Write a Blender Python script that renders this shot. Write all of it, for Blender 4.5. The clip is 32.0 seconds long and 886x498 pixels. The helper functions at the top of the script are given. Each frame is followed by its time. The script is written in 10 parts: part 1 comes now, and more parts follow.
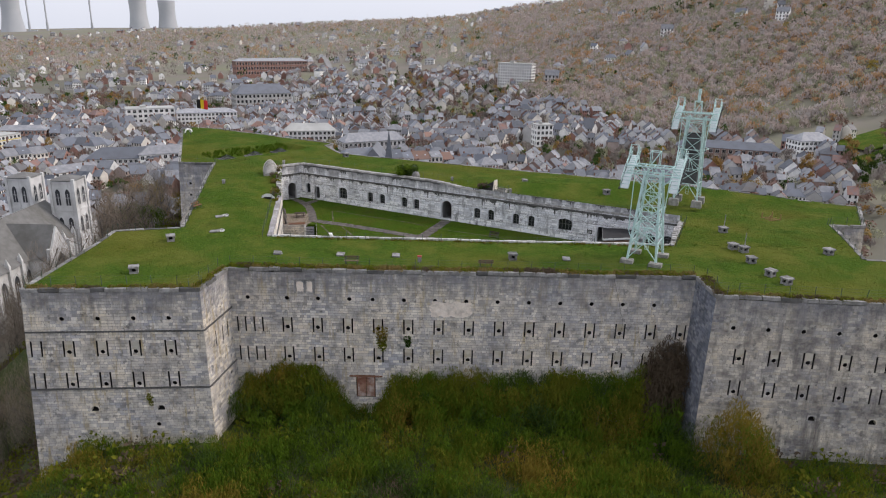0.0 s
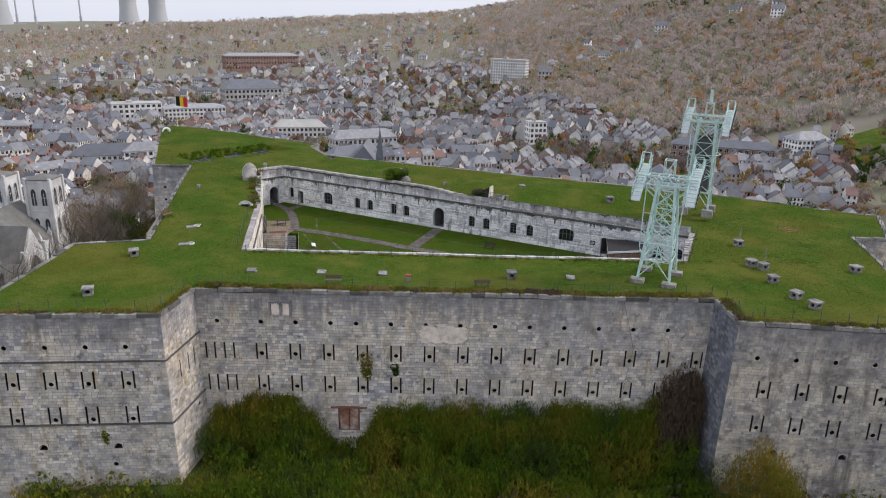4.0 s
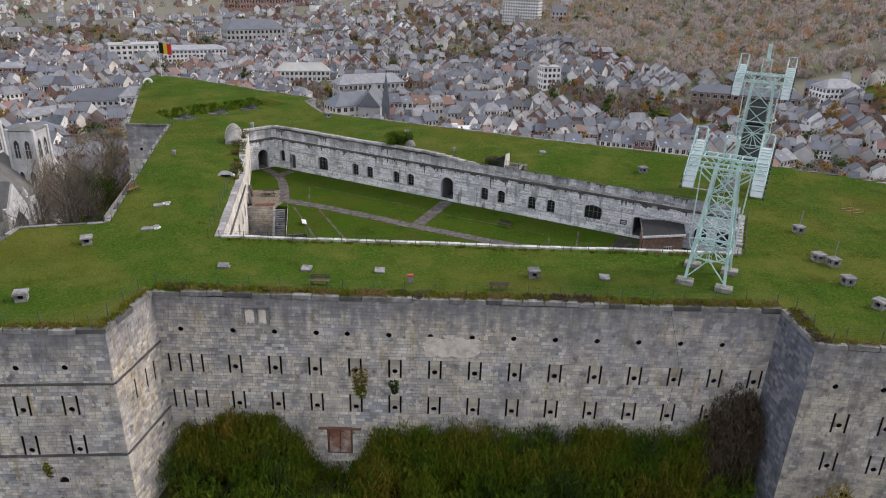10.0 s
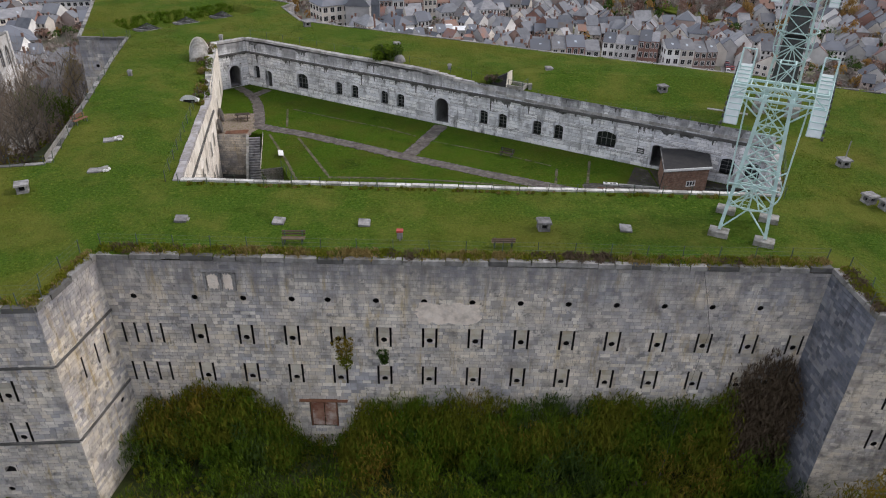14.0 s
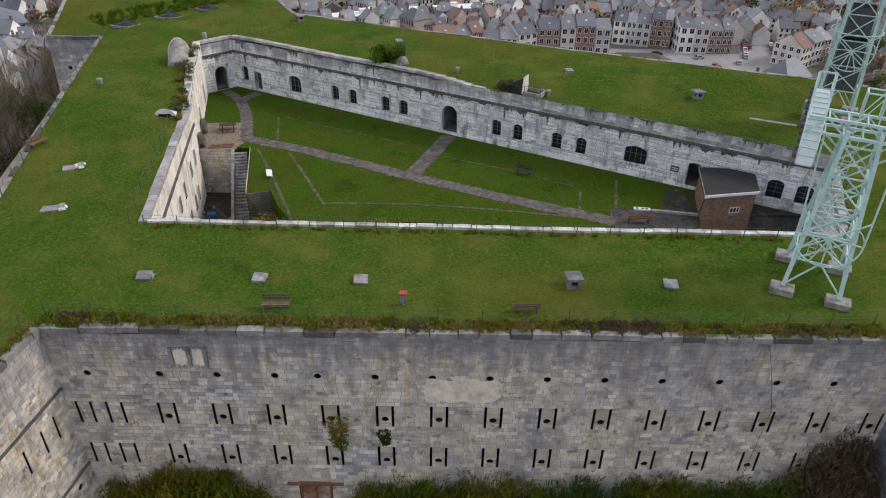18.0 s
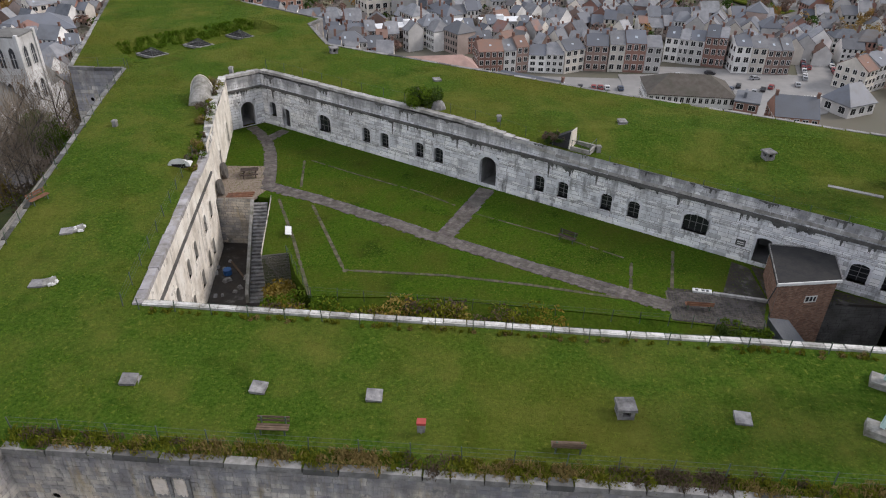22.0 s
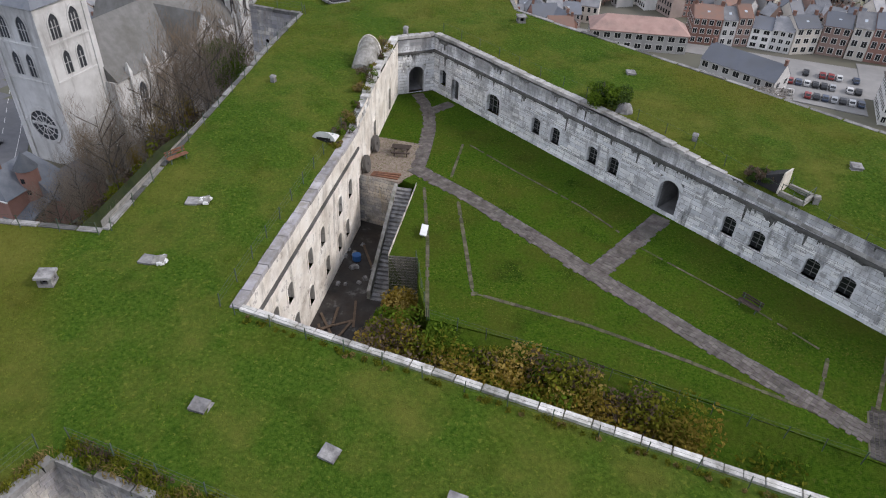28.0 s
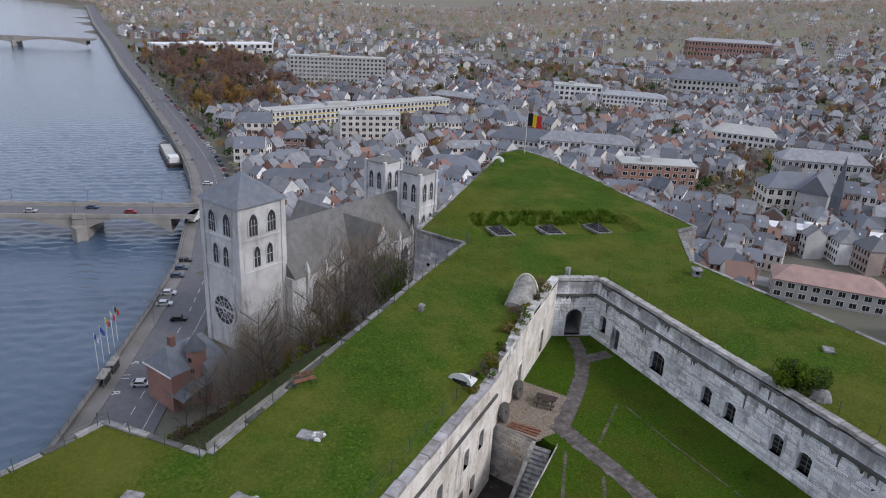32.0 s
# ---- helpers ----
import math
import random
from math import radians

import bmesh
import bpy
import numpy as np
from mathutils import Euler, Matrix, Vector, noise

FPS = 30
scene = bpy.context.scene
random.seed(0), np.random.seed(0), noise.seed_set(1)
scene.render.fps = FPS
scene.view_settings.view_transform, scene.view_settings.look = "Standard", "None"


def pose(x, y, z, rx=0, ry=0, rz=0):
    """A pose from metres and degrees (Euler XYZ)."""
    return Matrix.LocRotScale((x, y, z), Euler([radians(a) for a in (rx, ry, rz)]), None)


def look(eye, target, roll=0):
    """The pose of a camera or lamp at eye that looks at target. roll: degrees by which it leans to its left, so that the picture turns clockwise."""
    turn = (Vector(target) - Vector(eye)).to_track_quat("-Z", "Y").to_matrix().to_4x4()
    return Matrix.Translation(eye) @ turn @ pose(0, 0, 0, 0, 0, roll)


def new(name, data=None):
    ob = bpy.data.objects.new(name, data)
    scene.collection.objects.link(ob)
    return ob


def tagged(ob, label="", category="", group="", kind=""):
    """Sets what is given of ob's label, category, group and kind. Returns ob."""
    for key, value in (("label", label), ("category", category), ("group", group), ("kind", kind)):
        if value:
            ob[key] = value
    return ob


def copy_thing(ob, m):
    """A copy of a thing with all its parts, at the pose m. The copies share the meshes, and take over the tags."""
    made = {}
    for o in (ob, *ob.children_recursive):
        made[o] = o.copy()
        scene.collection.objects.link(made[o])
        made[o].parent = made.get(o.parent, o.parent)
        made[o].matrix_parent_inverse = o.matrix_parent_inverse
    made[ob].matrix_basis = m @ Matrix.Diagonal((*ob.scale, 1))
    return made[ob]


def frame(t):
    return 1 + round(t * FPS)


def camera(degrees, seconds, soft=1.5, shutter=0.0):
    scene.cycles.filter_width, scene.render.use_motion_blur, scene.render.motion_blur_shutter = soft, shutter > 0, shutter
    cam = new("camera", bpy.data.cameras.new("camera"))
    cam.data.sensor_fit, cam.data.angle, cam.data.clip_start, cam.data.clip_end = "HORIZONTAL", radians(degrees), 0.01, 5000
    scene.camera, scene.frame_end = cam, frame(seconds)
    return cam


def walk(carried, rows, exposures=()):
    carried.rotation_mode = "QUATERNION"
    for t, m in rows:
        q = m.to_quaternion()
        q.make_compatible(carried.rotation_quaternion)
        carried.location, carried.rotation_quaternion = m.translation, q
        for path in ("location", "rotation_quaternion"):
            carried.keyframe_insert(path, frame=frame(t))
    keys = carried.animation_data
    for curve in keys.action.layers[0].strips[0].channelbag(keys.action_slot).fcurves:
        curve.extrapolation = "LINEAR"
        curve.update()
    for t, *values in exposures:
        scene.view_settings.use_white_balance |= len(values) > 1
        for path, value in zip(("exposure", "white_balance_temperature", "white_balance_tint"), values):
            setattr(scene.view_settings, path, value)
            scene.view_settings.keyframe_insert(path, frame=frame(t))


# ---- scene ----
cam = camera(65.0, 32.0, soft=1.1)
PATH = [
    (0, (24.14, -72.768, 25.446), (24.133, -70.86, 24.849), 1.1),
    (0.5, (24.133, -71.822, 25.471), (24.152, -69.913, 24.875), 1.0),
    (1, (24.116, -70.824, 25.516), (24.137, -68.916, 24.918), 1.1),
    (1.5, (24.156, -69.773, 25.496), (24.175, -67.865, 24.899), 1.2),
    (2, (24.092, -68.756, 25.409), (24.111, -66.847, 24.813), 1.2),
    (2.5, (24.119, -67.647, 25.374), (24.137, -65.738, 24.777), 1.2),
    (4.5, (24.098, -63.679, 25.282), (24.114, -61.778, 24.659), 1.5),
    (5, (24.104, -62.595, 25.234), (24.12, -60.719, 24.541), 1.5),
    (5.5, (24.041, -61.527, 25.322), (24.057, -59.671, 24.578), 1.5),
    (6, (24.018, -60.51, 25.481), (24.034, -58.658, 24.726), 1.6),
    (6.5, (23.967, -59.335, 25.547), (23.983, -57.483, 24.792), 1.7),
    (7, (24.017, -58.3, 25.558), (24.029, -56.448, 24.803), 1.7),
    (7.5, (23.984, -57.25, 25.563), (23.995, -55.398, 24.807), 1.7),
    (8, (23.98, -56.056, 25.603), (23.988, -54.204, 24.848), 1.7),
    (8.5, (23.988, -54.936, 25.656), (23.993, -53.085, 24.9), 1.7),
    (9, (23.986, -53.719, 25.653), (23.989, -51.867, 24.896), 1.7),
    (9.5, (23.967, -52.56, 25.648), (23.968, -50.709, 24.89), 1.7),
    (10, (23.985, -51.421, 25.661), (23.983, -49.571, 24.901), 1.7),
    (10.5, (23.942, -50.187, 25.64), (23.927, -48.338, 24.878), 1.6),
    (11, (23.89, -49.016, 25.695), (23.872, -47.168, 24.93), 1.6),
    (11.5, (23.847, -47.754, 25.777), (23.828, -45.906, 25.012), 1.6),
    (12, (23.874, -46.517, 25.768), (23.884, -44.669, 25.003), 1.5),
    (12.5, (23.887, -45.352, 25.818), (23.91, -43.506, 25.048), 1.5),
    (13, (23.909, -44.132, 25.67), (23.928, -42.309, 24.847), 1.5),
    (13.5, (23.862, -42.975, 25.56), (23.883, -41.197, 24.643), 1.5),
    (14, (23.9, -41.782, 25.433), (23.919, -40.056, 24.424), 1.5),
    (14.5, (23.713, -40.394, 25.603), (23.736, -38.701, 24.538), 1.5),
    (16.5, (23.518, -35.579, 25.744), (23.53, -33.889, 24.674), 1.1),
    (17, (23.535, -34.27, 25.785), (23.543, -32.581, 24.714), 1.0),
    (17.5, (23.548, -33.015, 25.881), (23.553, -31.326, 24.81), 1.0),
    (18, (23.487, -31.691, 25.982), (23.493, -30.002, 24.91), 1.0),
    (18.5, (23.505, -30.461, 26.08), (23.509, -28.772, 25.009), 1.0),
    (19, (23.491, -29.269, 26.258), (23.494, -27.58, 25.186), 1.0),
    (19.5, (23.576, -28.079, 26.477), (23.576, -26.389, 25.407), 1.0),
    (20, (23.569, -26.977, 26.691), (23.566, -25.286, 25.623), 1.0),
    (20.5, (23.568, -25.798, 26.999), (23.527, -24.107, 25.931), 1.1),
    (21, (23.589, -24.749, 27.177), (23.508, -23.059, 26.11), 1.2),
    (21.5, (23.622, -23.813, 27.372), (23.523, -22.125, 26.305), 1.2),
    (22, (23.711, -22.842, 27.653), (23.608, -21.153, 26.587), 1.1),
    (22.5, (23.684, -21.941, 27.813), (23.58, -20.253, 26.746), 1.2),
    (23, (23.417, -21.128, 27.731), (23.315, -19.452, 26.644), 1.4),
    (23.5, (23.393, -20.17, 27.833), (23.269, -18.526, 26.701), 1.5),
    (24, (23.363, -19.258, 27.803), (23.184, -17.647, 26.631), 1.7),
    (24.5, (23.347, -18.258, 27.957), (23.118, -16.679, 26.75), 2.0),
    (25, (23.355, -17.44, 27.927), (23.082, -15.873, 26.715), 2.1),
    (25.5, (23.442, -16.568, 27.978), (23.099, -15.016, 26.764), 2.3),
    (26, (23.436, -15.68, 27.942), (23.016, -14.146, 26.73), 2.5),
    (26.5, (23.447, -14.848, 28.0), (22.959, -13.334, 26.788), 2.7),
    (28.5, (23.229, -11.557, 28.47), (22.66, -10.072, 27.258), 3.0),
    (29, (23.019, -10.773, 28.455), (22.383, -9.314, 27.244), 3.3),
    (29.5, (22.745, -10.003, 28.534), (22.043, -8.576, 27.322), 3.6),
    (30, (22.413, -9.13, 28.499), (21.629, -7.744, 27.288), 3.9),
    (30.5, (22.051, -8.125, 28.266), (21.176, -6.733, 27.127), 3.8),
    (31, (21.793, -7.326, 28.181), (20.821, -5.891, 27.183), 3.6),
    (31.5, (21.549, -6.639, 28.17), (20.514, -5.157, 27.315), 3.3),
    (32, (21.324, -6.078, 28.089), (20.242, -4.55, 27.384), 3.2),
]
walk(cam, [(t, look(eye, target, roll)) for t, eye, target, roll in PATH], exposures=[(0.0, 0.30, 6400, 16), (6.0, 0.31, 6370, 16), (12.0, 0.23, 6400, 16), (20.0, 0.18, 6420, 15), (26.0, 0.25, 6320, 15), (29.0, 0.30, 6150, 16), (30.0, 0.27, 6150, 16), (32.0, -0.02, 5900, 16)])


# world, sun and exposure
def make_world():
    w = bpy.data.worlds.new("overcast_sky")
    w.use_nodes = True
    scene.world = w
    nt = w.node_tree
    bg = nt.nodes["Background"]
    sky = nt.nodes.new("ShaderNodeTexSky")
    sky.sky_type = "NISHITA"
    sky.sun_disc = False
    sky.sun_elevation = radians(37)
    sky.sun_rotation = radians(80)
    sky.air_density, sky.dust_density, sky.ozone_density = 1.4, 2.0, 1.0
    hs = nt.nodes.new("ShaderNodeHueSaturation")
    hs.inputs["Saturation"].default_value = 0.35
    nt.links.new(sky.outputs[0], hs.inputs["Color"])
    # a closed pale cloud layer over the clear sky
    cloud = nt.nodes.new("ShaderNodeTexNoise")
    cloud.inputs["Scale"].default_value, cloud.inputs["Detail"].default_value = 2.5, 5.0
    shade = nt.nodes.new("ShaderNodeMix")
    shade.data_type = "RGBA"
    shade.inputs[6].default_value, shade.inputs[7].default_value = (4.9, 5.3, 5.9, 1), (6.0, 6.3, 6.7, 1)
    nt.links.new(cloud.outputs["Fac"], shade.inputs["Factor"])
    tc = nt.nodes.new("ShaderNodeTexCoord")
    sep = nt.nodes.new("ShaderNodeSeparateXYZ")
    nt.links.new(tc.outputs["Generated"], sep.inputs[0])
    lift = nt.nodes.new("ShaderNodeMapRange")
    lift.inputs["From Min"].default_value, lift.inputs["From Max"].default_value = 0.0, 0.6
    lift.inputs["To Min"].default_value, lift.inputs["To Max"].default_value = 0.95, 1.06
    nt.links.new(sep.outputs["Z"], lift.inputs["Value"])
    nt.links.new(lift.outputs["Result"], bg.inputs["Strength"])
    veil = nt.nodes.new("ShaderNodeMix")
    veil.data_type = "RGBA"
    veil.inputs["Factor"].default_value = 0.85
    nt.links.new(hs.outputs[0], veil.inputs[6])
    nt.links.new(shade.outputs[2], veil.inputs[7])
    scale = nt.nodes.new("ShaderNodeVectorMath")
    scale.operation = "SCALE"
    scale.inputs["Scale"].default_value = 0.13
    nt.links.new(veil.outputs[2], scale.inputs[0])
    nt.links.new(scale.outputs[0], bg.inputs["Color"])


make_world()
sun = new("sun", bpy.data.lights.new("sun", "SUN"))
sun.data.energy, sun.data.angle, sun.data.color = 1.7, radians(14), (1.0, 0.93, 0.83)
sun.matrix_world = look((60, 10, 46), (0, 0, 0))


# ---- materials ----
def mat(name, base, second=None, scale=1.0, rough=0.9, metal=0.0, bump=0.0, bump_scale=None, stain=None, stain_scale=0.15,
        stain_amount=0.5, island=0.0, stretch=(1, 1, 1), spec=0.3, random_object=0.0, detail=6.0, tints=None, tint_by="island", streak=None, streak_amount=0.6, streak_scale=(1.6, 1.6, 0.12), bump_height=0.1, patch=None, patch_scale=0.06, speck=None, speck_scale=3.0, wash=None):
    m = bpy.data.materials.new(name)
    m.use_nodes = True
    nt = m.node_tree
    L = nt.links.new
    b = nt.nodes["Principled BSDF"]
    b.inputs["Roughness"].default_value, b.inputs["Metallic"].default_value = rough, metal
    b.inputs["Specular IOR Level"].default_value = spec
    tc = nt.nodes.new("ShaderNodeTexCoord")
    geo = nt.nodes.new("ShaderNodeNewGeometry")
    mp = nt.nodes.new("ShaderNodeMapping")
    mp.inputs["Scale"].default_value = stretch
    L(geo.outputs["Position"], mp.inputs["Vector"])

    def noise_tex(s, d=detail, r=0.6):
        n = nt.nodes.new("ShaderNodeTexNoise")
        n.inputs["Scale"].default_value, n.inputs["Detail"].default_value, n.inputs["Roughness"].default_value = s, d, r
        L(mp.outputs[0], n.inputs["Vector"])
        return n.outputs["Fac"]

    def ramp(fac, lo, hi):
        r = nt.nodes.new("ShaderNodeMapRange")
        r.inputs["From Min"].default_value, r.inputs["From Max"].default_value = lo, hi
        L(fac, r.inputs["Value"])
        return r.outputs["Result"]

    def mix(fac, a, c, kind="MIX"):
        n = nt.nodes.new("ShaderNodeMix")
        n.data_type, n.blend_type = "RGBA", kind
        if isinstance(fac, float):
            n.inputs["Factor"].default_value = fac
        else:
            L(fac, n.inputs["Factor"])
        for sock, v in ((n.inputs[6], a), (n.inputs[7], c)):
            if isinstance(v, tuple):
                sock.default_value = (*v, 1)
            else:
                L(v, sock)
        return n.outputs[2]

    col = base
    if tints:
        if tint_by == "island":
            pick = geo.outputs["Random Per Island"]
        else:
            pick = nt.nodes.new("ShaderNodeObjectInfo").outputs["Random"]
        cr = nt.nodes.new("ShaderNodeValToRGB")
        cr.color_ramp.interpolation = "CONSTANT"
        while len(cr.color_ramp.elements) < len(tints):
            cr.color_ramp.elements.new(0.5)
        for e, (at, c) in zip(cr.color_ramp.elements, tints):
            e.position, e.color = at, (*c, 1)
        L(pick, cr.inputs["Fac"])
        col = cr.outputs["Color"]
    if second:
        col = mix(ramp(noise_tex(scale), 0.35, 0.65), col, mix(0.5, col, second) if tints else second)
    if streak:
        mp2 = nt.nodes.new("ShaderNodeMapping")
        mp2.inputs["Scale"].default_value = streak_scale
        L(geo.outputs["Position"], mp2.inputs["Vector"])
        n2 = nt.nodes.new("ShaderNodeTexNoise")
        n2.inputs["Scale"].default_value, n2.inputs["Detail"].default_value, n2.inputs["Roughness"].default_value = 1.0, 7.0, 0.65
        L(mp2.outputs[0], n2.inputs["Vector"])
        f2 = nt.nodes.new("ShaderNodeMath")
        f2.operation = "MULTIPLY"
        L(ramp(n2.outputs["Fac"], 0.54, 0.70), f2.inputs[0])
        f2.inputs[1].default_value = streak_amount
        col = mix(f2.outputs[0], col, streak)
    if speck:
        f3 = nt.nodes.new("ShaderNodeMath")
        f3.operation = "MULTIPLY"
        L(ramp(noise_tex(speck_scale, 3.0, 0.7), 0.58, 0.68), f3.inputs[0])
        f3.inputs[1].default_value = 0.7
        col = mix(f3.outputs[0], col, speck)
    if patch:
        col = mix(ramp(noise_tex(patch_scale, 4.0, 0.55), 0.48, 0.64), col, mix(0.42, col, patch))
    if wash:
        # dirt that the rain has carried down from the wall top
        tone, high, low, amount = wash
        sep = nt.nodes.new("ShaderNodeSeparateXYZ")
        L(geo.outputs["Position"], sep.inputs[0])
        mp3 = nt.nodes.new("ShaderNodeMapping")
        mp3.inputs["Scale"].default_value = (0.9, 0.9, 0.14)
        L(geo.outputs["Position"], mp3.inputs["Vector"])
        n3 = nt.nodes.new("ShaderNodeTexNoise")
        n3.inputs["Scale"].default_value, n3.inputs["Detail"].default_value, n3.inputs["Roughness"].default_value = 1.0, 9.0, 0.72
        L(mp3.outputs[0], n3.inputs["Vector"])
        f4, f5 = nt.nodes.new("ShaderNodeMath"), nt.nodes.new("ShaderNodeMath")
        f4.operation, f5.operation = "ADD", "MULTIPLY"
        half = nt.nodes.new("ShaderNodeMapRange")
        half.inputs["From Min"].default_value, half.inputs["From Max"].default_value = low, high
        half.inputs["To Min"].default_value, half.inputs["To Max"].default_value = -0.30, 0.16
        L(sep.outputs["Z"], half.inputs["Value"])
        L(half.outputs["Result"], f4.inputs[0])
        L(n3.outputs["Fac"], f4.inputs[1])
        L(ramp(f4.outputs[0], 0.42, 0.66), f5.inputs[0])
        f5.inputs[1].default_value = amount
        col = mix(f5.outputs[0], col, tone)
    if stain:
        f = nt.nodes.new("ShaderNodeMath")
        f.operation = "MULTIPLY"
        L(ramp(noise_tex(stain_scale, 8.0, 0.65), 0.45, 0.68), f.inputs[0])
        f.inputs[1].default_value = stain_amount
        col = mix(f.outputs[0], col, stain)
    for amount, source in ((island, geo.outputs["Random Per Island"]), (random_object, None)):
        if amount:
            if source is None:
                oi = nt.nodes.new("ShaderNodeObjectInfo")
                source = oi.outputs["Random"]
            r = nt.nodes.new("ShaderNodeMapRange")
            r.inputs["To Min"].default_value, r.inputs["To Max"].default_value = 1 - amount, 1 + amount
            L(source, r.inputs["Value"])
            v = nt.nodes.new("ShaderNodeVectorMath")
            v.operation = "SCALE"
            if isinstance(col, tuple):
                v.inputs[0].default_value = col
            else:
                L(col, v.inputs[0])
            L(r.outputs["Result"], v.inputs["Scale"])
            col = v.outputs[0]
    if isinstance(col, tuple):
        b.inputs["Base Color"].default_value = (*col, 1)
    else:
        L(col, b.inputs["Base Color"])
    if bump:
        bp = nt.nodes.new("ShaderNodeBump")
        bp.inputs["Strength"].default_value, bp.inputs["Distance"].default_value = bump, bump_height
        L(noise_tex(bump_scale or scale * 3, 8.0), bp.inputs["Height"])
        L(bp.outputs[0], b.inputs["Normal"])
    return m


WALL_TINTS = [(0.0, (0.455, 0.45, 0.475)), (0.14, (0.655, 0.62, 0.575)), (0.30, (0.52, 0.50, 0.495)), (0.46, (0.70, 0.66, 0.60)), (0.60, (0.385, 0.38, 0.40)), (0.71, (0.62, 0.565, 0.485)), (0.82, (0.79, 0.75, 0.69)), (0.92, (0.32, 0.315, 0.325))]
PALE_TINTS = [(0.0, (0.82, 0.83, 0.855)), (0.25, (0.92, 0.92, 0.925)), (0.5, (0.70, 0.715, 0.75)), (0.68, (0.94, 0.935, 0.92)), (0.82, (0.58, 0.59, 0.62)), (0.92, (0.44, 0.445, 0.46))]
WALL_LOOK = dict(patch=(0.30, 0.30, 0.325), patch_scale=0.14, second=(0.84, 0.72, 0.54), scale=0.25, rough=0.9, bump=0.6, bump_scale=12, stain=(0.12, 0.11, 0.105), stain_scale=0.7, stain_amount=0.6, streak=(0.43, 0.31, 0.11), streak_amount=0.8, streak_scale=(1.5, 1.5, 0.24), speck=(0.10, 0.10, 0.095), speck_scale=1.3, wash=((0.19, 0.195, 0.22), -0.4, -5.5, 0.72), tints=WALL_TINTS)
DIRTY_LOOK = dict(WALL_LOOK, tints=[(at, tuple(0.76 * k for k in c)) for at, c in WALL_TINTS], patch=(0.16, 0.155, 0.16), stain_amount=0.8, streak=(0.10, 0.09, 0.085), streak_scale=(0.9, 0.9, 0.10))
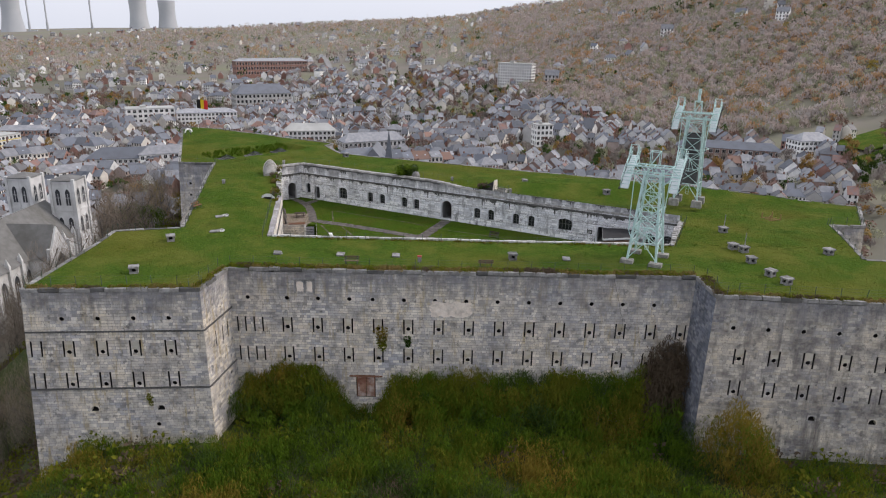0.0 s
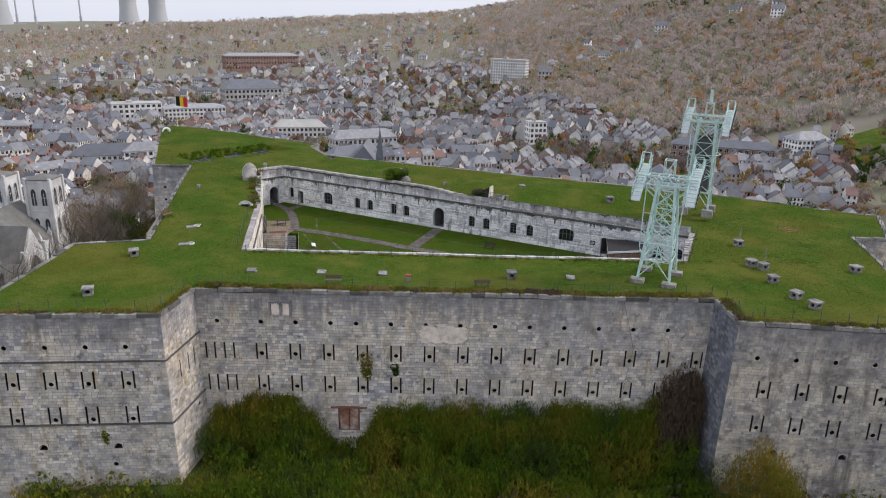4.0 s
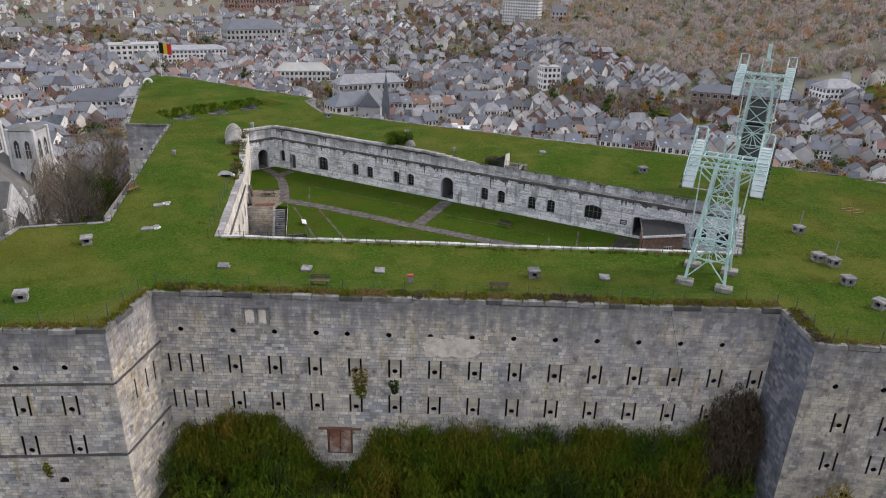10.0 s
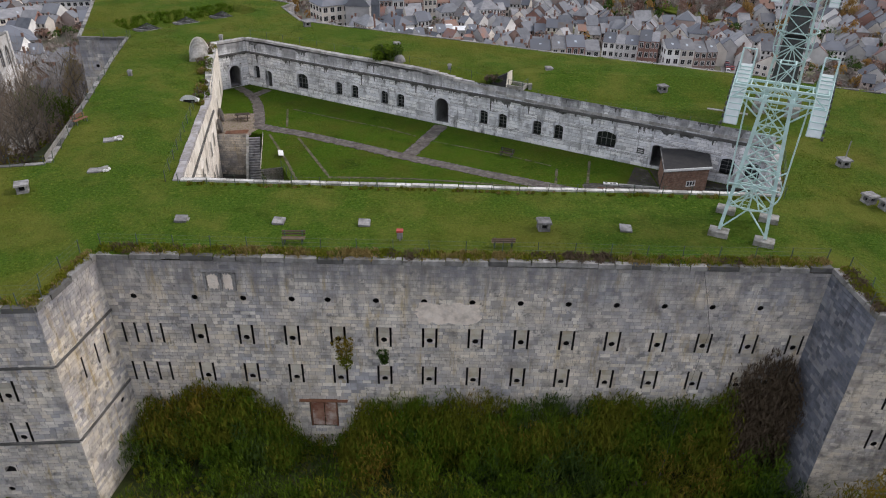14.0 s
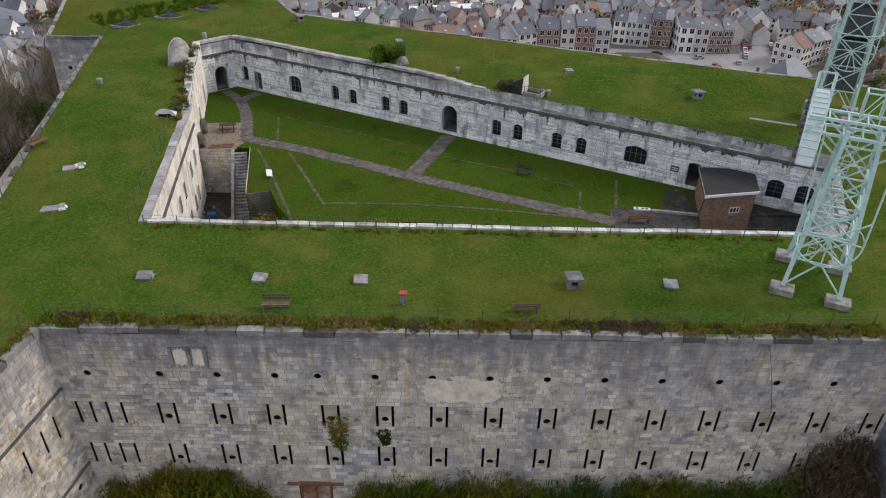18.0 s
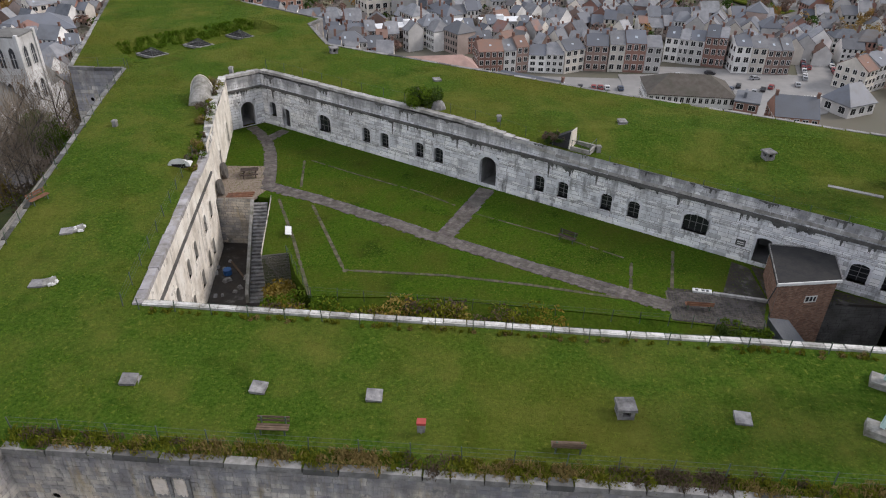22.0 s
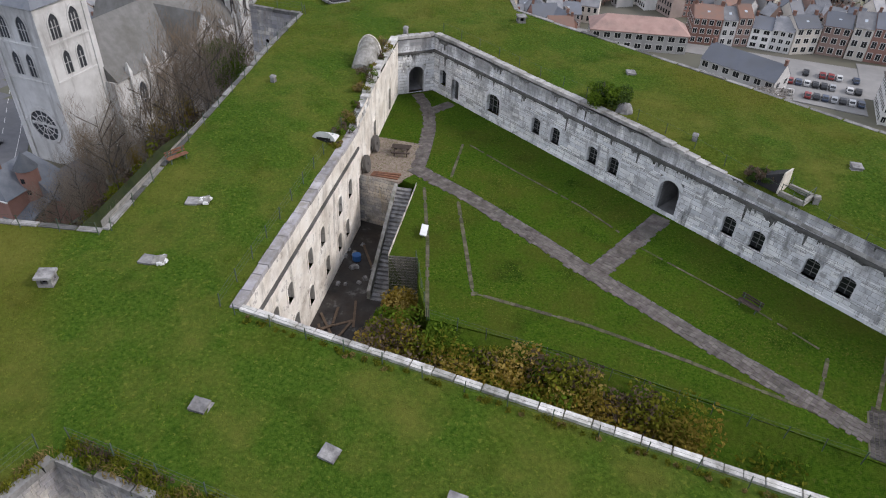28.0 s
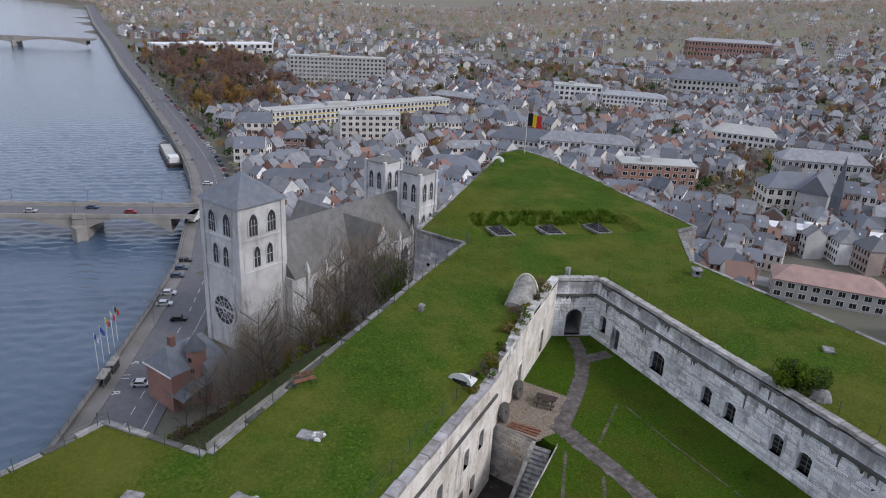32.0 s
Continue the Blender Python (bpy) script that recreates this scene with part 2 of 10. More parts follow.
M = {
    "grass": mat("terrace_grass", (0.029, 0.067, 0.006), (0.074, 0.128, 0.014), 4.5, 0.95, bump=1.0, bump_scale=14, stain=(0.138, 0.140, 0.028), stain_scale=0.16, stain_amount=0.75, streak=(0.020, 0.050, 0.004), streak_amount=0.85, streak_scale=(0.22, 0.22, 0.22), patch=(0.150, 0.112, 0.020), patch_scale=0.055, speck=(0.15, 0.175, 0.028), speck_scale=3.2, detail=9.0, spec=0.05),
    "court_grass": mat("court_grass", (0.026, 0.064, 0.004), (0.066, 0.118, 0.009), 4.5, 0.95, bump=1.0, bump_scale=14, stain=(0.084, 0.082, 0.014), stain_scale=0.22, stain_amount=0.6, streak=(0.014, 0.035, 0.003), streak_amount=0.8, streak_scale=(0.25, 0.25, 0.25), speck=(0.10, 0.115, 0.022), speck_scale=3.5, detail=9.0, spec=0.05),
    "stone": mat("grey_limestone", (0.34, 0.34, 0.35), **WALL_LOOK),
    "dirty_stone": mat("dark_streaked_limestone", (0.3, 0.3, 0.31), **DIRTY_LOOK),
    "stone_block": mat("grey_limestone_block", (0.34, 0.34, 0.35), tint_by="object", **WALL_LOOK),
    # Dark blue tints carry the shade of the flank turned from the sun.
    "shaded_stone": mat("shaded_blue_grey_limestone", (0.2, 0.2, 0.22), (0.15, 0.16, 0.19), 0.5, 0.75, bump=0.6, bump_scale=12, stain=(0.05, 0.052, 0.06), stain_scale=0.6, stain_amount=0.7, streak=(0.06, 0.06, 0.065), streak_amount=0.8, streak_scale=(1.2, 1.2, 0.15), tints=[(0.0, (0.20, 0.215, 0.255)), (0.3, (0.28, 0.29, 0.325)), (0.55, (0.15, 0.16, 0.19)), (0.8, (0.36, 0.36, 0.375))]),
    "joint": mat("wall_mortar", (0.205, 0.20, 0.19), (0.33, 0.31, 0.28), 2.0, 0.95, bump=0.3),
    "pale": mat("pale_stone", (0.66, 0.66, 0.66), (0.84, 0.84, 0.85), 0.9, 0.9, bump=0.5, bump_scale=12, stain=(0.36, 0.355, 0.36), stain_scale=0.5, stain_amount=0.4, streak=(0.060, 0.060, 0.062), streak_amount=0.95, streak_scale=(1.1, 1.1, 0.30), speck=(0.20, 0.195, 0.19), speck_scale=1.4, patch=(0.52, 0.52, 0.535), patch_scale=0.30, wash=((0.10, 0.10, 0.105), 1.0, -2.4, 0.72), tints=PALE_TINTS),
    "pale_joint": mat("pale_mortar", (0.20, 0.195, 0.19), (0.34, 0.33, 0.32), 2.0, 0.95, bump=0.3),
    "cream": mat("cream_render", (0.78, 0.72, 0.63), (0.88, 0.84, 0.77), 0.8, 0.9, bump=0.6, bump_scale=8, stain=(0.42, 0.36, 0.29), stain_scale=0.5, stain_amount=0.7, streak=(0.20, 0.175, 0.145), streak_amount=0.7, speck=(0.30, 0.26, 0.22), speck_scale=1.6, streak_scale=(1.3, 1.3, 0.18)),
    "coping": mat("coping_stone", (0.30, 0.29, 0.28), (0.46, 0.445, 0.43), 1.5, 0.9, bump=0.6, bump_scale=10, stain=(0.14, 0.135, 0.11), stain_scale=0.7, stain_amount=0.75, random_object=0.25, speck=(0.15, 0.15, 0.14), speck_scale=2.0),
    # Near-black base colour stands in for the shade inside openings.
    "dark": mat("interior_shade", (0.015, 0.014, 0.013), None, 1, 0.95),
    "earth": mat("overgrown_moat_soil", (0.038, 0.052, 0.014), (0.062, 0.078, 0.018), 0.9, 0.95, bump=0.8, bump_scale=4, stain=(0.06, 0.05, 0.028), stain_scale=0.3, stain_amount=0.6),
    "town_ground": mat("town_ground", (0.14, 0.135, 0.115), (0.125, 0.125, 0.085), 0.03, 0.95, bump=0.2, bump_scale=0.5, stain=(0.15, 0.13, 0.10), stain_scale=0.012, stain_amount=0.8, streak=(0.10, 0.125, 0.05), streak_scale=(0.006, 0.006, 0.006)),
    "water": mat("river_water", (0.050, 0.085, 0.135), (0.068, 0.106, 0.160), 0.02, 0.06, bump=0.5, bump_scale=0.55, bump_height=0.3, spec=0.5, stretch=(1.0, 1.5, 1.0)),
    "steel": mat("pale_green_painted_steel", (0.46, 0.64, 0.62), (0.53, 0.70, 0.67), 2.0, 0.55, bump=0.1, stain=(0.33, 0.40, 0.37), stain_scale=1.5, stain_amount=0.5, spec=0.4),
    "concrete": mat("weathered_concrete", (0.23, 0.22, 0.205), (0.37, 0.36, 0.335), 2.5, 0.92, bump=0.5, stain=(0.095, 0.092, 0.06), stain_scale=1.2, stain_amount=0.85),
    "church": mat("church_limestone", (0.58, 0.575, 0.565), (0.70, 0.695, 0.685), 0.3, 0.9, bump=0.3, bump_scale=3, stain=(0.34, 0.33, 0.315), stain_scale=0.1, stain_amount=0.7, streak=(0.24, 0.23, 0.22), streak_amount=0.75, streak_scale=(0.5, 0.5, 0.06)),
    "slate": mat("slate_roof", (0.105, 0.118, 0.140), (0.15, 0.163, 0.185), 0.6, 0.6, bump=0.4, bump_scale=4, random_object=0.3, stain=(0.16, 0.165, 0.17), stain_scale=0.25, stain_amount=0.5),
    # Very dark: wet paving, with the sunken yard's shade added to its colour.
    "pit_paving": mat("wet_shaded_paving", (0.024, 0.021, 0.019), (0.052, 0.047, 0.043), 0.9, 0.7, bump=0.5, stain=(0.045, 0.032, 0.022), stain_scale=0.3, stain_amount=0.85, speck=(0.15, 0.145, 0.14), speck_scale=0.9),
    "ledge": mat("mossy_shadow_ledge", (0.075, 0.073, 0.07), (0.17, 0.165, 0.16), 1.4, 0.95, bump=0.6, bump_scale=8, stain=(0.04, 0.042, 0.035), stain_scale=0.7, stain_amount=0.8),
    "asphalt": mat("asphalt", (0.125, 0.125, 0.135), (0.155, 0.155, 0.165), 0.5, 0.9, bump=0.2, stain=(0.14, 0.14, 0.14), stain_scale=0.15, stain_amount=0.5),
    "paving": mat("path_paving", (0.085, 0.071, 0.066), (0.165, 0.145, 0.135), 1.5, 0.9, bump=0.5, island=0.25, stain=(0.10, 0.10, 0.085), stain_scale=0.5, stain_amount=0.5),
}


# ---- mesh tools ----
class Mesh:
    """Collects faces for one mesh."""

    def __init__(self):
        self.v, self.f, self.mi, self.slot = [], [], [], 0

    def add(self, verts, faces):
        n = len(self.v)
        self.v.extend(tuple(p) for p in verts)
        self.f.extend(tuple(i + n for i in face) for face in faces)
        self.mi.extend([self.slot] * len(faces))

    def box(self, x0, y0, z0, x1, y1, z1, m=None, taper=0.0):
        tx, ty = taper * (x1 - x0) / 2, taper * (y1 - y0) / 2
        p = [(x0, y0, z0), (x1, y0, z0), (x1, y1, z0), (x0, y1, z0), (x0 + tx, y0 + ty, z1), (x1 - tx, y0 + ty, z1), (x1 - tx, y1 - ty, z1), (x0 + tx, y1 - ty, z1)]
        if m:
            p = [m @ Vector(q) for q in p]
        self.add(p, [(3, 2, 1, 0), (4, 5, 6, 7), (0, 1, 5, 4), (1, 2, 6, 5), (2, 3, 7, 6), (3, 0, 4, 7)])

    def bar(self, a, b, w=0.1, h=None, n=4):
        a, b = Vector(a), Vector(b)
        d = (b - a).normalized()
        side = d.cross(Vector((0, 0, 1)) if abs(d.z) < 0.95 else Vector((0, 1, 0))).normalized()
        up = side.cross(d)
        h = h or w
        ring = []
        for k in range(n):
            t = 2 * math.pi * (k + 0.5) / n
            s = math.sqrt(2) / 2 if n == 4 else 0.5
            ring.append(side * (w * s * math.cos(t)) + up * (h * s * math.sin(t)))
        self.add([a + r for r in ring] + [b + r for r in ring], [(k, (k + 1) % n, n + (k + 1) % n, n + k) for k in range(n)] + [tuple(reversed(range(n))), tuple(range(n, 2 * n))])

    def tube(self, pts, w, n=4):
        """One unbroken bar through a row of points."""
        base = len(self.v)
        pts = [Vector(p) for p in pts]
        for i, p in enumerate(pts):
            d = (pts[min(i + 1, len(pts) - 1)] - pts[max(i - 1, 0)]).normalized()
            side = d.cross(Vector((0, 0, 1)) if abs(d.z) < 0.95 else Vector((0, 1, 0))).normalized()
            up = side.cross(d)
            for k in range(n):
                t = 2 * math.pi * k / n
                self.v.append(tuple(p + (side * math.cos(t) + up * math.sin(t)) * (w / 2)))
        faces = [(base + i * n + k, base + i * n + (k + 1) % n, base + (i + 1) * n + (k + 1) % n, base + (i + 1) * n + k) for i in range(len(pts) - 1) for k in range(n)]
        self.f.extend(faces)
        self.mi.extend([self.slot] * len(faces))

    def prism(self, poly, z0, z1, top=None):
        n = len(poly)
        top = top or poly
        self.add([(x, y, z0) for x, y in poly] + [(x, y, z1) for x, y in top], [(k, (k + 1) % n, n + (k + 1) % n, n + k) for k in range(n)] + [tuple(reversed(range(n))), tuple(range(n, 2 * n))])

    def arch(self, w, h, depth, n=10, y=0.0, base=0.0):
        """A filled slab with a round head, standing in the plane y, of that depth backwards."""
        r = w / 2
        pts = [(-r, base), (r, base)] + [(r * math.cos(math.pi * k / n), base + h - r + r * math.sin(math.pi * k / n)) for k in range(n + 1)]
        c = len(pts)
        self.add([(a, y, b) for a, b in pts] + [(a, y + depth, b) for a, b in pts], [tuple(range(c)), tuple(reversed(range(c, 2 * c)))] + [(k, k + c, (k + 1) % c + c, (k + 1) % c) for k in range(c)])

    def data(self, name, material, smooth=False):
        me = bpy.data.meshes.new(name)
        me.from_pydata(self.v, [], self.f)
        for one in material if isinstance(material, tuple) else (material,):
            me.materials.append(one)
        if isinstance(material, tuple):
            me.polygons.foreach_set("material_index", self.mi)
        if smooth:
            me.polygons.foreach_set("use_smooth", [True] * len(me.polygons))
        me.update()
        return me


def thing(name, label, category, mesh=None, material=None, m=None, group="", kind="", smooth=False):
    ob = new(name, mesh.data(name, material, smooth) if mesh else None)
    if m:
        ob.matrix_world = m
    return tagged(ob, label, category, group, kind)


def part(name, mesh, material, parent, label="", m=None, kind="", smooth=False):
    ob = new(name, mesh if isinstance(mesh, bpy.types.Mesh) else mesh.data(name, material, smooth))
    ob.parent = parent
    if m:
        ob.matrix_local = m
    return tagged(ob, label, "", "", kind)


def trench(x, y):
    """The sunken bed of the window wells, cut into the lawn."""
    s, t = (x + 19.5) * 0.65 + (y - 63.0) * 0.76, -(x + 19.5) * 0.76 + (y - 63.0) * 0.65
    along = min(1.0, max(0.0, (s + 3.2) / 1.2)) * min(1.0, max(0.0, (18.2 - s) / 1.0))
    across = min(1.0, max(0.0, (t + 3.6) / 2.6)) * min(1.0, max(0.0, (4.6 - t) / 1.1))
    return -1.0 * along * across


def west_dip(x, y):
    """The lawn falls a little towards the low west parapet of the court."""
    if not 12.0 < y < 43.0:
        return 0.0
    d = 2.05 - (y - 12.0) * 0.1826 - x
    return -float(np.interp(y, [12, 35, 37, 43], [0.0, 1.15, 1.15, 0.0])) * max(0.0, 1 - max(0.0, d) / 5.0)


def fort_height(x, y):
    """Height of the grass terrace."""
    return trench(x, y) + west_dip(x, y) + 1.3 * min(1.0, max(0.0, (y - 8) / 37)) + 0.12 * noise.noise(Vector((x * 0.11, y * 0.11, 3.0)))


# ---- plan of the fort ----
OUTER = [(-18.4, -7.9), (-0.9, -6.5), (0, 0), (52, 0), (52.2, -5.5), (80, -8.0), (82, 7), (75, 7.6), (79.5, 24), (84, 23.6), (90.5, 36.5), (66, 43),
         (40, 52.6), (17.5, 62), (2.5, 68), (-2.3, 78), (-1.2, 81), (-33, 101), (-40, 103.5), (-41, 98), (-25.8, 55.0), (-19.3, 55.2), (-10.7, 15.0), (-18.5, 12.8)]
COURT = [(2.05, 12.04), (52.4, 11.45), (57.6, 23.8), (-3.3, 56.3), (-6.4, 53.4), (-2.27, 35.69)]
FLOOR = -5.15
PIT = -10.3


# ---- masonry ----
BATTER = 0.035


def corner(k):
    """How far the battered faces on both sides of corner k of the fort reach past it."""
    a, b, c = (Vector(OUTER[(k + i) % len(OUTER)]) for i in (-1, 0, 1))
    d, e = (b - a).normalized(), (c - b).normalized()
    return math.tan(math.atan2(d.x * e.y - d.y * e.x, d.dot(e)) / 2)


def mitres(k):
    return (corner(k), corner(k + 1))


def wall_frame(p0, p1):
    p0, p1 = Vector((*p0, 0)), Vector((*p1, 0))
    d = (p1 - p0).normalized()
    return p0, d, Vector((d.y, -d.x, 0)), (p1 - p0).length


def spans(v0, v1, length, openings):
    """The stretches of a course that no opening cuts."""
    cuts = sorted((o[0], o[1]) for o in openings if o[2] < v1 - 1e-4 and o[3] > v0 + 1e-4)
    out, u = [], 0.0
    for a, b in cuts:
        if a > u:
            out.append((u, a))
        u = max(u, b)
    if u < length:
        out.append((u, length))
    return out


def masonry(parent, p0, p1, z0, z1, material, joint, openings=(), batter=0.0, course=0.42, block=0.75, proud=0.03, seed=1, picked=None, mitre=(0.0, 0.0)):
    """A wall face of stone courses over a mortar bed, with real openings. picked: a stretch (u0, u1, v0, v1) whose blocks are single parts."""
    rnd = random.Random(seed)
    o, d, n, length = wall_frame(p0, p1)

    def at(u, v, off):
        lean = batter * (z1 - v)
        q = o + d * (u + lean * (mitre[1] * u / length - mitre[0] * (1 - u / length))) + n * (lean + off)
        return (q.x, q.y, v)

    keys = sorted({z0, z1, *(v for op in openings for v in op[2:4] if z0 < v < z1)})
    bed, blocks = Mesh(), Mesh()
    single = []
    for a, b in zip(keys, keys[1:]):
        for s0, s1 in spans(a, b, length, openings):
            bed.add([at(s0, a, 0), at(s1, a, 0), at(s1, b, 0), at(s0, b, 0)], [(0, 1, 2, 3)])
        rows = max(1, round((b - a) / course))
        for r in range(rows):
            v0, v1 = a + (b - a) * r / rows, a + (b - a) * (r + 1) / rows
            for s0, s1 in spans(a, b, length, openings):
                u = s0
                while u < s1 - 0.02:
                    w = block * rnd.uniform(0.6, 1.5)
                    e = u + w if u + w < s1 - 0.35 * block else s1
                    out = proud * rnd.uniform(0.5, 1.5)
                    if picked and picked[0] < u < picked[1] and picked[2] < v0 < picked[3] and len(single) < 290:
                        single.append((u, e, v0, v1, out))
                    else:
                        g, i = 0.010, 0.022
                        blocks.add([at(u + g, v0 + g, -0.01), at(e - g, v0 + g, -0.01), at(e - g, v1 - g, -0.01), at(u + g, v1 - g, -0.01),
                                    at(u + i, v0 + i, out), at(e - i, v0 + i, out), at(e - i, v1 - i, out), at(u + i, v1 - i, out)],
                                   [(4, 5, 6, 7), (0, 1, 5, 4), (1, 2, 6, 5), (2, 3, 7, 6), (3, 0, 4, 7)])
                    u = e
    part("mortar_bed", bed, joint, parent)
    part("masonry", blocks, material, parent, kind="stuff")
    return single, (o, d, n, batter, z1, mitre, length)


def unit_block():
    m = Mesh()
    m.add([(0, 0.01, 0), (1, 0.01, 0), (1, 0.01, 1), (0, 0.01, 1), (0.02, -1, 0.04), (0.98, -1, 0.04), (0.98, -1, 0.96), (0.02, -1, 0.96)],
          [(4, 5, 6, 7), (0, 1, 5, 4), (1, 2, 6, 5), (2, 3, 7, 6), (3, 0, 4, 7)])
    return m.data("stone_block", M["stone_block"])


def on_wall(fr, u, v, off=0.0):
    """The pose on a wall face: x along it, y inwards, z up."""
    o, d, n, batter, z1, mitre, length = fr
    lean = batter * (z1 - v)
    q = o + d * (u + lean * (mitre[1] * u / length - mitre[0] * (1 - u / length))) + n * (lean + off)
    return Matrix(((d.x, -n.x, 0, q.x), (d.y, -n.y, 0, q.y), (0, 0, 1, v), (0, 0, 0, 1)))


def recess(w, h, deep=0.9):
    """A niche behind an opening, seen from its open side; near-black colour supplies its shade."""
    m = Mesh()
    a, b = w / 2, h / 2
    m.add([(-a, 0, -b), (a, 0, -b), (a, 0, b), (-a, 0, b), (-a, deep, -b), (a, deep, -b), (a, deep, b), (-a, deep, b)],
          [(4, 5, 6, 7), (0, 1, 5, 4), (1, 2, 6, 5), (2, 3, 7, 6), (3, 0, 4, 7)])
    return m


def ring_plate(size, radius, n=14):
    """A square stone with a round hole through it."""
    m = Mesh()
    s = size / 2
    out, inn = [], []
    for k in range(n):
        t = 2 * math.pi * k / n
        c, q = math.cos(t), math.sin(t)
        f = s / max(abs(c), abs(q))
        out.append((f * c, -0.015, f * q))
        inn.append((radius * c, -0.015, radius * q))
    back = [(x, 0.07, z) for x, _, z in inn]
    m.add(out + inn + back, [(k, (k + 1) % n, n + (k + 1) % n, n + k) for k in range(n)] + [(n + k, n + (k + 1) % n, 2 * n + (k + 1) % n, 2 * n + k) for k in range(n)])
    return m


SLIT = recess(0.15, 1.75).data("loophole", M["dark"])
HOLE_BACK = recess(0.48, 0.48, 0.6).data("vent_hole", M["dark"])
HOLE_RING = ring_plate(0.62, 0.235).data("ring_stone", M["stone_block"])


def gunport_mesh():
    m = Mesh()
    m.add(*Mesh_arch(0.9, 0.62))
    return m


def Mesh_arch(w, h, n=8):
    r = w / 2
    pts = [(-r, -h / 2), (r, -h / 2)] + [(r * math.cos(math.pi * k / n), -h / 2 + h * 0.45 + h * 0.55 * math.sin(math.pi * k / n)) for k in range(n + 1)]
    c = len(pts)
    return [(a, -0.0, b) for a, b in pts] + [(a * 0.8, 0.7, b * 0.8) for a, b in pts], [tuple(range(c, 2 * c))] + [(k, (k + 1) % c, (k + 1) % c + c, k + c) for k in range(c)]


def pierce(parent, fr, slits=(), holes=()):
    for u, v in slits:
        part("loophole", SLIT, None, parent, m=on_wall(fr, u, v))
    for u, v in holes:
        h = part("vent_hole", HOLE_BACK, None, parent, m=on_wall(fr, u, v))
        r = part("ring_stone", HOLE_RING, None, h, m=Matrix.Identity(4))


M["panel"] = mat("smooth_yellowish_stone", (0.46, 0.42, 0.35), (0.52, 0.485, 0.42), 1.2, 0.9, bump=0.3, stain=(0.33, 0.25, 0.12), stain_scale=0.9, stain_amount=0.6, random_object=0.2)
CHEEK = []
for z0, z1 in ((-0.88, -0.51), (0.01, 0.44), (0.45, 0.88)):
    q = Mesh()
    q.box(-0.37, -0.05, z0, 0.37, 0.04, z1)
    CHEEK.append(q.data("cheek_stone", M["panel"]))


def cheeks(parent, fr, pairs):
    """Smooth stones between the two slits of a pair, above and below the round hole."""
    for u, v in pairs:
        for c in CHEEK:
            part("cheek_stone", c, None, parent, m=on_wall(fr, u, v))


def slit_op(u, v, w=0.15, h=1.75):
    return (u - w / 2, u + w / 2, v - h / 2, v + h / 2)


# curtain wall between the bastions
def curtain():
    wall = tagged(new("wall_curtain"), "tall grey limestone curtain wall with loopholes and weathered blocks", "wall", kind="structure")
    holes_top = [(1.97 + 3.52 * k + (0.9 if 0 < k < 4 else 0.0), -3.4) for k in range(14)]
    pairs = [3.45 * k + 5.9 + 0.38 for k in range(14)]
    slits, holes = [], list(holes_top)
    for u in pairs:
        slits += [(u - 0.5, -6.6), (u + 0.5, -6.6)]
        holes.append((u, -6.85))
        slits += [(u - 0.5, -10.15), (u + 0.5, -10.15)]
        holes.append((u, -10.5))
    for v in (-6.6, -10.15):
        slits += [(0.6, v), (1.5, v), (2.5, v), (3.45, v)]
    door = (13.95, 16.2, -15.4, -12.65)
    ops = [slit_op(u, v) for u, v in slits] + [(u - 0.22, u + 0.22, v - 0.22, v + 0.22) for u, v in holes] + [door]
    single, fr = masonry(wall, (0, 0), (52, 0), -20, -0.35, M["stone"], M["joint"], ops, BATTER, 0.31, 0.52, seed=4, picked=(19, 33, -3.0, -0.5), mitre=mitres(2))
    pierce(wall, fr, slits, holes)
    cheeks(wall, fr, [(u, v) for u in pairs for v in (-6.6, -10.15)])
    unit = unit_block()
    for u, e, v0, v1, out in single:
        part("stone_block", unit, None, wall, m=on_wall(fr, u + 0.01, v0 + 0.01) @ Matrix.Diagonal((e - u - 0.02, out, v1 - v0 - 0.02, 1)))
    return wall, fr


CURTAIN, CURTAIN_FRAME = curtain()


def port_ring():
    """The stone plate round an arched gun port."""
    m = Mesh()
    n, r, h = 10, 0.38, 0.56
    inner = [(-r, 0.0)] + [(-r * math.cos(math.pi * k / n), h - 0.3 + 0.3 * math.sin(math.pi * k / n)) for k in range(n + 1)] + [(r, 0.0)]
    outer = [(-0.47, -0.02)] + [(max(-0.47, min(0.47, -0.75 * math.cos(math.pi * k / n))), 0.66 if 1 < k < n - 1 else 0.42) for k in range(n + 1)] + [(0.47, -0.02)]
    c = len(inner)
    m.add([(x, -0.03, z) for x, z in outer] + [(x, -0.03, z) for x, z in inner] + [(x, 0.5, z) for x, z in inner], [(k, k + 1, c + k + 1, c + k) for k in range(c - 1)] + [(c + k, c + k + 1, 2 * c + k + 1, 2 * c + k) for k in range(c - 1)])
    return m.data("port_surround", M["stone_block"])


PORT_RING = port_ring()


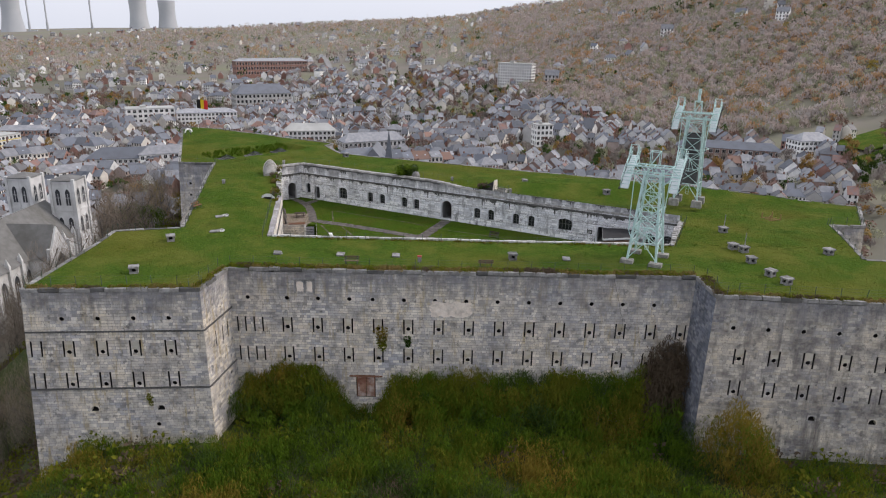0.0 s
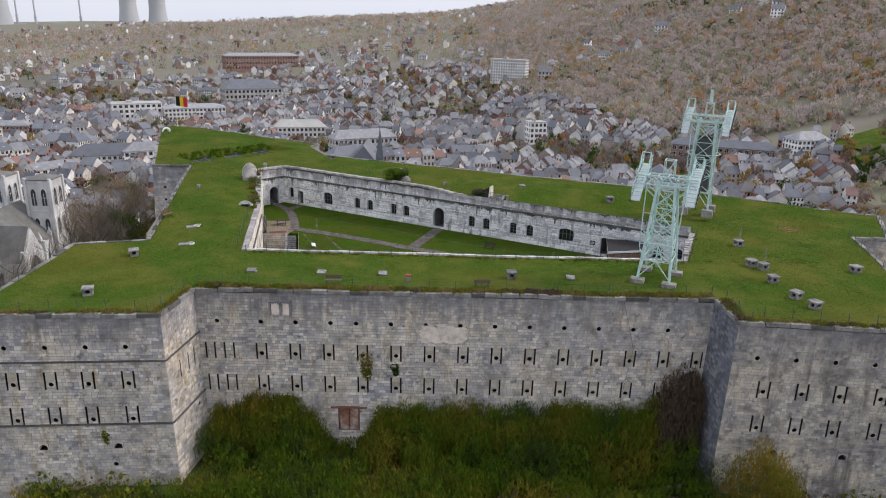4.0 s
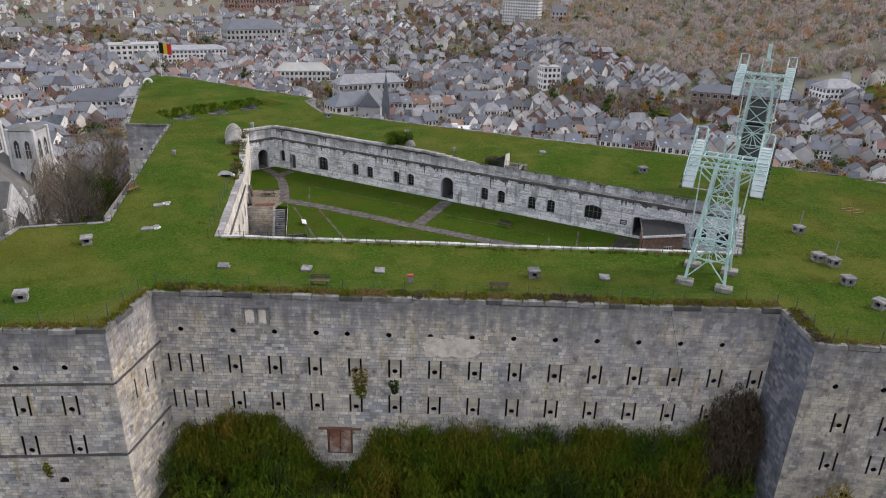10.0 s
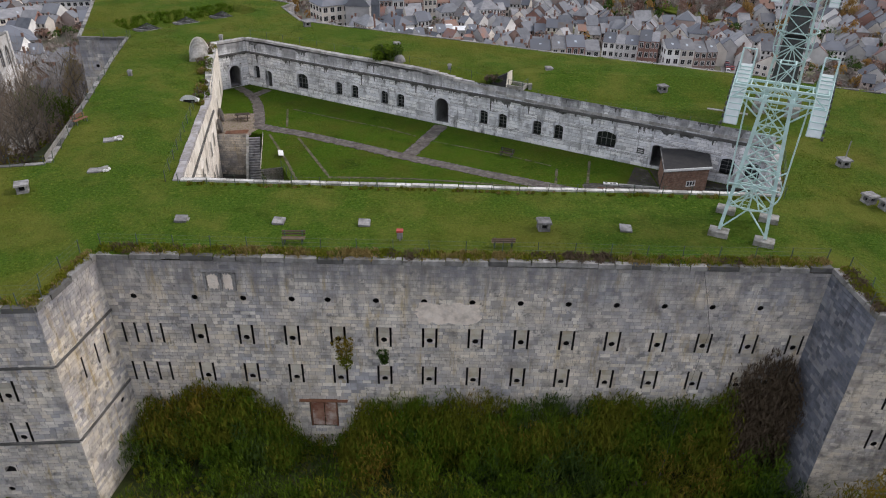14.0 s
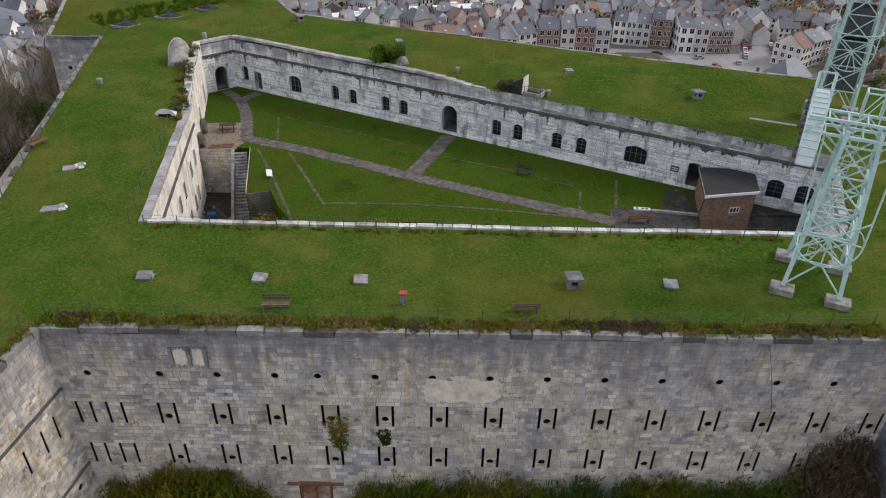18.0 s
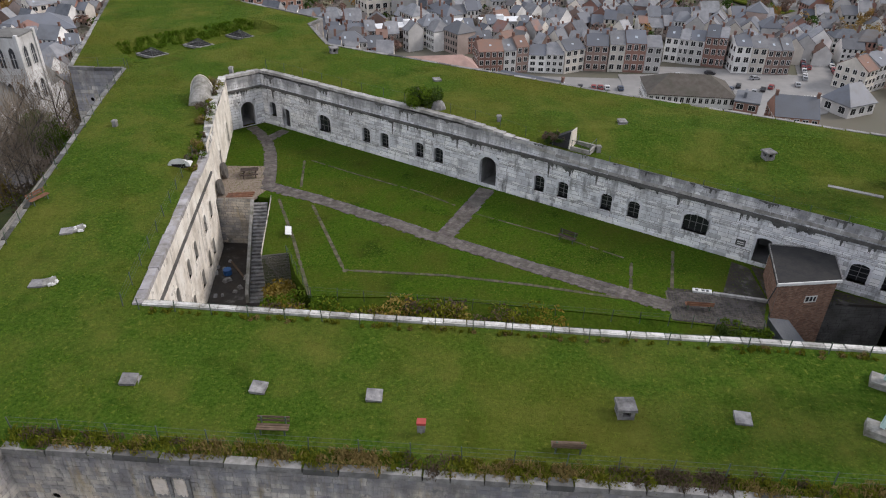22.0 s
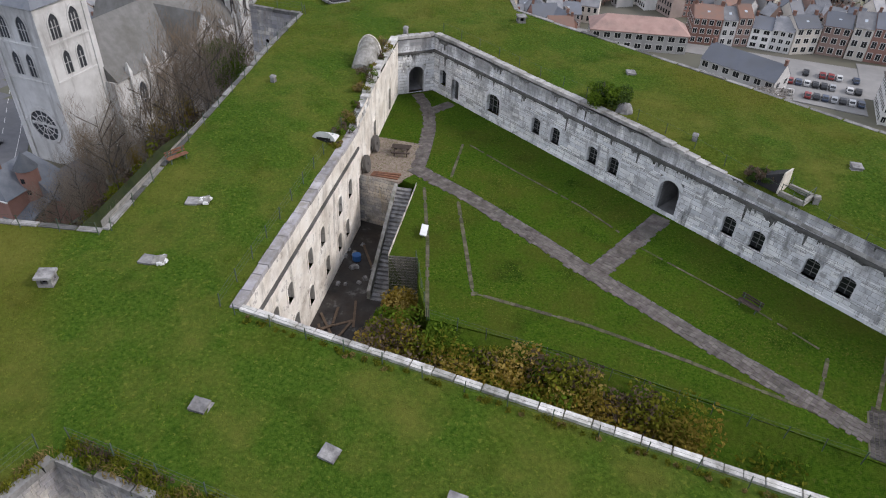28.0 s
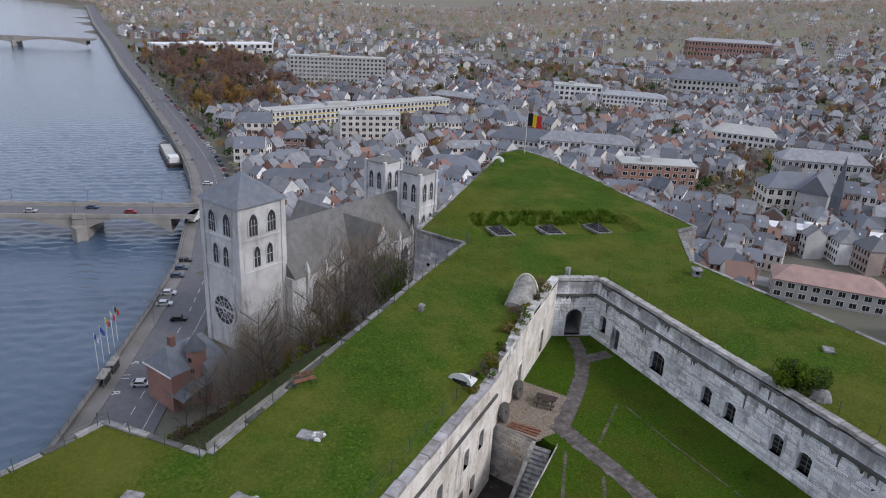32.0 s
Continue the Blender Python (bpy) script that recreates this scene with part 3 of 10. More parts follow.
def bastion_face(name, p0, p1, label, low, slits, holes, ports, bands=(), seed=2, index=0, stone="stone"):
    wall = tagged(new(name), label, "wall", kind="structure")
    ops = [slit_op(u, v) for u, v in slits] + [(u - 0.22, u + 0.22, v - 0.22, v + 0.22) for u, v in holes] + [(u - 0.45, u + 0.45, v - 0.31, v + 0.31) for u, v in ports]
    _, fr = masonry(wall, p0, p1, low, -0.35, M[stone], M["joint"], ops, BATTER, 0.31, 0.52, seed=seed, mitre=mitres(index))
    pierce(wall, fr, slits, holes)
    cheeks(wall, fr, [(u, v + 0.22) for u, v in holes if -9 < v < -5])
    for u, v in ports:
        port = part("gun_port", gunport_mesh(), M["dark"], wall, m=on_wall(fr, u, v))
        part("port_surround", PORT_RING, None, port, m=Matrix.Translation((0, -0.012, -0.31)))
    length = wall_frame(p0, p1)[3]
    # Dark stone of the band also holds the shadow line below it.
    for v in bands:
        b = Mesh()
        k = 0.0
        rnd = random.Random(seed)
        full = length + BATTER * (-0.35 - v) * sum(fr[5])
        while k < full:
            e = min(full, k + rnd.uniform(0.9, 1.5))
            b.box(k + 0.008, -0.15, -0.075, e - 0.008, 0.1, 0.075)
            k = e
        part("string_course", b, M["ledge"], wall, m=on_wall(fr, 0, v))
    return fr


LEFT_SLITS = [(u, v) for c in (0.95, 4.1, 7.35, 10.6, 14.1) for u in (c - 0.5, c + 0.5) for v in (-6.5, -10.05)]
bastion_face("wall_west_bastion_front", (-18.4, -7.9), (-0.9, -6.5), "grey limestone bastion face with two ledges and loopholes", -26,
             [s for s in LEFT_SLITS if s[0] > 0.3], [(u + 0.2, -3.2) for u in (3.5, 7.0, 10.5, 14.0)] + [(u, v) for u in (4.1, 7.35, 10.6, 14.1) for v in (-6.85, -10.5)] + [(12.1, -15.3)],
             [(6.0, -13.3), (12.5, -13.3)], (-4.6, -11.0), 11, 0)
bastion_face("wall_west_bastion_flank", (-0.9, -6.5), (0, 0), "short pale limestone bastion flank with ledges", -22, [(2.4, -6.6), (4.0, -6.6), (5.2, -6.6)], [(5.2, -11.9)], [], (-4.6, -11.0), 12, 1)
bastion_face("wall_east_bastion_flank", (52, 0), (52.2, -5.5), "short dark limestone bastion flank with shade in its colour", -22, [], [], [], (), 13, 3, "shaded_stone")
EAST = [(c + q, v) for c in (3.27, 6.75, 10.15, 13.8, 17.3, 20.9) for q in (-0.5, 0.5) for v in (-6.7, -10.3)]
bastion_face("wall_east_bastion_front", (52.2, -5.5), (80, -8.0), "grey limestone bastion face with loopholes and dark streaks", -22,
             EAST, [(2.2 + 3.5 * k, -3.5) for k in range(7)] + [(c, -6.9) for c in (3.27, 6.75, 10.15, 13.8)] + [(c, -10.7) for c in (3.27, 6.75, 10.15, 13.8)], [(5.2, -13.2), (11.5, -13.2), (17.5, -13.2)], (), 14, 4, "dirty_stone")

for k in range(5, len(OUTER)):
    a, b = OUTER[k], OUTER[(k + 1) % len(OUTER)]
    w = tagged(new("wall_outer"), "weathered grey stone outer wall of the fort", "wall", kind="structure")
    hh = [(u, -2.6 - 2.2 * j) for j in range(2) for u in np.arange(2, wall_frame(a, b)[3] - 1, 3.0)] if k in (20, 21) else []
    _, fr = masonry(w, a, b, -26, fort_height(*a) - 0.35, M["stone"], M["joint"], [(u - 0.22, u + 0.22, v - 0.22, v + 0.22) for u, v in hh], BATTER, 0.5, 1.1, seed=30 + k, mitre=mitres(k))
    pierce(w, fr, (), hh)


# grass terrace with the court cut out of it
def terrace():
    bm = bmesh.new()
    rings = []
    for loop in (OUTER, COURT):
        vs = [bm.verts.new((x, y, 0)) for x, y in loop]
        rings += [bm.edges.new((vs[i], vs[(i + 1) % len(vs)])) for i in range(len(vs))]
    bmesh.ops.triangle_fill(bm, edges=rings, use_beauty=True, use_dissolve=False)
    for x in range(-40, 92, 2):
        bmesh.ops.bisect_plane(bm, geom=bm.verts[:] + bm.edges[:] + bm.faces[:], plane_co=(x, 0, 0), plane_no=(1, 0, 0))
    for y in range(-7, 104, 2):
        bmesh.ops.bisect_plane(bm, geom=bm.verts[:] + bm.edges[:] + bm.faces[:], plane_co=(0, y, 0), plane_no=(0, 1, 0))
    for k in range(24):
        bmesh.ops.bisect_plane(bm, geom=bm.verts[:] + bm.edges[:] + bm.faces[:], plane_co=(-28 + 0.95 * k, 0, 0), plane_no=(1, 0, 0))
        bmesh.ops.bisect_plane(bm, geom=bm.verts[:] + bm.edges[:] + bm.faces[:], plane_co=(0, 59.3 + 0.95 * k, 0), plane_no=(0, 1, 0))
    for v in bm.verts:
        v.co.z = fort_height(v.co.x, v.co.y)
    for f in bm.faces:
        if f.normal.z < 0:
            f.normal_flip()
    me = bpy.data.meshes.new("terrace_lawn")
    bm.to_mesh(me)
    bm.free()
    me.materials.append(M["grass"])
    return tagged(new("terrace_lawn", me), "mown green grass covering the flat fort roof", "lawn", kind="structure")


terrace()


M["worn_coping"] = mat("worn_grey_coping", (0.20, 0.193, 0.185), (0.33, 0.32, 0.31), 1.5, 0.9, bump=0.6, bump_scale=10, stain=(0.10, 0.097, 0.08), stain_scale=0.7, stain_amount=0.75, random_object=0.3, speck=(0.13, 0.13, 0.12), speck_scale=2.0)


def coping(p0, p1, label, width=0.7, thick=0.32, lift=0.0, over=0.12, seed=5, step=(0.9, 1.7), rough=0.02, stone="coping", worn=False):
    """A row of coping slabs along the top of a wall; each slab is a part."""
    rnd = random.Random(seed)
    o, d, n, length = wall_frame(p0, p1)
    row = tagged(new("coping"), label, "coping", kind="structure")
    shapes = []
    for s in range(5):
        m = Mesh()
        q = 0.04
        m.box(0.004, -0.5, 0, 0.996, 0.5, 1)
        m.v[4:8] = [(0.03, -0.5 + q, 1), (0.97, -0.5 + q, 1), (0.97, 0.5 - q, 1), (0.03, 0.5 - q, 1)]
        shapes.append(m.data("slab", M["ledge"] if worn and s == 4 else M["worn_coping"] if worn else M[stone]))
    u = 0.0
    while u < length - 0.05:
        e = u + rnd.uniform(*step)
        e = length if e > length - 0.4 else e
        q = o + d * u + n * (over - width / 2)
        z = fort_height(q.x, q.y) - thick + 0.06 + lift + rnd.uniform(-rough, rough)
        m = Matrix(((d.x, -n.x, 0, q.x), (d.y, -n.y, 0, q.y), (0, 0, 1, z), (0, 0, 0, 1))) @ Matrix.Diagonal((e - u, width * rnd.uniform(0.9, 1.08), thick, 1))
        part("slab", rnd.choice(shapes), None, row, m=m)
        u = e
    return row


for k, (a, b) in enumerate(zip(OUTER, OUTER[1:] + OUTER[:1])):
    coping(a, b, "weathered stone slabs along the outer wall top", 0.52, 0.36, rough=0.05, worn=True, seed=50 + k, step=(1.1, 2.4) if k < 6 else (1.6, 3.2))


# ---- courtyard ----
def arch_surround(w, h, border, rise, depth=0.5, n=10):
    """A stone surround with an arched opening of width w and height h; x centred, z from 0."""
    m = Mesh()
    r = w / 2
    inner = [(-r, 0.0), (-r, h - rise)] + [(-r * math.cos(math.pi * k / n), h - rise + rise * math.sin(math.pi * k / n)) for k in range(1, n)] + [(r, h - rise), (r, 0.0)]
    W, H = r + border, h + border
    outer = []
    for x, z in inner:
        if z <= h - rise + 1e-6:
            outer.append((math.copysign(W, x), z))
        else:
            t = math.atan2(z - (h - rise), x)
            f = min(W / max(abs(math.cos(t)), 1e-6), (H - h + rise) / max(math.sin(t), 1e-6))
            outer.append((f * math.cos(t), h - rise + f * math.sin(t)))
    c = len(inner)
    y = -0.05
    m.add([(x, y, z) for x, z in outer] + [(x, y, z) for x, z in inner] + [(x, depth, z) for x, z in inner] + [(x, 0.05, z) for x, z in outer],
          [(k, k + 1, c + k + 1, c + k) for k in range(c - 1)] + [(c + k, c + k + 1, 2 * c + k + 1, 2 * c + k) for k in range(c - 1)] + [(k + 1, k, 3 * c + k, 3 * c + k + 1) for k in range(c - 1)])
    return m


def arched_pane(w, h, rise, y, n=10):
    m = Mesh()
    r = w / 2
    pts = [(-r, 0.0), (r, 0.0), (r, h - rise)] + [(r * math.cos(math.pi * k / n), h - rise + rise * math.sin(math.pi * k / n)) for k in range(1, n)] + [(-r, h - rise)]
    m.add([(x, y, z) for x, z in pts], [tuple(range(len(pts)))])
    return m


M["glass"] = mat("dark_window_glass", (0.02, 0.022, 0.025), None, 1, 0.15, spec=0.6)
M["frame"] = mat("grey_window_frame", (0.16, 0.16, 0.165), None, 1, 0.6)
# Passage stone is darkened to hold the shade inside the doorways.
M["passage"] = mat("shaded_passage_stone", (0.17, 0.17, 0.172), (0.26, 0.26, 0.265), 1.2, 0.9, bump=0.3, stain=(0.16, 0.16, 0.15), stain_scale=0.8)
WINDOW_MESHES = {}


def court_window(parent, fr, u, v, w, h, rise, bars=(1, 2), kind="window", surround="pale"):
    key = (w, h, rise, bars, surround)
    if key not in WINDOW_MESHES:
        b = Mesh()
        for k in range(bars[0]):
            x = -w / 2 + w * (k + 1) / (bars[0] + 1)
            b.box(x - 0.025, 0.26, 0, x + 0.025, 0.32, h - 0.04)
        for k in range(bars[1]):
            z = h * (k + 1) / (bars[1] + 1)
            b.box(-w / 2, 0.27, z - 0.02, w / 2, 0.31, z + 0.02)
        WINDOW_MESHES[key] = (arch_surround(w, h, 0.2, rise).data("surround", M[surround]), arched_pane(w, h, rise, 0.36).data("pane", M["glass"]), b.data("glazing_bars", M["frame"]) if b.v else None)
    s, p, b = WINDOW_MESHES[key]
    win = part(kind, s, None, parent, m=on_wall(fr, u, v))
    if kind == "doorway":
        n, r = 10, w / 2
        arc = [(-r, 0.0), (-r, h - rise)] + [(-r * math.cos(math.pi * k / n), h - rise + rise * math.sin(math.pi * k / n)) for k in range(1, n)] + [(r, h - rise), (r, 0.0)]
        c = len(arc)
        t = Mesh()
        t.add([(x, 0.45, z) for x, z in arc] + [(x, 3.4, z) for x, z in arc], [(k, k + 1, c + k + 1, c + k) for k in range(c - 1)] + [(c - 1, 0, c, 2 * c - 1), tuple(range(c, 2 * c))])
        part("passage", t, M["passage"], win)
    else:
        part("pane", p, None, win)
    if b:
        part("glazing_bars", b, None, win)
    return win


FACADE_A, FACADE_B = (-3.3, 56.3), (57.6, 23.8)
F_LEN = math.hypot(60.9, 32.5)
ARCH_U = math.hypot(27.55, 14.6)


def court_face(name, p0, p1, label, low, high, wins, material, joint, seed, course=0.36, block=0.85, proud=0.014, surround="pale"):
    """A wall face seen from inside the court, from p0 to p1 with the court on the right hand. wins: (u, v, w, h, rise, bars, kind)."""
    wall = tagged(new(name), label, "wall", kind="structure")
    ops = [(u - w / 2 - 0.17, u + w / 2 + 0.17, v, v + h + 0.17) for u, v, w, h, *_ in wins]
    _, fr = masonry(wall, p0, p1, low, high, material, joint, ops, 0.0, course, block, proud, seed=seed)
    for u, v, w, h, rise, bars, kind in wins:
        court_window(wall, fr, u, v, w, h, rise, bars, kind, surround)
    return wall, fr


def band(parent, fr, length, v, h, out, material, name, seed=3, step=(1.0, 1.8), back=0.05):
    rnd = random.Random(seed)
    m = Mesh()
    u = 0.0
    while u < length - 0.01:
        e = min(length, u + rnd.uniform(*step))
        m.box(u + 0.006, -out - rnd.uniform(0, 0.02), 0, e - 0.006, back, h)
        u = e
    return part(name, m, material, parent, m=on_wall(fr, 0, v))


A = ARCH_U
W2 = [(A + u, -3.95, 1.1, 1.65, 0.28, (1, 3), "window") for u in (-15.55, -13.0, -8.4, -5.95, 5.75, 8.25, 12.65, 15.3)]
W2 += [(A - 29.6, -4.0, 1.0, 1.75, 0.28, (0, 0), "window"), (A + 34.0, -4.1, 1.4, 1.75, 0.35, (1, 3), "window"), (A + 36.5, -4.1, 1.4, 1.75, 0.35, (1, 3), "window")]
W2 += [(A - 21.6, -4.15, 1.8, 2.0, 0.5, (2, 2), "window"), (A + 20.9, -3.7, 2.2, 1.75, 0.45, (3, 1), "window")]
W2 += [(A - 27.5, FLOOR, 1.05, 2.5, 0.25, (0, 0), "doorway"), (A, FLOOR, 1.95, 3.35, 0.97, (0, 0), "doorway"), (A + 26.7, FLOOR + 0.25, 1.25, 2.5, 0.25, (0, 0), "doorway")]
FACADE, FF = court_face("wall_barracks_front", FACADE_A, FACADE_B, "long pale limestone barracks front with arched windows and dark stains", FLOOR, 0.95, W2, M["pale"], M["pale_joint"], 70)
band(FACADE, FF, F_LEN, -0.62, 0.26, 0.20, M["ledge"], "string_course")
band(FACADE, FF, F_LEN, FLOOR - 0.02, 0.35, 0.07, M["pale"], "plinth", 8)
END_A, END_B = (-6.4, 53.4), (-3.3, 56.3)
END, EF = court_face("wall_court_end", END_A, END_B, "short stone end wall of the court with an arched passage", FLOOR, 1.0, [(2.15, FLOOR + 0.1, 1.75, 2.95, 0.87, (0, 0), "doorway")], M["pale"], M["pale_joint"], 71)
band(END, EF, 4.25, -0.62, 0.26, 0.20, M["ledge"], "string_course")
LEFT_LEN = math.hypot(8.0, 41.4)
LW = []
for u in (4.4, 7.1, 11.2, 14.0, 18.5, 21.3):
    LW.append((u, -5.4, 0.95, 1.75, 0.3, (0, 0), "window"))
for u in (4.3, 7.65, 10.85, 14.7, 17.9, 20.1):
    LW.append((u, -8.8, 0.95, 1.75, 0.3, (0, 0), "window"))
LW += [(30.5, FLOOR + 0.3, 1.0, 2.3, 0.3, (0, 0), "window"), (37.5, FLOOR + 0.4, 1.0, 2.4, 0.3, (0, 0), "window")]
def west(u):
    if u < 24.0:
        return (2.05 - 4.32 * u / 24.0, 12.04 + 23.65 * u / 24.0)
    t = (u - 24.0) / (LEFT_LEN - 24.0)
    return (-2.27 - 4.13 * t, 35.69 + 17.71 * t)


for k, (u0, u1, top, low) in enumerate(((0, 13.0, -0.2, PIT), (13.0, 24.0, -0.38, PIT), (24.0, LEFT_LEN, 0.9, FLOOR))):
    LEFT, LF = court_face("wall_court_west", west(u0), west(u1), "sunlit cream rendered court wall with two rows of arched windows", low, top,
                          [(w[0] - u0, *w[1:]) for w in LW if u0 <= w[0] < u1], M["cream"], M["cream"], 72 + k, 0.5, 1.1, 0.006, "cream")
    if k < 2:
        band(LEFT, LF, u1 - u0, -2.05, 0.22, 0.16, M["ledge"], "string_course")
court_face("wall_court_front", (52.4, 11.45), (2.05, 12.04), "plain stone court wall below the terrace edge", PIT, -0.35, [], M["pale"], M["pale_joint"], 73, 0.5, 1.2)
court_face("wall_court_east", (57.6, 23.8), (52.4, 11.45), "plain stone end wall of the court", PIT, -0.1, [], M["pale"], M["pale_joint"], 74, 0.5, 1.2)
# copings round the court
M["grey_coping"] = mat("mauve_grey_coping", (0.30, 0.285, 0.295), (0.42, 0.40, 0.405), 1.2, 0.9, bump=0.6, bump_scale=10, stain=(0.16, 0.14, 0.09), stain_scale=0.9, stain_amount=0.7, random_object=0.2, speck=(0.55, 0.53, 0.50), speck_scale=1.5)
M["pale_coping"] = mat("pale_worn_coping", (0.50, 0.485, 0.46), (0.68, 0.665, 0.64), 1.2, 0.9, bump=0.6, bump_scale=10, stain=(0.17, 0.16, 0.12), stain_scale=0.9, stain_amount=0.8, random_object=0.28, speck=(0.2, 0.19, 0.17), speck_scale=2.0)
for k, (a, b, w, lift, rough, stone) in enumerate(((COURT[1], COURT[0], 0.5, 0.10, 0.03, "pale_coping"), (FACADE_B, FACADE_A, 0.75, 0.10, 0.02, "coping"), (END_B, END_A, 0.75, 0.10, 0.02, "coping"), (west(24.0), west(0), 0.75, 0.06, 0.02, "grey_coping"), (west(LEFT_LEN), west(24.0), 0.9, 0.2, 0.16, "pale_coping"), ((52.4, 11.45), (57.6, 23.8), 0.7, 0.1, 0.02, "coping"))):
    coping(b, a, "pale stone slabs along the court edge", w, 0.3, lift, 0.1, 90 + k, (0.5, 1.2) if rough > 0.1 else (0.9, 1.7), rough, stone)


def flat(name, poly, z, material, label, category, thick=0.3):
    m = Mesh()
    m.prism(poly, z - thick, z)
    return thing(name, label, category, m, material, kind="structure")


flat("pit_floor", [(1.6, 12.0), (52.4, 11.45), (57.6, 23.8), (46, 30), (-2.5, 38), (-3.3, 37.4)], PIT, M["pit_paving"], "wet stone paved floor of the sunken yard, shade in its colour", "floor")
LAWN = [(5.0, 26.4), (7.2, 27.1), (8.6, 24), (10.5, 21.1), (20.3, 21.8), (33.7, 20.9), (45.6, 19.9), (47.3, 24), (57.0, 24.2), (-3.2, 56.2), (-6.35, 53.3), (-3.1, 37.0), (1.2, 37.2), (2.9, 36.9)]
bank = Mesh()
edge = [(10.6, 21.2), (20.3, 21.85), (33.7, 20.95), (45.7, 19.95)]
bank.add([(x, y, FLOOR - 0.06) for x, y in edge] + [(x, y - 1.6, FLOOR - 0.9) for x, y in edge] + [(x, 13.6, FLOOR - 3.6) for x, y in edge],
         [(4 * r + k + 4, 4 * r + k + 5, 4 * r + k + 1, 4 * r + k) for r in (0, 1) for k in range(3)])
thing("lawn_bank", "rough grass bank falling from the lawn into the ditch", "grass", bank, M["court_grass"], kind="structure")
flat("court_lawn", LAWN, FLOOR, M["court_grass"], "green lawn of the inner court", "lawn", 5.1)


# ---- hill, valley and town ground ----
QUAY = [(-1731, 916), (-1146, 617), (-836, 466), (-622, 359), (-487, 295), (-395, 250), (-328, 217), (-285, 195), (-251, 176), (-224.5, 159), (-163, 110), (-139, 85), (-122, 66), (-114, 57), (-100.5, 41.4), (-80, 16), (-40, -40)]


def quay_line(x):
    return float(np.interp(x, [p[0] for p in QUAY], [p[1] for p in QUAY]))


def ground_height(x, y):
    # steep castle hill
    cx, cy = 22 + max(0, min(1, (y - 40) / 60)) * -50, max(-22.0, min(95.0, y))
    px = max(-14.0, min(80.0, x)) if y < 50 else max(-38.0, min(70.0 - (y - 50) * 1.6, x))
    r = math.hypot(x - px, y - cy)
    hill = -17.5 - 1.0 * r + 0.0035 * r * r if r < 70 else -70
    dx, dy = x - 25, y + 70
    d, a = math.hypot(dx, dy), math.degrees(math.atan2(dx, dy))
    ridge = np.interp(a, [-75, -40, -26, -12, 0, 8, 16, 26, 40, 70, 110], [-40, -40, -20, 20, 55, 95, 130, 170, 200, 200, 150])
    d0 = np.interp(a, [-75, -40, -26, -12, 0, 8, 26, 40, 110], [2200, 1500, 800, 520, 480, 430, 390, 330, 200])
    d1 = np.interp(a, [-75, -40, -12, 0, 26, 110], [4000, 3400, 2400, 2000, 1300, 1000])
    t = max(0.0, min(1.0, (d - d0) / (d1 - d0)))
    t = t * t * (3 - 2 * t) * 0.5 + t * 0.5
    valley = -58 + (ridge + 58) * t
    # the farthest ridges rise a little more
    valley += np.interp(a, [-60, -45, -36, -26, -12, 0, 12], [0, 0, 8, 28, 12, 0, 0]) * max(0.0, (t - 0.45) / 0.55) ** 1.5
    z = max(valley, hill)
    z += 1.2 * noise.noise(Vector((x * 0.02, y * 0.02, 0.5))) * (1 if z > -56 else 0.2)
    # river bed, beyond the quay
    off = y - quay_line(x)
    if x < -20 and off < 8:
        z = -58 - 9 * min(1.0, (8 - off) / 7)
    return z


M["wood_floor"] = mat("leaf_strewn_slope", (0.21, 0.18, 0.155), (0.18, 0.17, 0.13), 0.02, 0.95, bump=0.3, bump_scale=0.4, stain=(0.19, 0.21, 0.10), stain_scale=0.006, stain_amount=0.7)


def terrain():
    xs = np.concatenate([np.linspace(-3500, -1200, 22)[:-1], np.linspace(-1200, -400, 48)[:-1], np.linspace(-400, 400, 134), np.linspace(400, 3500, 32)[1:]])
    ys = np.concatenate([np.linspace(-1200, -100, 16)[:-1], np.linspace(-100, 500, 101), np.linspace(500, 4200, 50)[1:]])
    v = [(x, y, ground_height(x, y)) for y in ys for x in xs]
    n = len(xs)
    f = [(j * n + i, j * n + i + 1, (j + 1) * n + i + 1, (j + 1) * n + i) for j in range(len(ys) - 1) for i in range(n - 1)]
    m = Mesh()
    m.v, m.f = v, f
    castle = [max(v[k][2] for k in q) > -55.5 and -140 < v[q[0]][0] < 150 and v[q[0]][1] < 175 for q in f]
    wood = [not c and max(v[k][2] for k in q) > -52 for c, q in zip(castle, f)]
    m.mi = [1 if c else 2 if w else 0 for c, w in zip(castle, wood)]
    return thing("ground", "green and brown valley ground and wooded hillsides", "ground", m, (M["town_ground"], M["earth"], M["wood_floor"]), kind="structure", smooth=True)


terrain()




# ---- river, quay and bridges ----
M["quay_stone"] = mat("quay_stone", (0.19, 0.18, 0.17), (0.26, 0.245, 0.23), 0.4, 0.9, bump=0.3, bump_scale=2, stain=(0.09, 0.09, 0.075), stain_scale=0.2, stain_amount=0.6)
M["bridge_stone"] = mat("bridge_stone", (0.30, 0.28, 0.25), (0.38, 0.355, 0.32), 0.3, 0.9, bump=0.3, bump_scale=2, stain=(0.2, 0.185, 0.16), stain_scale=0.1, stain_amount=0.6)
M["line_paint"] = mat("white_road_paint", (0.62, 0.62, 0.60), (0.5, 0.5, 0.49), 1.0, 0.8)


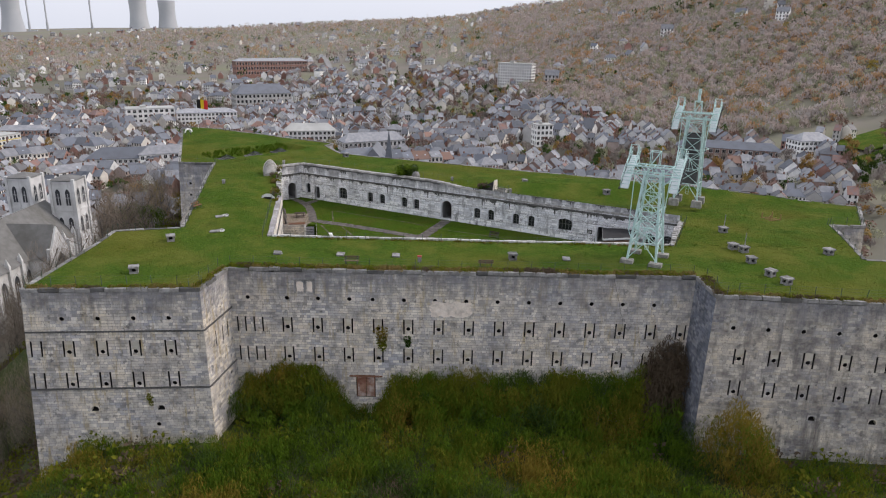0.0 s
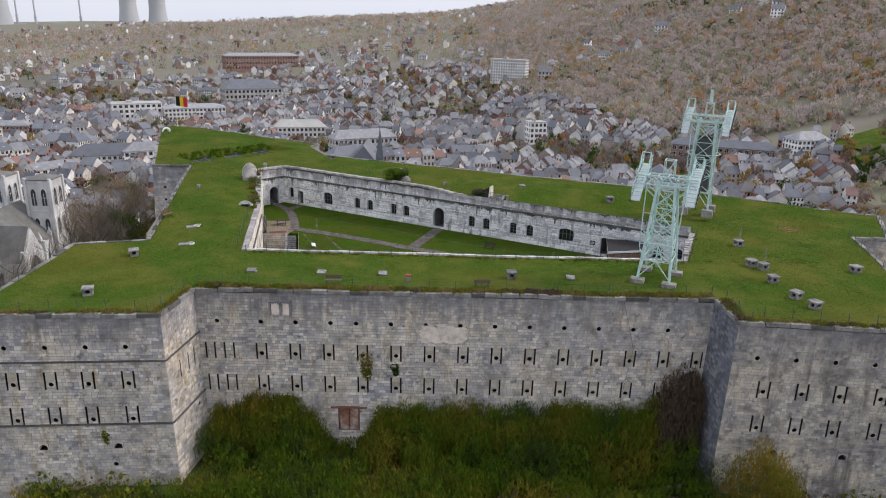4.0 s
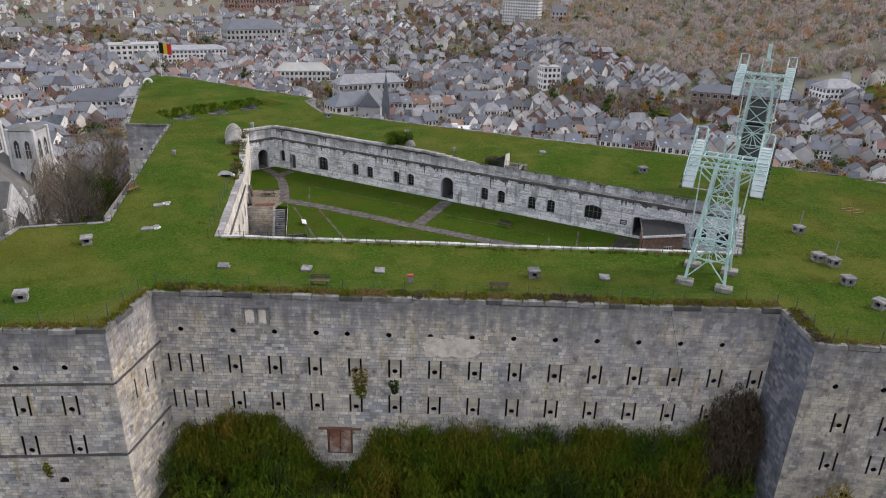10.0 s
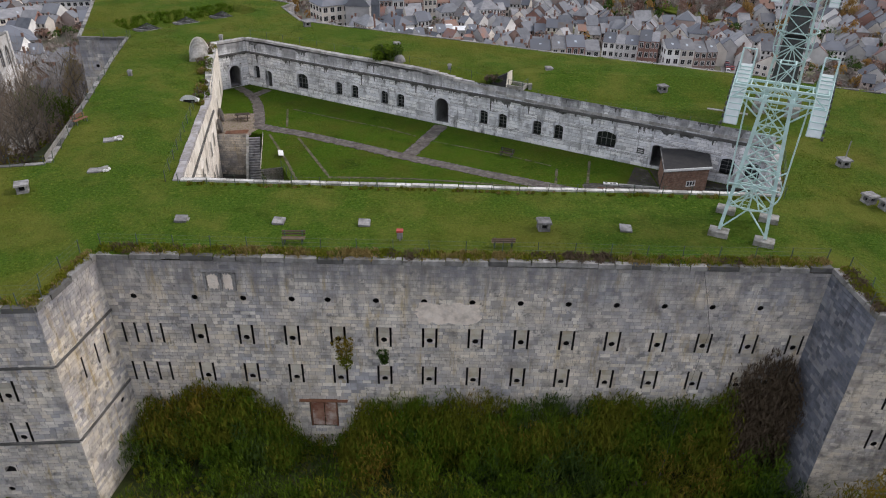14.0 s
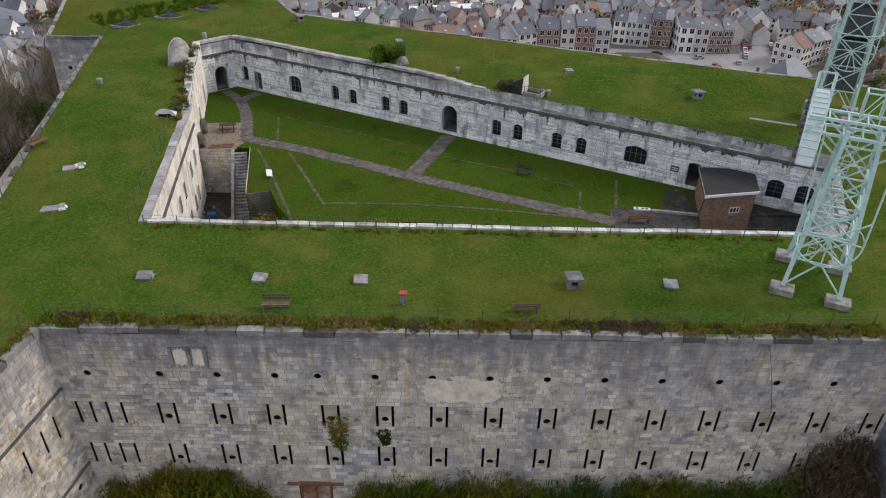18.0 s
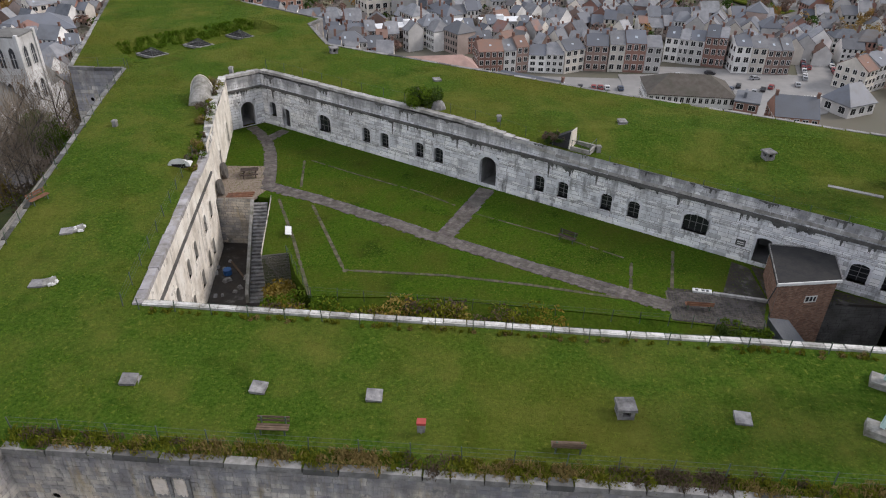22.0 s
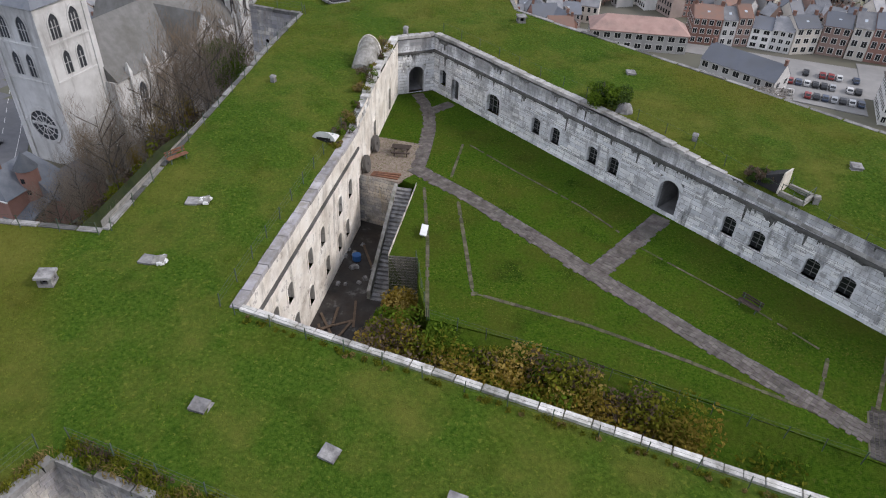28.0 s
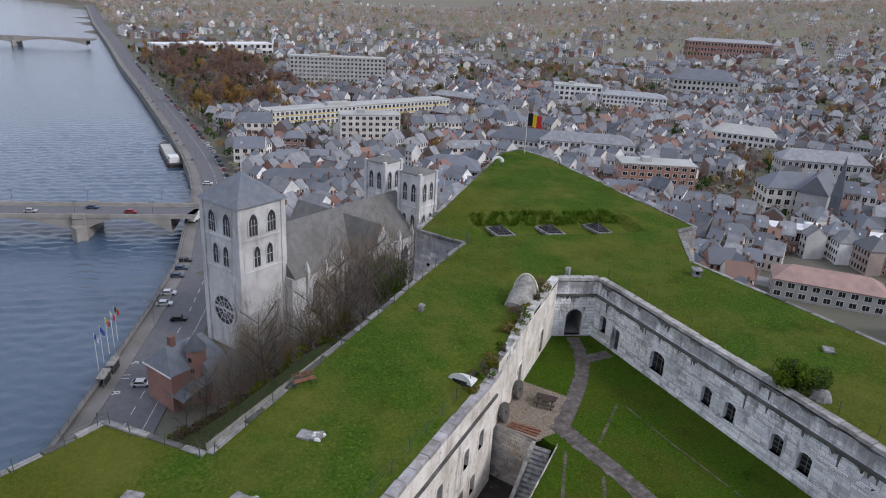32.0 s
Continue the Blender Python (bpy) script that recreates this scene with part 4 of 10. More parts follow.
def strip(name, pts, off0, off1, z0, z1, material, label, category):
    """A band along the quay, between two offsets inland."""
    m = Mesh()
    rows = []
    for i, (x, y) in enumerate(pts):
        a, b = Vector(pts[max(0, i - 1)]), Vector(pts[min(len(pts) - 1, i + 1)])
        d = (b - a).normalized()
        n = Vector((-d.y, d.x))
        p, q = Vector((x, y)) + n * off0, Vector((x, y)) + n * off1
        rows.append(((p.x, p.y, z0), (q.x, q.y, z0), (q.x, q.y, z1), (p.x, p.y, z1)))
    for i in range(len(rows) - 1):
        m.add(list(rows[i]) + list(rows[i + 1]), [(0, 4, 5, 1), (1, 5, 6, 2), (2, 6, 7, 3), (3, 7, 4, 0)])
    m.add(rows[0], [(0, 1, 2, 3)])
    m.add(rows[-1], [(3, 2, 1, 0)])
    return thing(name, label, category, m, material, kind="structure")


def river():
    """Still far water and a near reach with real ripples."""
    w = Mesh()
    x0, x1, y0, y1 = -470.0, -60.0, -120.0, 330.0
    w.add([(-3600, -1300, -62), (-20, -1300, -62), (-20, y0, -62), (-3600, y0, -62)], [(0, 1, 2, 3)])
    w.add([(-3600, y0, -62), (x0, y0, -62), (x0, y1, -62), (-3600, y1, -62)], [(0, 1, 2, 3)])
    w.add([(-3600, y1, -62), (x0, y1, -62), (-1400, 820, -62), (-3600, 1900, -62)], [(0, 1, 2, 3)])
    g = np.random.default_rng(7)
    nx, ny = 330, 360
    X, Y = np.meshgrid(np.linspace(x0, x1, nx), np.linspace(y0, y1, ny))
    Z = np.full(X.shape, -62.0)
    calm = np.clip((X - x0) / 150.0, 0, 1) * np.clip((y1 - Y) / 60.0, 0, 1)
    for _ in range(26):
        a, k = g.normal(2.4, 0.65), 2 * math.pi / g.uniform(2.7, 6.5)
        Z += 0.032 * calm * np.sin(k * (X * math.cos(a) + Y * math.sin(a)) + g.uniform(0, 6.3))
    n = len(w.v)
    w.v.extend(zip(X.ravel().tolist(), Y.ravel().tolist(), Z.ravel().tolist()))
    quads = [(n + j * nx + i, n + j * nx + i + 1, n + (j + 1) * nx + i + 1, n + (j + 1) * nx + i) for j in range(ny - 1) for i in range(nx - 1) if Y[j, i] < quay_line(X[j, i]) + 6]
    w.f.extend(quads)
    w.mi.extend([0] * len(quads))
    thing("river", "wide grey-blue rippled river water", "water", w, M["water"], kind="structure", smooth=True)


river()
strip("quay_wall", QUAY, -0.4, 0.6, -68, -56.9, M["quay_stone"], "grey stone quay wall along the river", "quay")
strip("pavement", QUAY, 0.6, 4.0, -58.6, -57.75, M["quay_stone"], "pale riverside pavement", "pavement")
strip("road", QUAY, 4.0, 17.0, -58.9, -57.9, M["asphalt"], "grey asphalt riverside road", "road")


def along_quay(u, off):
    """A place and a heading on the riverside road, u metres from the near end."""
    pts = list(reversed(QUAY))
    for a, b in zip(pts, pts[1:]):
        a, b = Vector(a), Vector(b)
        if u <= (b - a).length:
            d = (b - a).normalized()
            p = a + d * u + Vector((d.y, -d.x)) * off
            return p, math.degrees(math.atan2(d.y, d.x))
        u -= (b - a).length
    return Vector(QUAY[0]), 150.0


paint = Mesh()
u = 90.0
while u < 620:
    p, h = along_quay(u, 10.6)
    paint.box(-1.5, -0.08, 0, 1.5, 0.08, 0.012, pose(p.x, p.y, -57.896, 0, 0, h))
    p, h = along_quay(u, 14.6)
    paint.box(-2.9, -0.07, 0, 2.9, 0.07, 0.012, pose(p.x, p.y, -57.896, 0, 0, h))
    u += 6
part("lane_marking", paint, M["line_paint"], bpy.data.objects["road"], "white lane markings", kind="stuff")


def bridge(name, p0, p1, zdeck, width, piers, label):
    o, d, n, length = wall_frame(p0, p1)
    ob = tagged(new(name), label, "bridge")
    m = Matrix(((d.x, n.x, 0, o.x), (d.y, n.y, 0, o.y), (0, 0, 1, 0), (0, 0, 0, 1)))
    ob.matrix_world = m
    deck = Mesh()
    deck.box(-8, -width / 2, zdeck - 0.5, length + 8, width / 2, zdeck)
    part("deck", deck, M["asphalt"], ob)
    stops = [0.0] + [length * q for q in piers] + [length]
    for a, b in zip(stops, stops[1:]):
        s = Mesh()
        k = 16
        pts = []
        for i in range(k + 1):
            t = i / k
            x = a + (b - a) * t
            pts.append((x, zdeck - 0.6 - 5.2 * (2 * t - 1) ** 2))
        h = width / 2
        s.add([p for x, z in pts for p in ((x, -h, z), (x, -h, zdeck - 0.5), (x, h, z), (x, h, zdeck - 0.5))],
              [f for c in range(0, 4 * k, 4) for f in ((c, c + 4, c + 5, c + 1), (c + 3, c + 7, c + 6, c + 2), (c + 4, c, c + 2, c + 6))])
        part("arch", s, M["bridge_stone"], ob)
    for q in piers:
        p = Mesh()
        x = length * q
        p.prism([(x - 2.6, -width / 2 - 2), (x, -width / 2 - 4.5), (x + 2.6, -width / 2 - 2), (x + 2.6, width / 2 + 2), (x, width / 2 + 4.5), (x - 2.6, width / 2 + 2)], -68, zdeck - 3.0)
        p.prism([(x - 2.2, -width / 2 - 1), (x + 2.2, -width / 2 - 1), (x + 2.2, width / 2 + 1), (x - 2.2, width / 2 + 1)], zdeck - 3.0, zdeck - 0.55)
        for s in (-1, 1):
            p.box(x - 2.2, s * (width / 2 + 0.75) - 0.55, zdeck - 0.55, x + 2.2, s * (width / 2 + 0.75) + 0.55, zdeck + 1.25, taper=0.12)
        part("pier", p, M["bridge_stone"], ob)
    for s in (-1, 1):
        r = Mesh()
        r.box(-8, s * width / 2 - 0.2, zdeck - 0.5, length + 8, s * width / 2 + 0.2, zdeck + 1.0)
        part("parapet", r, M["bridge_stone"], ob)
        r = Mesh()
        r.box(-8, s * (width / 2 - 1.3) - 1.1, zdeck - 0.1, length + 8, s * (width / 2 - 1.3) + 1.1, zdeck + 0.15)
        part("footway", r, M["quay_stone"], ob)
    for s in (-1, 1):
        for i in range(int(length // 26) + 1):
            lamp = Mesh()
            x = 6 + 26 * i
            y = s * (width / 2 - 0.1)
            lamp.bar((x, y, zdeck + 0.9), (x, y, zdeck + 5.6), 0.18, n=6)
            lamp.bar((x - 0.7, y, zdeck + 5.3), (x + 0.7, y, zdeck + 5.3), 0.1)
            for e in (-0.7, 0.7):
                lamp.box(x + e - 0.18, y - 0.18, zdeck + 5.3, x + e + 0.18, y + 0.18, zdeck + 5.9, taper=0.4)
            part("lamp_post", lamp, M["frame"], ob)
    return ob


bridge("road_bridge", (-199, 134), (-304, 32), -54, 14, (0.21, 0.6), "long stone arch bridge carrying a road over the river")
bridge("road_bridge", (-830, 440), (-1010, 250), -53, 16, (0.3, 0.68), "distant pale arch bridge over the river")


# ---- cars ----
CAR_PAINT = [mat("car_paint", c, None, 1, 0.3, spec=0.6) for c in ((0.6, 0.6, 0.6), (0.02, 0.02, 0.025), (0.35, 0.36, 0.38), (0.05, 0.07, 0.12), (0.25, 0.03, 0.03))]
M["rubber"] = mat("tyre_rubber", (0.015, 0.015, 0.015), None, 1, 0.9)


def car(paint):
    ob = tagged(new("car"), "small parked passenger car on the roadside", "car", group="cars in the town")
    body = Mesh()
    prof = [(-2.1, 0.3), (2.1, 0.3), (2.15, 0.75), (1.1, 0.9), (0.55, 1.42), (-1.2, 1.45), (-1.95, 0.95), (-2.15, 0.85)]
    c = len(prof)
    body.add([(x, -0.85, z) for x, z in prof] + [(x, 0.85, z) for x, z in prof], [tuple(range(c)), tuple(reversed(range(c, 2 * c)))] + [(k, k + c, (k + 1) % c + c, (k + 1) % c) for k in range(c)])
    part("body", body, paint, ob)
    g = Mesh()
    for y in (-0.86, 0.86):
        g.add([(-1.7, y, 0.95), (0.95, y, 0.92), (0.5, y, 1.36), (-1.15, y, 1.38)], [(0, 1, 2, 3)])
    g.add([(1.1, -0.72, 0.92), (1.1, 0.72, 0.92), (0.6, 0.68, 1.4), (0.6, -0.68, 1.4)], [(0, 1, 2, 3)])
    g.add([(-1.97, -0.72, 0.98), (-1.97, 0.72, 0.98), (-1.24, 0.68, 1.43), (-1.24, -0.68, 1.43)], [(3, 2, 1, 0)])
    part("window", g, M["glass"], ob)
    wm = Mesh()
    wm.bar((0, -0.1, 0), (0, 0.1, 0), 0.62, n=12)
    tyre = wm.data("wheel", M["rubber"])
    for x in (-1.35, 1.35):
        for y in (-0.8, 0.8):
            part("wheel", tyre, None, ob, m=pose(x, y, 0.31))
    return ob


CARS = [car(p) for p in CAR_PAINT]


def park(k, x, y, z, heading):
    m = pose(x, y, z, 0, 0, heading)
    if not CARS[k].get("placed"):
        CARS[k]["placed"] = 1
        CARS[k].matrix_world = m
    else:
        copy_thing(CARS[k], m)


rnd = random.Random(21)
for k, x, y in ((0, -108.0, 64.3), (1, -129.4, 88.1), (0, -140.1, 90.8), (0, -145.4, 95.6), (3, -154.3, 104.4), (3, -158.6, 108.6), (1, -163.1, 113.2), (0, -232.2, 171.9)):
    park(k, x, y, -57.9, 46 + rnd.uniform(-3, 3))
for u in range(300, 760, 9):
    if rnd.random() < 0.75:
        p, h = along_quay(u, 15.6)
        park(rnd.randrange(5), p.x, p.y, -57.9, h + rnd.uniform(-3, 3))
for k, (t, s) in enumerate(((0.1, 2.5), (0.2, -2.5), (0.33, 2.4), (0.45, 2.5), (0.55, -2.6), (0.7, 2.5), (0.86, 2.4))):
    park(rnd.randrange(5), -199 - 105 * t + 0.7 * s, 134 - 102 * t - 0.72 * s, -54, 44)


# ---- church ----
M["tracery"] = mat("dark_lead_glass", (0.045, 0.048, 0.055), None, 1, 0.4)


def lancet(w, h, n=6):
    """The outline of a pointed opening, x centred, from z = 0."""
    r = w / 2
    left = [(-r + 2 * r * (1 - math.cos(math.radians(60) * k / n)), h - w * 0.87 + w * 0.87 * math.sin(math.radians(60) * k / n) / math.sin(math.radians(60))) for k in range(n + 1)]
    return [(-r, 0.0)] + [(x, z) for x, z in left] + [(-x, z) for x, z in reversed(left[:-1])] + [(r, 0.0)]


def gothic_window(parent, m, w, h, lights=2):
    """A pointed window: a proud stone surround with a dark pane and mullions inside."""
    inner, outer = lancet(w, h), lancet(w * 1.28, h + w * 0.2)
    c = len(inner)
    s = Mesh()
    s.add([(x, -0.18, z) for x, z in outer] + [(x, -0.18, z) for x, z in inner] + [(x, 0.02, z) for x, z in outer] + [(x, 0.02, z) for x, z in inner],
          [(k, k + 1, c + k + 1, c + k) for k in range(c - 1)] + [(k, 2 * c + k, 2 * c + k + 1, k + 1) for k in range(c - 1)] + [(c + k, c + k + 1, 3 * c + k + 1, 3 * c + k) for k in range(c - 1)])
    win = part("window", s, M["church"], parent, m=m)
    p = Mesh()
    p.add([(x, -0.02, z) for x, z in inner], [tuple(reversed(range(c)))])
    part("pane", p, M["tracery"], win)
    b = Mesh()
    for k in range(1, lights):
        x = -w / 2 + w * k / lights
        b.box(x - 0.07, -0.12, 0, x + 0.07, 0.0, h * 0.72)
    b.box(-w / 2, -0.1, h * 0.45, w / 2, 0.0, h * 0.45 + 0.12)
    part("tracery", b, M["church"], win)
    return win


def pitched(m, x0, y0, x1, y1, z0, z1, along="y", hip=0.0):
    """A pitched roof over a rectangle."""
    if along == "y":
        xm = (x0 + x1) / 2
        m.add([(x0, y0, z0), (x1, y0, z0), (x1, y1, z0), (x0, y1, z0), (xm, y0 + hip, z1), (xm, y1 - hip, z1)], [(0, 1, 4), (2, 3, 5), (1, 2, 5, 4), (3, 0, 4, 5), (3, 2, 1, 0)])
    else:
        ym = (y0 + y1) / 2
        m.add([(x0, y0, z0), (x1, y0, z0), (x1, y1, z0), (x0, y1, z0), (x0 + hip, ym, z1), (x1 - hip, ym, z1)], [(3, 0, 4), (1, 2, 5), (0, 1, 5, 4), (2, 3, 4, 5), (3, 2, 1, 0)])


def face_y(x, y, z):
    return pose(x, y, z)


def face_x(x, y, z):
    return pose(x, y, z, 0, 0, 90)


def church():
    ob = tagged(new("church"), "large pale limestone gothic church with a square tower and slate roofs", "church")
    t = Mesh()
    t.box(-116.0, 88, -62, -102.4, 101.5, -21)
    tower = part("tower", t, M["church"], ob)
    for z in (-48, -37.5, -29.5, -21.4):
        t = Mesh()
        t.box(-116.2, 87.8, z, -102.2, 101.7, z + 0.4)
        part("string_course", t, M["church"], tower)
    for x, y in ((-115.6, 88.4), (-102.8, 88.4), (-102.8, 101.1), (-115.6, 101.1)):
        t = Mesh()
        t.box(x - 0.75, y - 0.75, -62, x + 0.75, y + 0.75, -21.3, taper=0.12)
        part("buttress", t, M["church"], tower)
    for z, h in ((-28.4, 5.4), (-36.3, 5.2)):
        for q in (-2.7, 2.7) if z > -30 else (-1.9, 1.9):
            gothic_window(tower, face_y(-109.2 + q, 87.98, z), 2.5 if z > -30 else 1.8, h, 3 if z > -30 else 2)
            gothic_window(tower, face_x(-102.38, 94.8 + q, z), 2.5 if z > -30 else 1.8, h, 3 if z > -30 else 2)
    rose = Mesh()
    n = 28
    for k in range(n):
        a, b = 2 * math.pi * k / n, 2 * math.pi * (k + 1) / n
        for r0, r1, y0 in ((3.7, 4.5, -0.3), (2.3, 2.5, -0.1), (0.5, 0.8, -0.1)):
            p = [(r0 * math.cos(a), y0, r0 * math.sin(a)), (r1 * math.cos(a), y0, r1 * math.sin(a)), (r1 * math.cos(b), y0, r1 * math.sin(b)), (r0 * math.cos(b), y0, r0 * math.sin(b))]
            rose.add(p + [(x, 0.05, z) for x, _, z in p], [(0, 1, 2, 3), (1, 5, 6, 2), (4, 0, 3, 7)])
    for k in range(12):
        a = 2 * math.pi * k / 12
        rose.bar((0.7 * math.cos(a), -0.08, 0.7 * math.sin(a)), (3.75 * math.cos(a), -0.08, 3.75 * math.sin(a)), 0.16)
    r = part("rose_window", rose, M["church"], tower, m=face_y(-109.2, 87.97, -48.2))
    d = Mesh()
    d.add([(3.8 * math.cos(2 * math.pi * k / n), -0.01, 3.8 * math.sin(2 * math.pi * k / n)) for k in range(n)], [tuple(range(n))])
    part("pane", d, M["tracery"], tower, m=face_y(-109.2, 87.96, -48.2))
    roof = Mesh()
    roof.add([(-116.8, 87.2, -21), (-101.6, 87.2, -21), (-101.6, 102.3, -21), (-116.8, 102.3, -21), (-109.2, 94.8, -14.6)], [(0, 1, 4), (1, 2, 4), (2, 3, 4), (3, 0, 4), (3, 2, 1, 0)])
    part("tower_roof", roof, M["slate"], ob)
    nave = Mesh()
    nave.box(-119.5, 101, -62, -99.5, 152, -41.5)
    nv = part("nave", nave, M["church"], ob)
    for y in np.arange(106, 150, 6.0):
        for x in (-99.5, -119.5):
            q = Mesh()
            q.box(x - 0.9, y - 0.5, -62, x + 0.9, y + 0.5, -40.5, taper=0.2)
            q.add([(x - 0.8, y - 0.45, -40.5), (x + 0.8, y - 0.45, -40.5), (x + 0.8, y + 0.45, -40.5), (x - 0.8, y + 0.45, -40.5), (x, y, -38)], [(0, 1, 4), (1, 2, 4), (2, 3, 4), (3, 0, 4)])
            part("buttress", q, M["church"], nv)
    for y in np.arange(109, 150, 6.0):
        gothic_window(nv, face_x(-99.47, y, -52.5), 2.6, 8.5, 3)
    roof = Mesh()
    pitched(roof, -120.2, 101.5, -98.8, 152, -41.5, -30.5)
    part("nave_roof", roof, M["lead"], ob)
    tr = Mesh()
    tr.box(-126, 122, -62, -93, 133, -41.5)
    tr.add([(-93, 122, -41.5), (-93, 133, -41.5), (-93, 127.5, -32.5), (-93.6, 122, -41.5), (-93.6, 133, -41.5), (-93.6, 127.5, -32.5)], [(0, 1, 2), (0, 2, 5, 3), (2, 1, 4, 5)])
    for y in (122, 133):
        tr.box(-93.8, y - 0.9, -62, -92.0, y + 0.9, -38, taper=0.4)
    tp = part("transept", tr, M["church"], ob)
    gothic_window(tp, face_x(-92.97, 127.5, -53.5), 7.2, 13.0, 4)
    roof = Mesh()
    pitched(roof, -126, 121.6, -93.7, 133.4, -41.4, -32.0, "x")
    part("transept_roof", roof, M["lead"], ob)
    for x, y in ((-101.5, 152.5), (-117.5, 155.5)):
        s = Mesh()
        s.box(x - 3.8, y - 3.8, -62, x + 3.8, y + 3.8, -23.5)
        for z in (-33.5, -24.0):
            s.box(x - 4.0, y - 4.0, z, x + 4.0, y + 4.0, z + 0.45)
        for px in (-3.8, 3.8):
            for py in (-3.8, 3.8):
                s.box(x + px - 0.6, y + py - 0.6, -62, x + px + 0.6, y + py + 0.6, -22.8, taper=0.3)
        st = part("choir_tower", s, M["church"], ob)
        for z in (-31.5, -41):
            for q in (-1.6, 1.6):
                gothic_window(st, face_y(x + q, y - 3.83, z), 1.6, 5.5, 2)
                gothic_window(st, face_x(x + 3.83, y + q, z), 1.6, 5.5, 2)
        roof = Mesh()
        roof.add([(x - 4.2, y - 4.2, -23.2), (x + 4.2, y - 4.2, -23.2), (x + 4.2, y + 4.2, -23.2), (x - 4.2, y + 4.2, -23.2), (x, y, -21.8)], [(0, 1, 4), (1, 2, 4), (2, 3, 4), (3, 0, 4)])
        part("choir_tower_roof", roof, M["lead"], ob)
    ch = Mesh()
    ch.box(-115.5, 152, -62, -103.5, 172, -42)
    part("choir", ch, M["church"], ob)
    roof = Mesh()
    pitched(roof, -116, 152, -103, 172.5, -42, -32, "y", 5)
    part("choir_roof", roof, M["lead"], ob)
    return ob


M["lead"] = mat("grey_lead_roof", (0.15, 0.148, 0.14), (0.20, 0.197, 0.19), 0.5, 0.8, bump=0.3, bump_scale=2, stain=(0.10, 0.095, 0.08), stain_scale=0.15, stain_amount=0.6)
church()


# ---- houses ----
def paint_mat(name, c, v=0.18):
    return mat(name, c, tuple(k * 0.8 for k in c), 0.25, 0.9, bump=0.2, bump_scale=3, stain=tuple(k * 0.5 for k in c), stain_scale=0.12, stain_amount=0.5, random_object=v, island=0.24)


HOUSE_WALLS = [paint_mat("house_cream", (0.74, 0.69, 0.62)), paint_mat("house_white", (0.86, 0.85, 0.83)), paint_mat("house_brick", (0.33, 0.185, 0.15)), paint_mat("house_brown_brick", (0.29, 0.205, 0.175)),
               paint_mat("house_grey", (0.52, 0.51, 0.50)), paint_mat("house_rose", (0.42, 0.34, 0.305))]
HOUSE_ROOFS = [mat("house_slate", (0.11, 0.12, 0.145), (0.165, 0.178, 0.205), 0.4, 0.55, bump=0.4, bump_scale=2.5, stain=(0.09, 0.09, 0.09), stain_scale=0.2, stain_amount=0.5, random_object=0.25, spec=0.4, tints=[(0.0, (0.065, 0.073, 0.09)), (0.16, (0.125, 0.135, 0.16)), (0.34, (0.095, 0.098, 0.11)), (0.50, (0.18, 0.19, 0.21)), (0.62, (0.12, 0.105, 0.095)), (0.72, (0.15, 0.162, 0.19)), (0.86, (0.27, 0.275, 0.285)), (0.94, (0.25, 0.12, 0.085))]),
               mat("house_grey_tile", (0.18, 0.185, 0.20), (0.27, 0.27, 0.28), 0.4, 0.5, bump=0.4, bump_scale=2.5, random_object=0.25, island=0.25),
               mat("house_brown_tile", (0.25, 0.145, 0.11), (0.21, 0.145, 0.12), 0.4, 0.8, bump=0.4, bump_scale=2.5, random_object=0.2, island=0.2)]
M["window_frame"] = mat("white_window_frame", (0.76, 0.75, 0.73), None, 1, 0.6)
M["brick"] = mat("chimney_brick", (0.23, 0.13, 0.10), (0.17, 0.10, 0.08), 2, 0.9)
M["skylight"] = mat("roof_window_glass", (0.45, 0.50, 0.56), None, 1, 0.12, spec=0.7)


